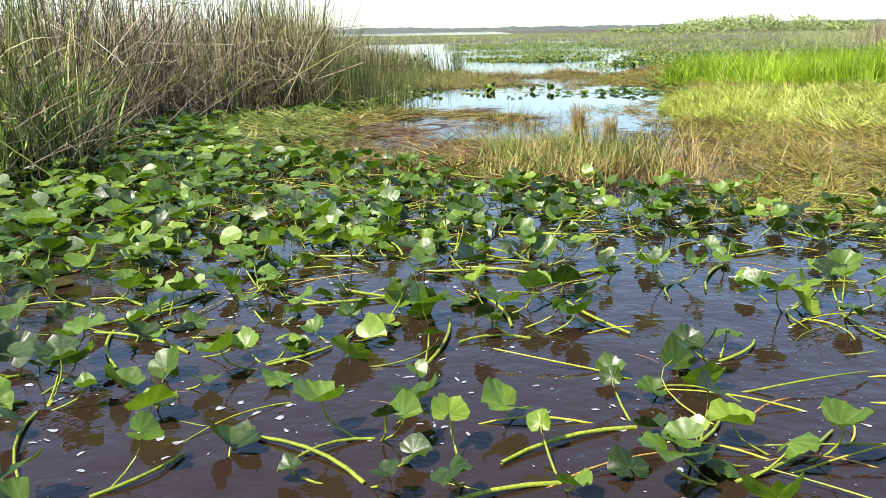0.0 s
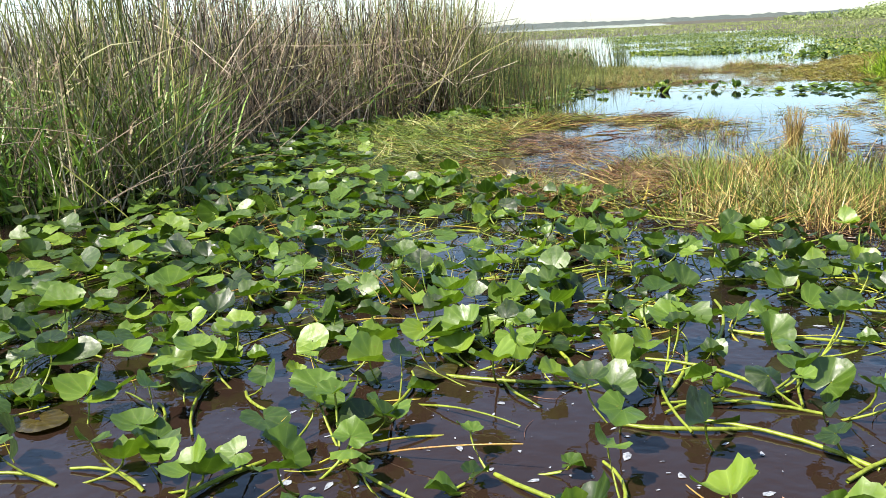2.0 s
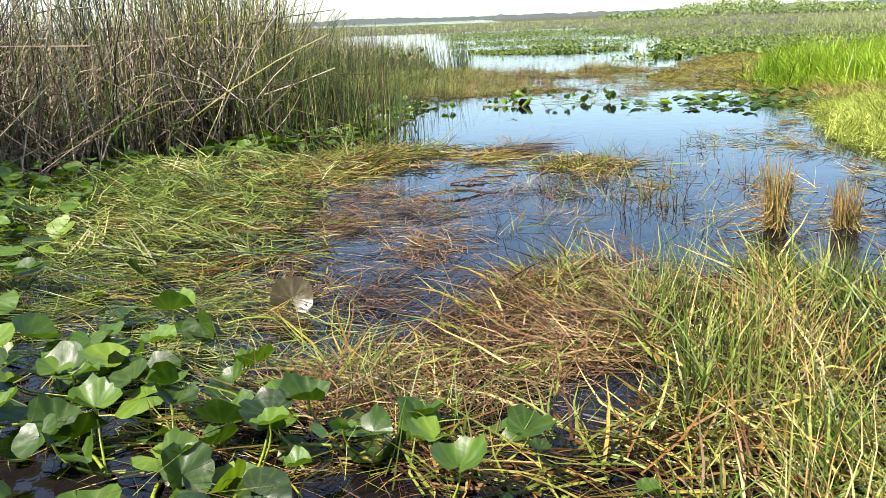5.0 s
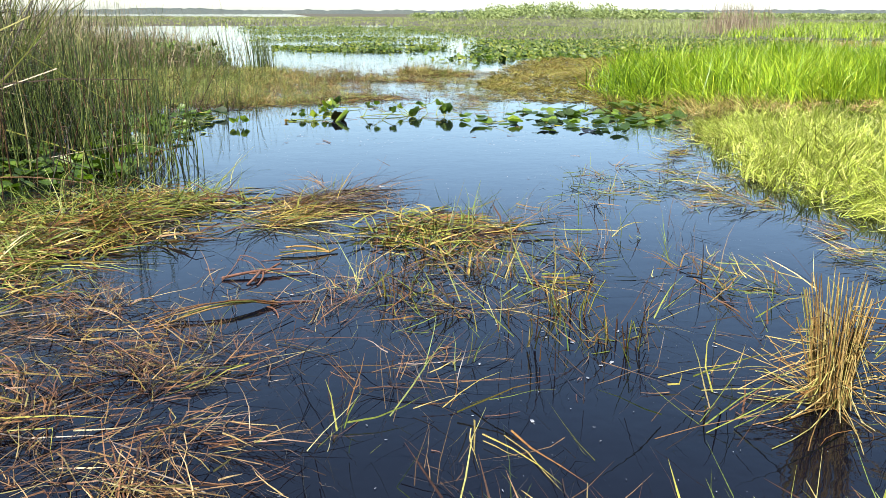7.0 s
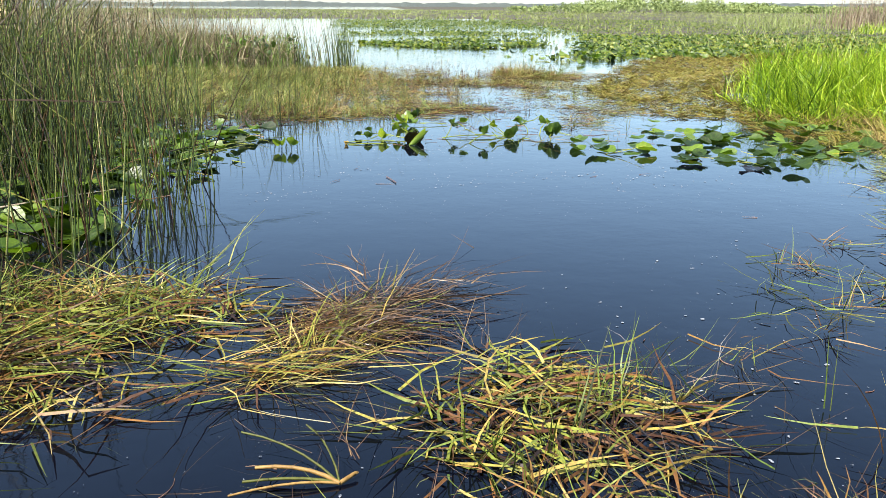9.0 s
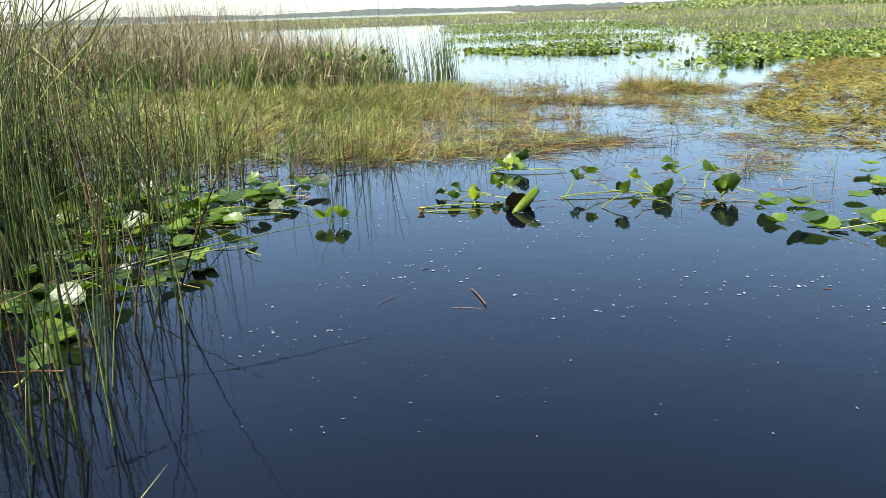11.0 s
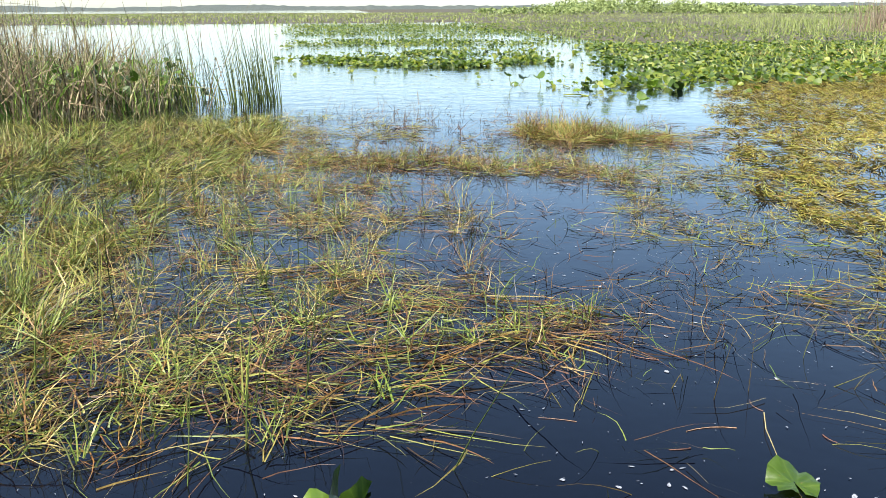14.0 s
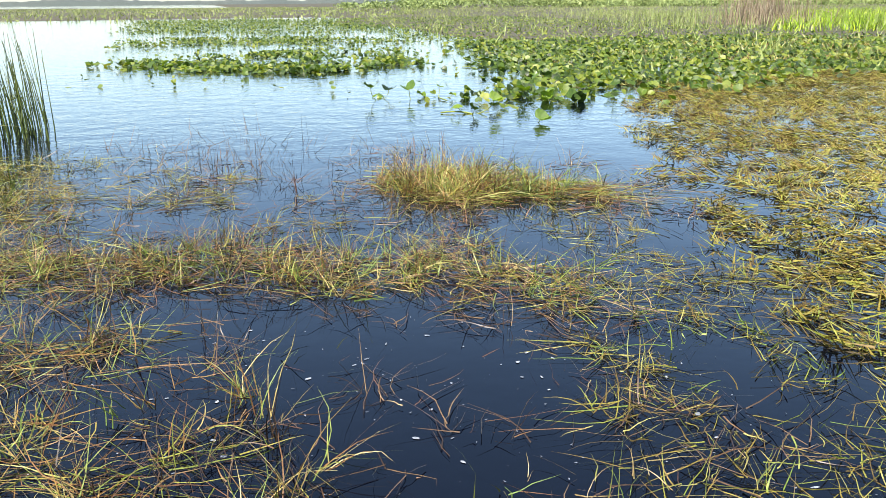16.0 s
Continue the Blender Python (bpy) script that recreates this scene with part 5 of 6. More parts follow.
def lily_models():
    """Plants of one to five leaves on stalks that rise from one creeping stem."""
    made = []
    for i in range(16):
        r = random.Random(300 + i)
        root = new("lily_pad")
        count = (1, 2, 3, 4, 3, 2, 5, 1)[i % 8]
        for k in range(count):
            a = math.tau * (k / count + r.uniform(-0.12, 0.12))
            reach = r.uniform(0.05, 0.12) if count == 1 else r.uniform(0.13, 0.34)
            h = r.uniform(0.03, 0.2)
            size = r.choice((0.11, 0.15, 0.17, 0.2, 0.225))
            place = Vector((reach * math.cos(a), reach * math.sin(a), h))
            v, f, uv = SHAPES[r.choice((0, 1, 1, 3, 3, 4, 5, 7, 8, 9, 9, 6))]
            lean = r.choice((r.uniform(-10, 10), r.uniform(-6, 12), r.uniform(8, 28), r.uniform(-25, -5), r.uniform(30, 60)))
            turn = Matrix.Translation(place) @ Euler((radians(lean), radians(r.uniform(-25, 25)), a - math.pi / 2 + r.uniform(-0.8, 0.8)), "XYZ").to_matrix().to_4x4()
            leaf = part("leaf", mesh_of("leaf", v * size, f, MAT_PAD, uv), root, m=turn)
            part("stalk", stalk_mesh("stalk", place, (r.uniform(-0.03, 0.03), r.uniform(-0.03, 0.03), -0.03), r.uniform(0.009, 0.013), (0.5 * place.x, 0.5 * place.y, -0.01)), root)
        if count > 1 and i % 3 != 2:
            a = r.uniform(0, math.tau)
            d = r.uniform(0.35, 0.8)
            part("creeping_stem", stalk_mesh("creeping_stem", (d * math.cos(a), d * math.sin(a), 0.012), (0, 0, 0.0), r.uniform(0.014, 0.022), (0.1 * math.sin(a), -0.1 * math.cos(a), 0.03)), root, "yellow-green stem afloat")
        tagged(root, ("single glossy green lily leaf on a short stalk" if count == 1 else "clump of green spatterdock leaves on yellow-green stalks"), "lily pad", "lily pads on the marsh")
        made.append(root)
    return made


MODELS = lily_models()
SPOTS = []


def scatter_pads():
    clumps = [(0.6, 5.4), (0.1, 5.6), (0.4, 4.5), (0.4, 4.1), (0.8, 4.2), (1.2, 4.1), (1.9, 4.1), (2.2, 4.3), (1.9, 5.1), (2.2, 5.4), (0.5, 6.5), (1.0, 6.3), (2.0, 7.4), (1.5, 7.0), (2.3, 6.9), (2.8, 7.4), (3.2, 6.2), (3.6, 6.9), (2.9, 6.3), (-0.3, 5.4), (-1.6, 5.3), (-1.7, 6.0), (-0.8, 5.6), (-0.4, 6.1), (-0.8, 5.1)]
    clumps += [(-1.0, 6.8), (-0.7, 6.9), (0.0, 6.8), (-0.3, 6.5), (-0.4, 7.8), (-0.1, 7.8), (0.7, 7.6), (1.4, 7.5), (1.0, 8.8), (1.5, 6.5), (0.5, 7.3), (2.0, 7.3), (0.4, 6.2), (1.1, 6.0), (-1.6, 6.9), (2.4, 8.8)]
    clumps += [(-0.5, 9.6), (-1.0, 9.4), (0.4, 10.7), (0.5, 10.4), (-0.4, 10.0), (-1.5, 9.6), (0.0, 9.9), (-1.2, 9.0), (-0.2, 9.1), (1.3, 10.7)]
    lone = [(1.1, 4.7), (1.6, 4.6), (1.8, 4.4), (1.5, 4.1), (1.6, 6.0), (1.2, 5.8), (1.2, 6.4), (-0.2, 4.3), (-0.1, 5.1), (-0.8, 4.7), (-1.0, 4.0), (-0.7, 4.0), (-1.1, 6.2), (2.8, 6.8), (0.9, 7.1), (0.7, 6.5), (0.3, 6.1), (0.6, 6.1), (-1.8, 6.5), (-1.4, 6.5), (-1.4, 6.0), (-1.4, 7.5), (1.4, 6.5), (1.1, 7.6)]
    lone += [(0.1, 9.3), (0.6, 9.5), (0.6, 9.8), (1.0, 9.2), (-1.3, 9.1), (-2.4, 9.7), (-2.0, 9.0), (-1.4, 10.2), (-1.8, 9.7), (0.3, 11.0), (-0.7, 11.9), (-1.2, 12.8), (-0.6, 12.3), (-0.1, 12.1), (-1.5, 12.3), (-1.2, 12.4), (-0.9, 12.2), (-1.6, 13.7), (-2.3, 13.8), (-2.4, 14.4), (-2.1, 14.8), (-1.6, 12.2), (0.1, 12.2)]
    single = [m for i, m in enumerate(MODELS) if i % 8 in (0, 7, 1)]
    many = [m for i, m in enumerate(MODELS) if i % 8 not in (0, 7)]
    for places, models in ((clumps, many), (lone, single)):
        for x, y in places:
            SPOTS.append((x, y))
            grown = 1.0 if y < 8 else 1.05
            copy_thing(models[int(rng.integers(0, len(models)))], pose(x, y, 0, 0, 0, rng.uniform(0, 360)) @ Matrix.Scale(grown, 4))
    for x, y in ((-0.7, 11.8), (-0.3, 12.1), (0.2, 11.9), (0.5, 11.7), (-0.9, 12.5), (-1.3, 12.0), (0.0, 11.5), (1.5, 10.9), (1.9, 10.6), (2.2, 10.2), (3.4, 9.4), (4.0, 9.2), (4.5, 9.0), (3.8, 10.0), (4.6, 10.2), (5.0, 9.6), (3.2, 9.9), (5.6, 9.2)):
        SPOTS.append((x, y))
        copy_thing(many[int(rng.integers(0, len(many)))], pose(x, y, 0.05, 0, 0, rng.uniform(0, 360)) @ Matrix.Scale(0.95, 4))
    for x, y in ((0.3, 7.7), (0.7, 7.9), (1.0, 8.3), (0.1, 8.3), (0.6, 8.6), (1.2, 7.7), (-0.3, 8.7), (0.2, 10.2), (-0.2, 10.6), (0.1, 9.9), (-0.4, 11.1), (0.4, 10.9), (1.5, 8.2)):
        SPOTS.append((x, y))
        copy_thing(many[int(rng.integers(0, len(many)))], pose(x, y, 0.02, 0, 0, rng.uniform(0, 360)) @ Matrix.Scale(1.0, 4))
    dense = sow([(-4.2, 5.0), (-2.4, 3.8), (-1.0, 4.3), (-0.8, 5.6), (-0.2, 7.0), (0.7, 8.6), (1.0, 10.0), (0.5, 11.4), (-0.6, 12.5), (-1.8, 13.4), (-3.4, 12.6), (-4.4, 9.0)], 175, 0.6, 0.33, 0.2, 61)
    sparse = sow([(0.9, 9.0), (3.0, 7.6), (6.0, 8.0), (4.4, 9.4), (3.0, 10.4), (1.6, 10.9), (0.8, 11.0)], 66, 0.9, 0.3, 0.3, 62)
    used = 0
    for x, y in np.concatenate([sparse, dense]):
        if any((x - a) ** 2 + (y - c) ** 2 < 0.03 for a, c in SPOTS):
            continue
        SPOTS.append((x, y))
        m = pose(x, y, 0, 0, 0, rng.uniform(0, 360))
        if used < len(MODELS):
            MODELS[used].matrix_basis = m
        else:
            copy_thing(MODELS[int(rng.integers(0, len(MODELS)))], m)
        used += 1


scatter_pads()


def pad_stuff(name, xy, size, height, tilt, mat, label, shapes, raised=0.0):
    """Many leaves joined in one mesh, each with its own turn and tilt."""
    V, F, U, off = [], [], [], 0
    for (x, y), s, h, t in zip(xy, size, height, tilt):
        v, f, uv = shapes[int(rng.integers(0, len(shapes)))]
        m = np.array(Matrix.Rotation(raised * rng.uniform(0.2, 1.6), 3, "X") @ Euler((rng.normal(0, t), rng.normal(0, t), rng.uniform(0, 6.28)), "XYZ").to_matrix())
        V.append((v * s) @ m.T + np.array([x, y, h]))
        F.append(f + off)
        U.append(uv)
        off += len(v)
    put_stuff(name, mesh_of(name, np.concatenate(V), np.concatenate(F), mat, np.concatenate(U)), label, "lily pads")


def more_pads():
    q = sow(LILY_DENSE, 660, 0.6, 0.45, 0.3, 63)
    n = len(q)
    pad_stuff("lily_pad_bed", q, span(0.12, 0.225, n), span(0.01, 0.22, n), np.where(rng.random(n) < 0.15, 0.9, span(0.05, 0.3, n)), MAT_PAD, "crowded bed of green spatterdock leaves", BED_SHAPES, 0.06)
    near = sow([(-6.6, 8.4), (-2.2, 7.4), (-1.6, 10.0), (-2.4, 13.8), (-3.4, 16.2), (-4.6, 19.8), (-5.6, 18.0), (-5.0, 14.0), (-4.6, 12.8), (-5.8, 12.0)], 420, 0, 0, 0.3, 77)
    k = len(near)
    pad_stuff("lily_pad_bed", near, span(0.16, 0.28, k), span(0.02, 0.24, k), np.where(rng.random(k) < 0.12, 0.9, span(0.04, 0.25, k)), MAT_PAD, "lily leaves crowding up to the foot of the reeds", BED_SHAPES, 0.05)
    edge = sow([(-3.6, 11.0), (-1.4, 11.0), (-0.7, 12.2), (-1.6, 13.4), (-3.4, 13.8)], 40, 0.5, 0.3, 0.2, 227)
    k = len(edge)
    pad_stuff("lily_pad_bed", edge, span(0.18, 0.27, k), span(0.05, 0.2, k), span(0.05, 0.35, k), MAT_PAD, "broad lily leaves raised over tangled grass", BED_SHAPES, 0.05)
    v, f = tubes(q, np.full(n, -0.03), span(0, 6.28, n), span(0.6, 1.5, n), span(0, 0.5, n), span(0.08, 0.2, n), span(0.008, 0.012, n), 2, 4)
    put_stuff("lily_stalk", mesh_of("lily_stalk", v, f, MAT_STALK), "yellow-green leaf stalks", "stalks")
    q = sow(LILY_DENSE, 90, 0, 0, 0.3, 64)
    n = len(q)
    pad_stuff("withered_leaf", q, span(0.16, 0.26, n), span(0.006, 0.02, n), span(0.0, 0.06, n), MAT_PAD_OLD, "withered brown lily leaves lying on the water", [FLAT])
    # stalks that lie along the surface
    for poly, k, seed in ((LILY_DENSE, 480, 65), (LILY_SPARSE, 125, 66), ([(2.8, 9.2), (5.5, 8.6), (5.8, 11.0), (3.6, 11.4)], 80, 68)):
        q = sow(poly, k, 0, 0, 0.2, seed)
        along = rng.normal(0, 0.35, k) + np.pi * (rng.random(k) < 0.5)
        v, f = tubes(q, np.full(k, -0.012), np.where(rng.random(k) < 0.6, along, span(0, 6.28, k)), span(0.06, 0.3, k), span(0.15, 0.6, k), span(0.25, 0.85, k), span(0.008, 0.015, k), 7, 5, taper=0.45, floor=-0.008, wander=0.6)
        put_stuff("lily_rhizome", mesh_of("lily_rhizome", v, f, MAT_STALK), "yellow-green stems floating on the water", "stalks")
    # leaves at the foot of the reeds, in the pool and beside the right-hand sward
    for poly, k, seed in (([(-6.2, 14.5), (-4.2, 20.6), (-1.6, 23.2), (-0.8, 22.2), (-3.2, 20.4), (-4.6, 17.6), (-5.2, 14.4)], 170, 67), ([(-3.2, 22.0), (-1.0, 22.0), (-1.2, 24.6), (-1.6, 28.0), (-3.0, 28.2), (-3.4, 24.0)], 120, 68)):
        q = sow(poly, k, 0.8, 0.4, 0.3, seed)
        n = len(q)
        pad_stuff("lily_pad_bed", q, span(0.16, 0.27, n), span(0.01, 0.12, n), span(0.03, 0.35, n), MAT_PAD, "green lily leaves at the edge of open water", BED_SHAPES)
    q = sow([(3.3, 26.2), (3.8, 24.6), (5.0, 23.8), (6.4, 24.8), (7.4, 26.6), (7.2, 27.8), (5.0, 27.6)], 90, 0.5, 0.3, 0.3, 97)
    n = len(q)
    pad_stuff("lily_pad_bed", q, span(0.14, 0.27, n), span(0.01, 0.06, n), span(0.02, 0.16, n), MAT_PAD, "pale green lily leaves lying flat by the sward", BED_SHAPES, 0.06)
    v, f = tubes(q[::2], np.full(len(q[::2]), 0.0), span(0, 6.28, len(q[::2])), span(0.0, 0.3, len(q[::2])), span(-0.1, 0.3, len(q[::2])), span(0.2, 0.5, len(q[::2])), span(0.008, 0.014, len(q[::2])), 4, 5, floor=0.0)
    put_stuff("lily_stalk", mesh_of("lily_stalk", v, f, MAT_STALK), "green leaf stems lying between flat leaves", "stalks")
    q = sow([(-2.4, 27.9), (-0.6, 27.9), (-0.2, 27.2), (-0.8, 26.6), (-1.3, 25.6), (-2.4, 25.4)], 80, 0.5, 0.3, 0.2, 99)
    n = len(q)
    pad_stuff("lily_pad_bed", q, span(0.13, 0.25, n), span(0.01, 0.09, n), span(0.03, 0.28, n), MAT_PAD, "fresh green lily leaves crowded before the rushes", BED_SHAPES, 0.15)
    v, f = tubes(q, np.full(n, -0.02), span(0, 6.28, n), span(0.1, 0.5, n), span(0.3, 0.9, n), span(0.2, 0.5, n), span(0.009, 0.014, n), 5, 5, taper=0.4)
    put_stuff("lily_stalk", mesh_of("lily_stalk", v, f, MAT_STALK), "yellow-green stems between fresh leaves", "stalks")
    q = sow([(-1.9, 24.0), (-0.9, 24.3), (-0.55, 25.4), (-0.35, 26.6), (-0.8, 27.4), (-2.0, 27.0)], 70, 0.45, 0.32, 0.2, 121)
    n = len(q)
    pad_stuff("lily_pad_bed", q, span(0.11, 0.2, n), span(0.01, 0.09, n), span(0.05, 0.3, n), MAT_PAD, "yellow-green lily leaves crowding the pool edge", BED_SHAPES, 0.05)
    v, f = tubes(q, np.full(n, -0.02), span(0, 6.28, n), span(0.05, 0.4, n), span(0.2, 0.8, n), span(0.2, 0.55, n), span(0.008, 0.013, n), 5, 5, taper=0.4, floor=-0.02, wander=0.8)
    put_stuff("lily_stalk", mesh_of("lily_stalk", v, f, MAT_STALK), "yellow-green stems at the pool edge", "stalks")
    # leaf islands and leaf fields of the second pool and beyond
    isles = [([(0.0, 54.4), (2.6, 51.2), (5.0, 50.4), (8.6, 52.0), (8.8, 54.6), (5.0, 55.6), (1.6, 56.4)], 950, 0.46), ([(2.2, 57.6), (6.0, 56.6), (10.0, 58.2), (9.0, 60.0), (4.0, 60.4)], 450, 0.42), ([(-0.4, 66.0), (8.0, 62.0), (12.0, 66.0), (9.0, 72.0), (1.0, 74.0)], 1500, 0.38), ([(-0.5, 82.0), (10.0, 74.0), (16.0, 90.0), (12.0, 120.0), (-2.0, 122.0)], 5200, 0.25)]
    isles += [([(9.6, 45.4), (12.5, 45.6), (20.0, 46.0), (34.0, 60.0), (36.0, 120.0), (14.0, 120.0), (12.4, 66.0), (13.5, 58.0), (11.0, 52.0)], 10500, 0.16), ([(9.2, 44.6), (13.0, 44.4), (22.0, 47.0), (30.0, 56.0), (27.0, 64.0), (13.0, 64.0), (11.0, 55.0), (9.8, 50.0)], 4600, 0.2), ([(7.0, 41.6), (10.8, 43.0), (14.8, 45.0), (13.0, 48.0), (10.0, 48.0), (7.6, 44.4)], 380, 0.45), ([(5.0, 43.6), (8.0, 42.6), (10.0, 43.0), (9.0, 45.4), (5.4, 45.4)], 40, 0.4), ([(0.0, 48.0), (9.0, 45.0), (12.0, 50.0), (9.0, 62.0), (0.0, 62.0)], 110, 0.2)]
    for i, (poly, k, gap) in enumerate(isles):
        q = sow(poly, k + k // 4, 1.5, gap + 0.05, 1.1 if i < 4 else 0.6, 71 + i)
        n = len(q)
        pad_stuff("lily_pad_bed", q, span(0.07, 0.15, n) * (1.45 if i in (0, 5, 6) else 1.0), span(0.01, 0.11, n), span(0.15, 0.6, n), MAT_PAD_FAR, "far bed of green lily leaves on open water", FAR_SHAPES, 0.2 if i < 4 else 0.35)


more_pads()


def rush_leaves():
    q = sow([(-4.6, 40.0), (-1.6, 40.6), (-0.6, 41.6), (-1.2, 43.0), (-4.4, 42.6)], 330, 0.7, 0.35, 0.3, 92)
    n = len(q)
    h = span(0.1, 0.75, n)
    pad_stuff("lily_pad_bed", q, span(0.09, 0.18, n), h, span(0.3, 0.9, n), MAT_PAD, "dark broad leaves crowding beside the rushes", FAR_SHAPES, 0.6)
    v, f = tubes(q, np.full(n, -0.05), span(0, 6.28, n), np.full(n, 1.54), np.full(n, 0.05), h + 0.05, span(0.008, 0.013, n), 2, 4)
    put_stuff("lily_stalk", mesh_of("lily_stalk", v, f, MAT_REED_GREEN), "dark green leaf stalks beside the rushes", "stalks")


rush_leaves()


# ---- flecks of foam, twigs ----
def flecks():
    for poly, k, seed in (([(-2.0, 3.0), (4.5, 3.0), (4.5, 9.5), (1.0, 11.0), (-1.5, 7.0)], 700, 81), ([(0.0, 15.6), (3.8, 15.6), (4.0, 22.0), (0.5, 20.0)], 160, 82), ([(-0.2, 23.2), (4.4, 23.2), (4.8, 28.9), (0.4, 28.4)], 800, 83), ([(1.0, 29.0), (5.0, 29.0), (4.5, 34.0), (2.0, 34.0)], 190, 84)):
        q = sow(poly, k, 0.8, 0.42, 0.2, seed, False)
        n = len(q)
        th = np.arange(6) * np.pi / 3
        r = ((0.007 if seed == 81 else 0.0045) + (0.022 if seed == 81 else 0.010) * rng.random((n, 1)) ** 2) * rng.uniform(0.5, 1.2, (n, 6))
        spin, thin = span(0, 6.28, n)[:, None], span(0.35, 1.0, n)[:, None]
        u, w = r * np.cos(th) * 1.4, r * np.sin(th) * thin
        ring = np.stack([q[:, 0:1] + u * np.cos(spin) - w * np.sin(spin), q[:, 1:2] + u * np.sin(spin) + w * np.cos(spin), np.full((n, 6), 0.003)], 2)
        top = np.stack([q[:, 0], q[:, 1], np.full(n, 0.0045)], 1)[:, None, :]
        verts = np.concatenate([ring, top], 1).reshape(-1, 3)
        b0 = (np.arange(n) * 7)[:, None]
        j = np.arange(6)[None, :]
        faces = np.stack([b0 + j, b0 + (j + 1) % 6, b0 + 6 + 0 * j], 2).reshape(-1, 3)
        put_stuff("foam_fleck", mesh_of("foam_fleck", verts, faces, MAT_FOAM), "white foam flecks and petals adrift on the water", "foam")
    for poly, k, seed in (([(0.0, 22.4), (5.0, 22.4), (5.2, 30.0), (0.4, 29.0)], 1500, 110), ([(-2.0, 3.0), (4.5, 3.0), (4.5, 9.5), (1.0, 11.0), (-1.5, 7.0)], 1100, 111), ([(1.5, 29.5), (5.0, 29.5), (5.2, 34.0), (1.5, 34.0)], 500, 112), ([(-0.4, 13.6), (3.8, 15.4), (4.4, 22.0), (0.0, 20.0)], 700, 113)):
        q = sow(poly, k, 1.1, 0.3, 0.2, seed, False)
        n = len(q)
        a, r, w = span(0, 6.28, n), 0.002 + 0.010 * rng.random(n) ** 3, span(0.0012, 0.003, n)
        c, d = np.cos(a), np.sin(a)
        quad = np.stack([np.stack([q[:, 0] + u * r * c - t * w * d, q[:, 1] + u * r * d + t * w * c, np.full(n, 0.005)], 1) for u, t in ((-1, 0), (0, -1), (1, 0), (0, 1))], 1)
        put_stuff("foam_fleck", mesh_of("foam_fleck", quad.reshape(-1, 3), (np.arange(n) * 4)[:, None] + np.arange(4)[None, :], MAT_FOAM), "specks of pollen and chaff adrift on the water", "foam")
    for poly, k, seed in (([(-2.0, 3.0), (4.5, 3.0), (4.5, 9.5), (0.0, 9.0)], 70, 85), ([(-0.5, 15.6), (3.8, 15.6), (3.0, 20.0), (0.0, 20.0)], 70, 86), ([(-0.5, 22.0), (4.8, 22.0), (4.5, 34.0), (1.0, 34.0)], 26, 87)):
        q = sow(poly, k, 0, 0, 0.2, seed, False)
        v, f = tubes(q, span(0.0, 0.008, k), span(0, 6.28, k), span(-0.02, 0.06, k), span(-0.05, 0.1, k), span(0.04, 0.2, k), span(0.0025, 0.006, k), 4, 5, 0.2, 0.6, 0.001, 0.4)
        put_stuff("twig", mesh_of("twig", v, f, MAT_TWIG), "red-brown bits of twig floating on the water", "twigs")


flecks()


def drift():
    q = sow([(1.2, 26.2), (4.8, 26.0), (5.0, 29.8), (1.8, 29.6)], 60, 0.8, 0.4, 0.2, 93, False)
    k = len(q)
    v, f = tubes(q, span(0.0, 0.004, k), rng.normal(2.7, 0.7, k), span(-0.01, 0.03, k), span(-0.05, 0.05, k), span(0.06, 0.3, k), span(0.002, 0.005, k), 4, 4, 0.15, 0.3, 0.001, 0.5)
    put_stuff("drifting_strand", mesh_of("drifting_strand", v, f, MAT_TWIG), "red-brown strands drifting on dark water", "strands")
    q = sow([(2.0, 26.6), (4.8, 26.0), (5.2, 30.2), (2.2, 30.4)], 60, 0, 0, 0.2, 94, False)
    k = len(q)
    v, f = tubes(q, np.full(k, -0.02), span(0, 6.28, k), span(0.3, 1.4, k), span(-0.3, 0.9, k), span(0.12, 0.4, k), span(0.003, 0.006, k), 4, 3, 0.3)
    put_stuff("green_sprigs", mesh_of("green_sprigs", v, f, MAT_OLIVE), "thin olive sprigs pricking the water", "grass")


drift()


# ---- distance: thickets, hill shrubs and far woods ----
def leaf_cloud(name, centres, radii, per, leaf, mat, label, category):
    """Crowns as clouds of small leaf sprays round several lobes."""
    n = len(centres) * per
    c = np.repeat(np.asarray(centres, float), per, 0)
    r = np.repeat(np.asarray(radii, float), per, 0)
    d = rng.normal(0, 1, (n, 3))
    d /= np.linalg.norm(d, axis=1)[:, None]
    p = c + d * r * rng.uniform(0.3, 0.95, n)[:, None]
    p[:, 2] = np.maximum(p[:, 2], 0.05)
    a, bvec = rng.normal(0, 1, (n, 3)), rng.normal(0, 1, (n, 3))
    a /= np.linalg.norm(a, axis=1)[:, None]
    bvec -= a * np.sum(a * bvec, 1)[:, None]
    bvec /= np.linalg.norm(bvec, axis=1)[:, None]
    s = rng.uniform(leaf * 0.5, leaf, n)[:, None]
    verts = np.stack([p - a * s, p + bvec * s * 0.45, p + a * s, p - bvec * s * 0.45], 1).reshape(-1, 3)
    put_stuff(name, mesh_of(name, verts, (np.arange(n) * 4)[:, None] + np.arange(4)[None, :], mat), label, category)


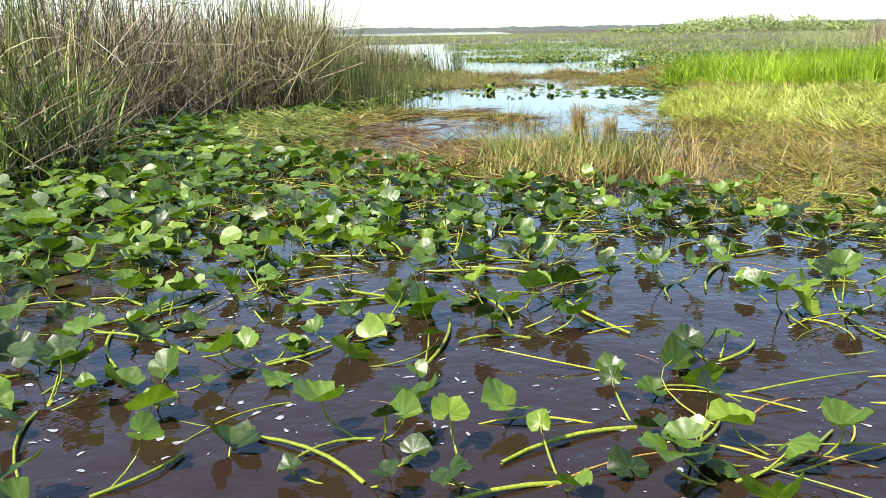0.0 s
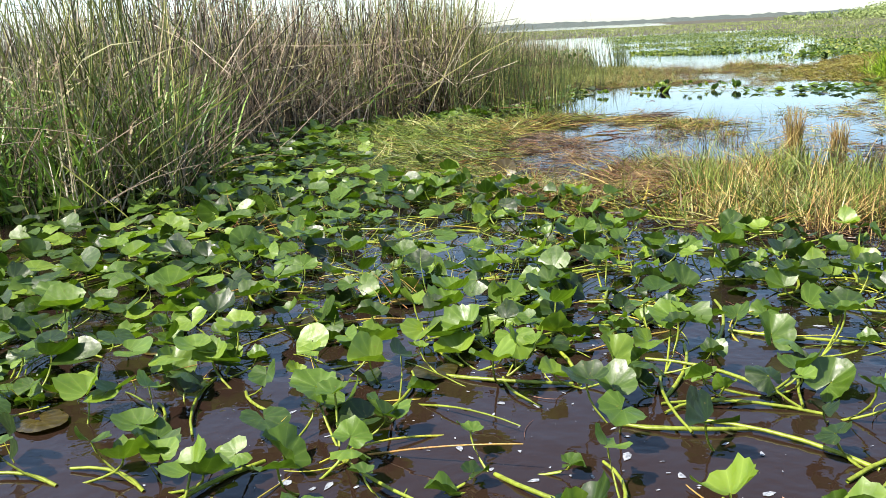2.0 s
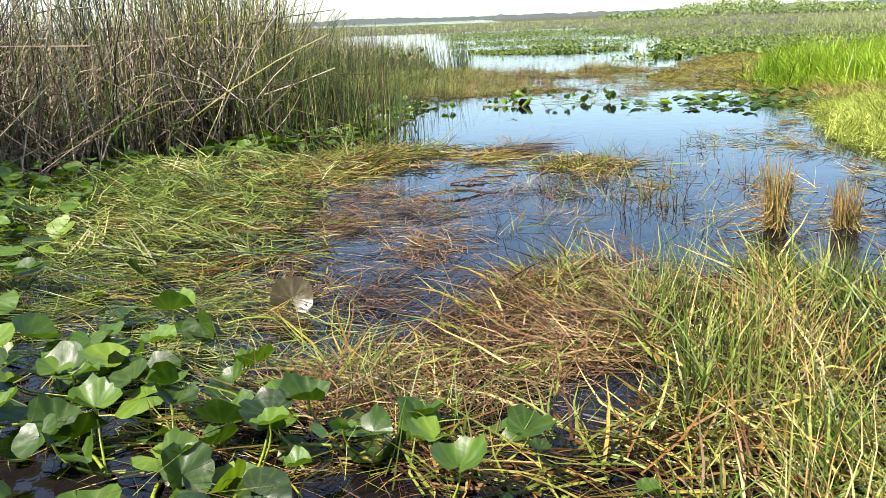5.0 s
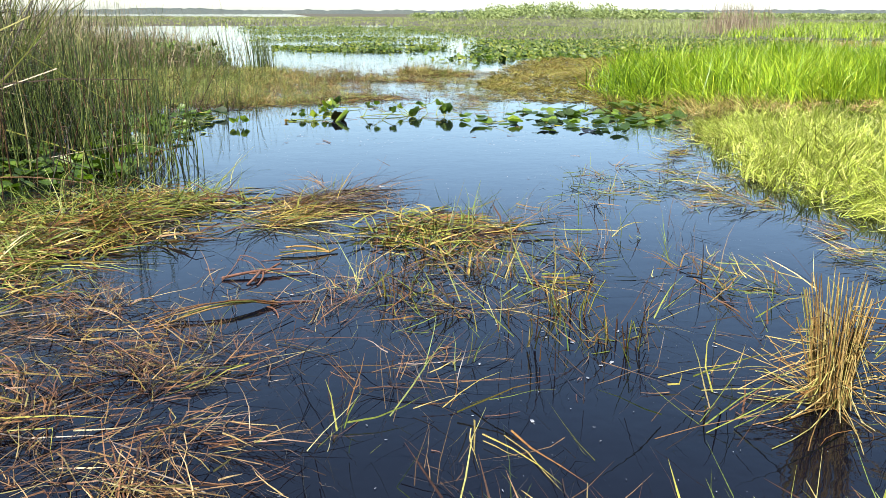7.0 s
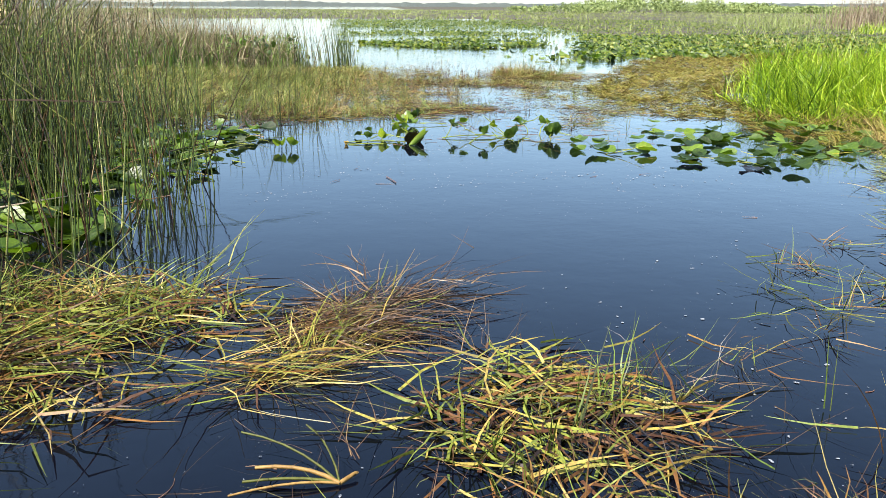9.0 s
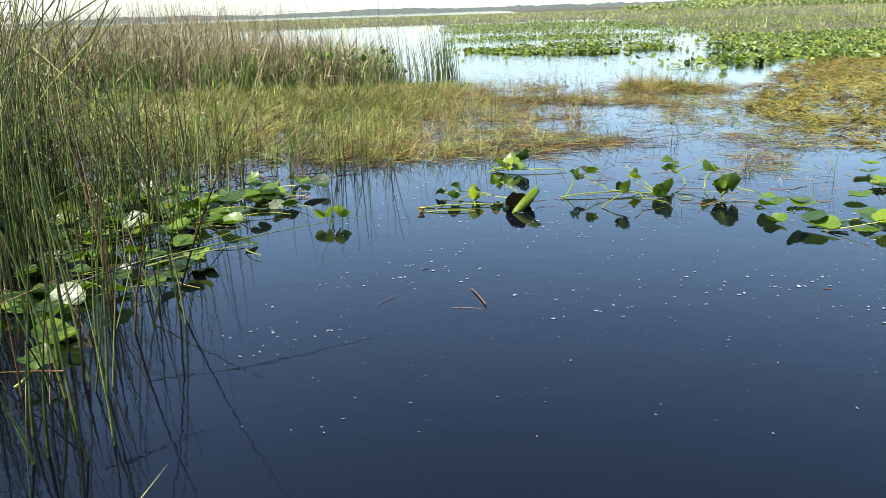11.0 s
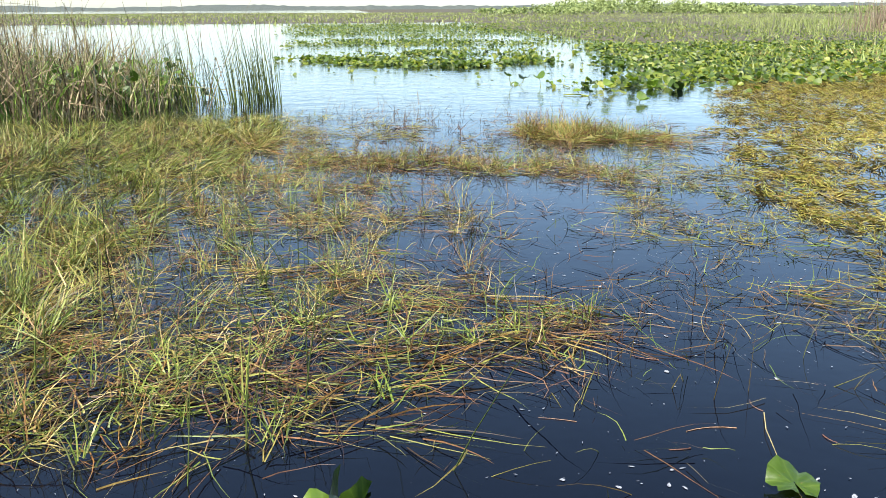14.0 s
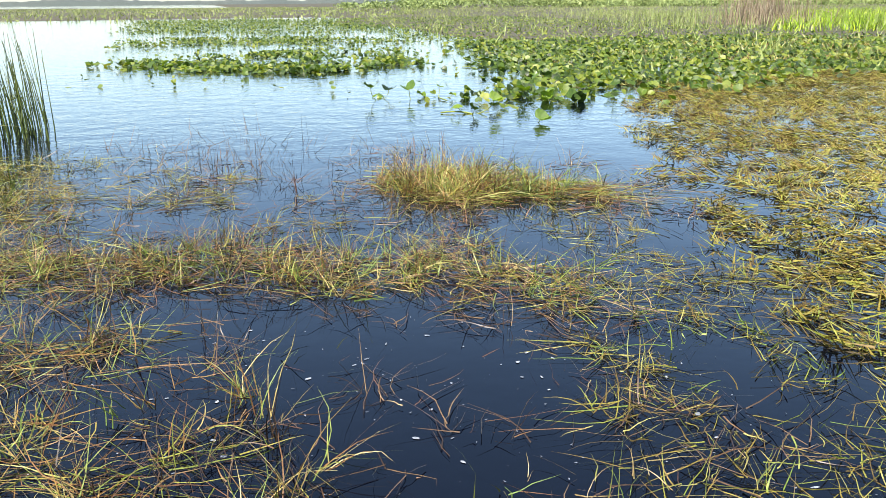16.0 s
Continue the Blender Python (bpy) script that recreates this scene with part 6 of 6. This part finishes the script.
def distance():
    # low shrubs on the rise
    k = 260
    x = rng.uniform(46, 230, k)
    y = 238 + rng.uniform(-20, 50, k) - 0.15 * (x - 50)
    rise = 1.2 + 0.8 * lattice(x, y * 0, 25, 3) + 3.0 * np.exp(-((x - 78) / 17) ** 2) * (0.7 + 0.6 * lattice(x, y * 0, 9, 1))
    leaf_cloud("shrub_thicket", np.stack([x, y, rise * 0.5], 1), np.stack([span(2, 4.5, k), span(2, 4, k), rise * 0.55], 1), 140, 0.45, MAT_SHRUB, "green shrubs on a low rise above the marsh", "shrubs")
    # tall thin grass on the right
    q = sow([(25.0, 70.0), (33.0, 64.0), (52.0, 60.0), (72.0, 110.0), (50.0, 126.0), (34.0, 97.0)], 4800, 5, 0.3, 2.0, 91)
    n = len(q)
    v, f = ribbons(q, np.zeros(n), span(0, 6.28, n), span(0.9, 1.5, n), span(0.0, 0.7, n), span(0.5, 1.2, n), span(0.02, 0.045, n), 2)
    put_stuff("tall_marsh_grass", mesh_of("tall_marsh_grass", v, f, MAT_FAR), "thin tall grey-green grass beyond the lily field", "grass")
    q = rng.normal((38, 78), (1.6, 1.2), (420, 2))
    n = len(q)
    v, f = tubes(q, np.zeros(n), span(0, 6.28, n), np.pi / 2 - np.abs(rng.normal(0, 0.16, n)), span(0, 0.3, n), span(1.2, 2.7, n), span(0.03, 0.06, n), 3, 3, 0.2)
    put_stuff("dead_cane", mesh_of("dead_cane", v, f, MAT_CANE), "grey-brown clump of dead cane", "cane")
    # woods on the far shore of the lake, distance haze painted into their colour
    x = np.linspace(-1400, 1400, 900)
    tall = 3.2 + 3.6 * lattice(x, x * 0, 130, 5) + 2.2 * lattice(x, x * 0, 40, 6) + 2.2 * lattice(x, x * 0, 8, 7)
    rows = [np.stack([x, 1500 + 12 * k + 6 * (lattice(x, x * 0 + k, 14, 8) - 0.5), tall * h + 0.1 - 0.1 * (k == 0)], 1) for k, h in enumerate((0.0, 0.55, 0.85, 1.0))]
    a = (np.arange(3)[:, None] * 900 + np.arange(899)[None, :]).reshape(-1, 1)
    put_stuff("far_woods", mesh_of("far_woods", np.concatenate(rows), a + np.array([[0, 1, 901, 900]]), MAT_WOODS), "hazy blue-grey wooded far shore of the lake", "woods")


distance()


# ---- plants and odd things of the pools ----
def rolled_leaf(x, y):
    """A leaf rolled into a loose scroll, leaning out of the water."""
    n, m, off = 9, 17, 0.10
    verts, uv = [], []
    for i in range(n):
        s = i / (n - 1)
        girth = 0.034 * (0.55 + 0.75 * math.sin(math.pi * (0.12 + 0.78 * s)))
        for j in range(m):
            a = j / (m - 1) * 1.35 * math.tau
            r = girth * (1.0 - 0.35 * j / (m - 1)) * (1 + 0.07 * math.sin(3 * a + 5 * s) + 0.05 * math.sin(8 * a + 2 * s))
            verts.append((r * math.cos(a), r * math.sin(a), 0.32 * s + 0.03 * (s ** 4) * math.sin(2 * a) - 0.03 * j / (m - 1)))
            uv.append((0.5 * math.cos(a), s))
    faces = [(i * m + j, i * m + j + 1, (i + 1) * m + j + 1, (i + 1) * m + j) for i in range(n - 1) for j in range(m - 1)]
    root = new("rolled_lily_leaf")
    root.matrix_basis = pose(x, y, 0)
    part("leaf", mesh_of("leaf", verts, faces, MAT_PAD_YOUNG, uv), root, m=Matrix.Translation((-0.08, -0.10, 0.0)) @ Vector((0.22, 0.2, 0.17)).to_track_quat("Z", "Y").to_matrix().to_4x4())
    v, f, u = SHAPES[6]
    part("leaf", mesh_of("leaf", v * 0.24, f, MAT_PAD_OLD, u), root, "brown-green withered half of the leaf", pose(-0.02, 0.06, 0.06, -40, 30, 40))
    tagged(root, "pale green lily leaf rolled into a scroll on open water", "lily pad")


def stalked(x, y, leaves, stems=(), label="straggling lily stalks with small ragged leaves"):
    """A straggling plant: leaves as (dx, dy, height, size, tilt, side tilt, heading, shape), stems as paths of points."""
    root = new("lily_plant")
    root.matrix_basis = pose(x, y, 0)
    for dx, dy, h, size, tilt, roll, head, k in leaves:
        v, f, u = TORN[k] if k < 4 else SHAPES[k]
        part("leaf", mesh_of("leaf", v * size, f, MAT_PAD_YOUNG if k == 2 else MAT_PAD, u), root, m=pose(dx, dy, h, tilt, roll, head))
    for path in stems:
        for i, (a, c) in enumerate(zip(path, path[1:])):
            part("stalk", stalk_mesh("stalk", c, a, 0.012 - 0.0015 * i, (0.012, 0.02, 0.012)), root)
    return tagged(root, label, "lily pad", "lily plants in the pool")


def pool_plants():
    rolled_leaf(1.56, 26.42)
    stalked(1.1, 26.58, [(-0.14, 0.14, 0.05, 0.11, 50, 20, 150, 0), (0.05, 0.1, 0.05, 0.13, 60, -30, 190, 2)], [[(-0.42, -0.02, 0.0), (-0.1, 0.02, 0.015), (0.2, 0.0, 0.012)], [(-0.1, 0.1, 0.03), (0.02, 0.2, 0.06), (0.16, 0.24, 0.03)], [(0.05, 0.0, 0.0), (0.03, 0.06, 0.04), (0.05, 0.1, 0.05)]])
    stalked(1.35, 26.95, [(-0.36, 0.05, 0.08, 0.12, 30, 40, 60, 1), (-0.22, 0.02, 0.06, 0.10, 70, 10, 120, 0), (0.0, 0.12, 0.10, 0.13, 35, -20, 200, 1), (0.1, 0.15, 0.11, 0.10, 50, 30, 330, 3), (-0.5, 0.06, 0.03, 0.09, 20, 10, 80, 3)], [[(0.2, 0.05, 0.0), (0.12, 0.1, 0.06), (0.0, 0.12, 0.11)], [(0.22, -0.28, 0.0), (-0.02, -0.12, 0.03), (-0.24, 0.04, 0.05), (-0.5, 0.06, 0.03)]])
    stalked(2.1, 26.95, [(-0.06, 0.08, 0.15, 0.12, 60, 25, 40, 3), (-0.02, 0.06, 0.17, 0.10, 40, -40, 160, 1), (0.1, 0.05, 0.18, 0.13, 12, -14, 260, 0)], [[(-0.16, -0.14, 0.0), (-0.09, -0.02, 0.08), (-0.04, 0.06, 0.16)], [(0.04, 0.06, 0.16), (0.12, 0.0, 0.10), (0.24, -0.06, 0.04), (0.5, -0.1, 0.02)], [(-0.2, -0.14, 0.01), (0.16, -0.06, 0.03), (0.62, -0.08, 0.012)]])
    stalked(2.62, 27.05, [(-0.02, 0.12, 0.10, 0.10, 40, -20, 100, 2)], [[(0.14, -0.1, 0.0), (0.02, 0.08, 0.10), (-0.12, 0.26, 0.22)], [(0.12, -0.1, 0.0), (0.02, 0.05, 0.04), (-0.05, 0.2, 0.10)]], "bent lily stems with a torn leaf")
    stalked(2.2, 26.4, [(0.24, 0.1, 0.13, 0.14, 65, -20, 250, 0), (0.18, 0.14, 0.12, 0.11, 40, 30, 330, 3)], [[(0.0, 0.0, 0.0), (0.12, 0.06, 0.07), (0.26, 0.12, 0.12)], [(0.3, 0.12, 0.12), (0.36, 0.08, 0.05), (0.56, 0.08, 0.015)]], "forked lily stem with a drooping leaf")
    stalked(2.8, 26.72, [(0.02, 0.0, 0.05, 0.2, 62, 0, 215, 0), (-0.04, 0.03, 0.03, 0.12, 20, 20, 120, 3)], [[(0.1, -0.06, 0.0), (0.12, -0.05, 0.012), (0.2, -0.08, 0.01)]], label="folded lily leaf edge-on in the water")
    stalked(3.24, 26.6, [(0.06, 0.0, 0.09, 0.22, 58, 10, 170, 0), (0.0, 0.02, 0.10, 0.14, 30, 50, 60, 1)], [[(0.02, 0.0, 0.0), (0.0, 0.0, 0.04), (0.04, 0.02, 0.08)], [(0.06, 0.36, 0.10), (0.2, 0.16, 0.06), (0.42, -0.06, 0.012)]])
    stalked(3.15, 27.35, [(-0.16, 0.04, 0.12, 0.15, 24, 30, 40, 1), (0.14, -0.1, 0.13, 0.13, 16, -30, 250, 3), (0.2, -0.08, 0.14, 0.08, 60, 20, 90, 0)], [[(-0.05, -0.06, 0.0), (-0.06, 0.02, 0.06), (-0.14, 0.04, 0.11)], [(0.06, -0.3, 0.0), (0.1, -0.18, 0.07), (0.17, -0.1, 0.13)], [(-0.14, 0.04, 0.1), (0.06, 0.12, 0.14), (0.2, 0.2, 0.2)]])
    stalked(1.6, 28.2, [(0.08, 0.05, 0.12, 0.16, 60, 20, 200, 0), (-0.06, 0.0, 0.08, 0.20, 18, -16, 60, 4), (-0.2, 0.0, 0.04, 0.16, 10, 8, 90, 8), (0.02, 0.1, 0.13, 0.14, 62, -30, 150, 3), (-0.12, -0.06, 0.04, 0.17, 16, 6, 200, 2), (0.0, -0.08, 0.03, 0.15, 8, 12, 330, 9)], [[(-0.3, -0.05, 0.012), (0.1, -0.08, 0.03), (0.5, -0.1, 0.015)], [(-0.28, 0.0, 0.012), (-0.1, 0.0, 0.05), (0.06, 0.05, 0.10)], [(-0.24, 0.05, 0.01), (-0.1, -0.02, 0.03), (0.2, -0.12, 0.02)]])
    stalked(0.0, 26.05, [(-0.05, 0.0, 0.07, 0.15, 62, 0, 200, 3), (0.06, 0.0, 0.07, 0.14, 55, 10, 150, 0)], [[(0.0, 0.02, -0.02), (0.0, 0.01, 0.03), (0.01, 0.0, 0.07)]], label="bright lily leaf standing on its own reflection")
    stalked(3.2, 28.35, [(0.0, 0.0, 0.03, 0.18, 10, 6, 0, 8)], label="small lily leaf resting on the water")
    for x, y in ((-1.1, 27.2), (-1.5, 26.4), (-0.6, 27.7), (-1.1, 22.9), (-1.8, 23.0), (-1.2, 24.9), (-2.5, 26.0), (6.6, 26.3), (7.4, 27.0)):
        copy_thing(MODELS[int(rng.integers(0, len(MODELS)))], pose(x, y, -0.02, 0, 0, rng.uniform(0, 360)) @ Matrix.Scale(0.95, 4))
    for i, (x, y) in enumerate(((5.7, 44.4), (6.2, 44.2), (6.8, 44.5), (7.8, 43.6), (8.2, 43.4), (8.6, 42.9), (9.0, 43.0), (9.5, 43.5), (6.6, 42.0), (7.1, 40.8), (9.5, 50.4), (9.7, 47.0))):
        copy_thing(MODELS[(i * 5 + 2) % 16], pose(x, y, 0, 0, 0, 77 * i) @ Matrix.Scale(1.15, 4))
    # bud
    bud = new("lily_bud")
    bud.matrix_basis = pose(0.7, 26.4, 0)
    bm = bmesh.new()
    for k in range(7):
        a = k * math.tau / 7
        c = Vector((0.028 * math.cos(a), 0.028 * math.sin(a), 0.02))
        w = Vector((-math.sin(a), math.cos(a), 0)) * 0.018
        q = [bm.verts.new(p) for p in (c * 0.2 - w * 0.4, c * 0.2 + w * 0.4, c + w + Vector((0, 0, 0.02)), c - w + Vector((0, 0, 0.025)))]
        bm.faces.new(q)
    bmesh.ops.create_icosphere(bm, subdivisions=2, radius=0.02, matrix=Matrix.Translation((0, 0, 0.018)))
    me = bpy.data.meshes.new("petals")
    bm.to_mesh(me)
    bm.free()
    me.materials.append(MAT_FLOWER)
    part("petals", me, bud, "ragged yellow petals")
    part("stalk", stalk_mesh("stalk", (0.45, -0.02, 0.01), (0.02, 0, 0.0), 0.012, (0, 0, 0.02)), bud)
    tagged(bud, "spent yellow lily flower afloat on its stalk", "flower")
    # a broken reddish reed under the surface film
    stick = new("broken_reed")
    stick.matrix_basis = pose(1.2, 24.0, 0.008)
    part("stem", stalk_mesh("stem", (-0.08, 0.3, 0.0), (0, 0, 0), 0.009, (0.01, 0, 0), MAT_TWIG), stick)
    tagged(stick, "broken red-brown reed lying on the water", "twig")
    # withered single leaves
    for x, y, z, tilt, head, size, label in ((2.3, 28.1, 0.02, 12, 30, 0.16, "brown lily leaf floating flat"), (-0.9, 14.0, 0.10, 62, 10, 0.26, "brown withered lily leaf propped on the grass mat"), (-0.95, 24.7, 0.015, 6, 60, 0.2, "yellowed torn lily leaf on dark water"), (4.9, 24.4, 0.015, 5, 10, 0.24, "brown lily leaf floating flat"), (0.25, 5.9, 0.012, 4, 50, 0.24, "brown lily leaf floating flat"), (-0.7, 5.9, 0.012, 3, 90, 0.22, "brown lily leaf floating flat")):
        v, f, u = SHAPES[6]
        ob = new("withered_leaf", mesh_of("withered_leaf", v * size, f, MAT_PAD_OLD, u))
        ob.matrix_basis = pose(x, y, z, tilt, 0, head)
        tagged(ob, label, "leaf")


pool_plants()


def tussock(x, y, radius, height, count, mat, label, bow=0.5):
    """A clump of dry stems standing close together."""
    a, d = span(0, 6.28, count), radius * np.sqrt(span(0, 1, count))
    q = np.stack([d * np.cos(a), d * np.sin(a)], 1)
    v, f = tubes(q, np.full(count, -0.08), a + rng.normal(0, 0.8, count), np.pi / 2 - np.abs(rng.normal(0, 0.06, count)), span(0.0, bow, count), height * span(0.45, 1.2, count) + 0.08, span(0.004, 0.009, count), 5, 3, 0.5, 0.3, 0.003)
    ob = new("dry_grass_tussock", mesh_of("dry_grass_tussock", v, f, mat))
    ob.matrix_basis = pose(x, y, 0)
    tagged(ob, label, "grass tussock")


def loose_stems(name, x, y, stems, label, category):
    """A thing of bent stems: each as (x0, y0, z0, x1, y1, z1, thickness, sag up, material)."""
    root = new(name)
    root.matrix_basis = pose(x, y, 0)
    for x0, y0, z0, x1, y1, z1, thick, up, mat in stems:
        part("stem", stalk_mesh("stem", (x1, y1, z1), (x0, y0, z0), thick, (0.03, 0.02, up), mat), root)
    return tagged(root, label, category)


loose_stems("uprooted_reed", 0.28, 18.2, [(-0.22, -0.03, 0.01, 0.16, 0.04, 0.03, 0.020, 0.02, MAT_TWIG), (-0.05, 0.0, 0.02, 0.34, 0.0, 0.01, 0.010, 0.0, MAT_TWIG), (0.02, 0.0, 0.03, -0.06, -0.18, 0.0, 0.018, 0.02, MAT_TWIG), (0.04, 0.02, 0.02, 0.0, -0.2, 0.0, 0.013, 0.0, MAT_TWIG), (0.06, 0.03, 0.03, -0.1, 0.1, 0.12, 0.007, 0.04, MAT_TWIG), (-0.1, 0.1, 0.12, -0.22, -0.06, 0.0, 0.006, 0.0, MAT_TWIG), (0.0, 0.0, 0.02, -0.12, 0.06, 0.1, 0.006, 0.05, MAT_TWIG), (0.05, 0.0, 0.02, 0.15, 0.1, 0.05, 0.016, 0.02, MAT_TWIG)], "red-brown uprooted reed with broken roots afloat", "reed")
loose_stems("fallen_grass_shoot", 0.78, 18.66, [(0.0, 0.0, 0.01, -0.3, 0.08, 0.04, 0.016, 0.04, MAT_STRAW), (0.0, 0.0, 0.01, -0.34, 0.02, 0.02, 0.012, 0.02, MAT_MAT_GREEN), (0.0, 0.0, 0.01, -0.36, 0.2, 0.12, 0.009, 0.05, MAT_MAT_GREEN), (0.0, 0.0, 0.01, -0.12, 0.16, 0.16, 0.008, 0.04, MAT_MAT_GREEN), (0.0, 0.0, 0.01, -0.38, -0.05, 0.01, 0.010, 0.03, MAT_STRAW), (0.0, 0.0, 0.01, 0.06, 0.05, 0.02, 0.016, 0.01, MAT_STRAW)], "pale grass shoot with green tips fallen on the water", "grass")
loose_stems("bent_reed_bundle", 0.1, 17.5, [(0.3, 0.12, 0.01, -0.42, -0.12, 0.0, 0.010, 0.10, MAT_STRAW), (0.32, 0.1, 0.01, -0.4, -0.06, 0.0, 0.009, 0.12, MAT_MAT), (0.28, 0.14, 0.01, -0.36, -0.16, 0.0, 0.011, 0.08, MAT_STRAW), (0.3, 0.08, 0.01, -0.44, 0.0, 0.0, 0.008, 0.10, MAT_MAT), (0.26, 0.1, 0.01, -0.3, -0.1, 0.0, 0.012, 0.11, MAT_MAT_GREEN), (0.24, 0.08, 0.0, 0.3, -0.14, 0.0, 0.009, 0.02, MAT_TWIG), (0.3, 0.12, 0.01, 0.52, 0.12, 0.0, 0.010, 0.0, MAT_TWIG)], "bundle of yellow-brown reeds bowed over the water", "reed")
loose_stems("curved_lily_shoot", -1.13, 13.78, [(-0.16, 0.0, 0.01, 0.16, 0.03, 0.03, 0.016, 0.05, MAT_STALK)], "bright yellow-green lily shoot curving over the mat", "water lily")

tussock(2.74, 15.8, 0.085, 0.50, 300, MAT_STRAW, "straw-coloured stubble tussock standing in water", 0.3)
tussock(3.28, 15.75, 0.10, 0.34, 200, MAT_STRAW, "small brown stubble tussock standing in water", 0.3)
tussock(2.0, 17.1, 0.12, 0.22, 34, MAT_MAT, "thin straw tussock leaning out of the pool", 0.9)
tussock(1.1, 17.6, 0.10, 0.22, 22, MAT_MAT, "thin straw tussock leaning out of the pool", 0.9)
tussock(2.1, 16.6, 0.12, 0.24, 26, MAT_MAT, "loose tussock of straw and green stems", 0.9)
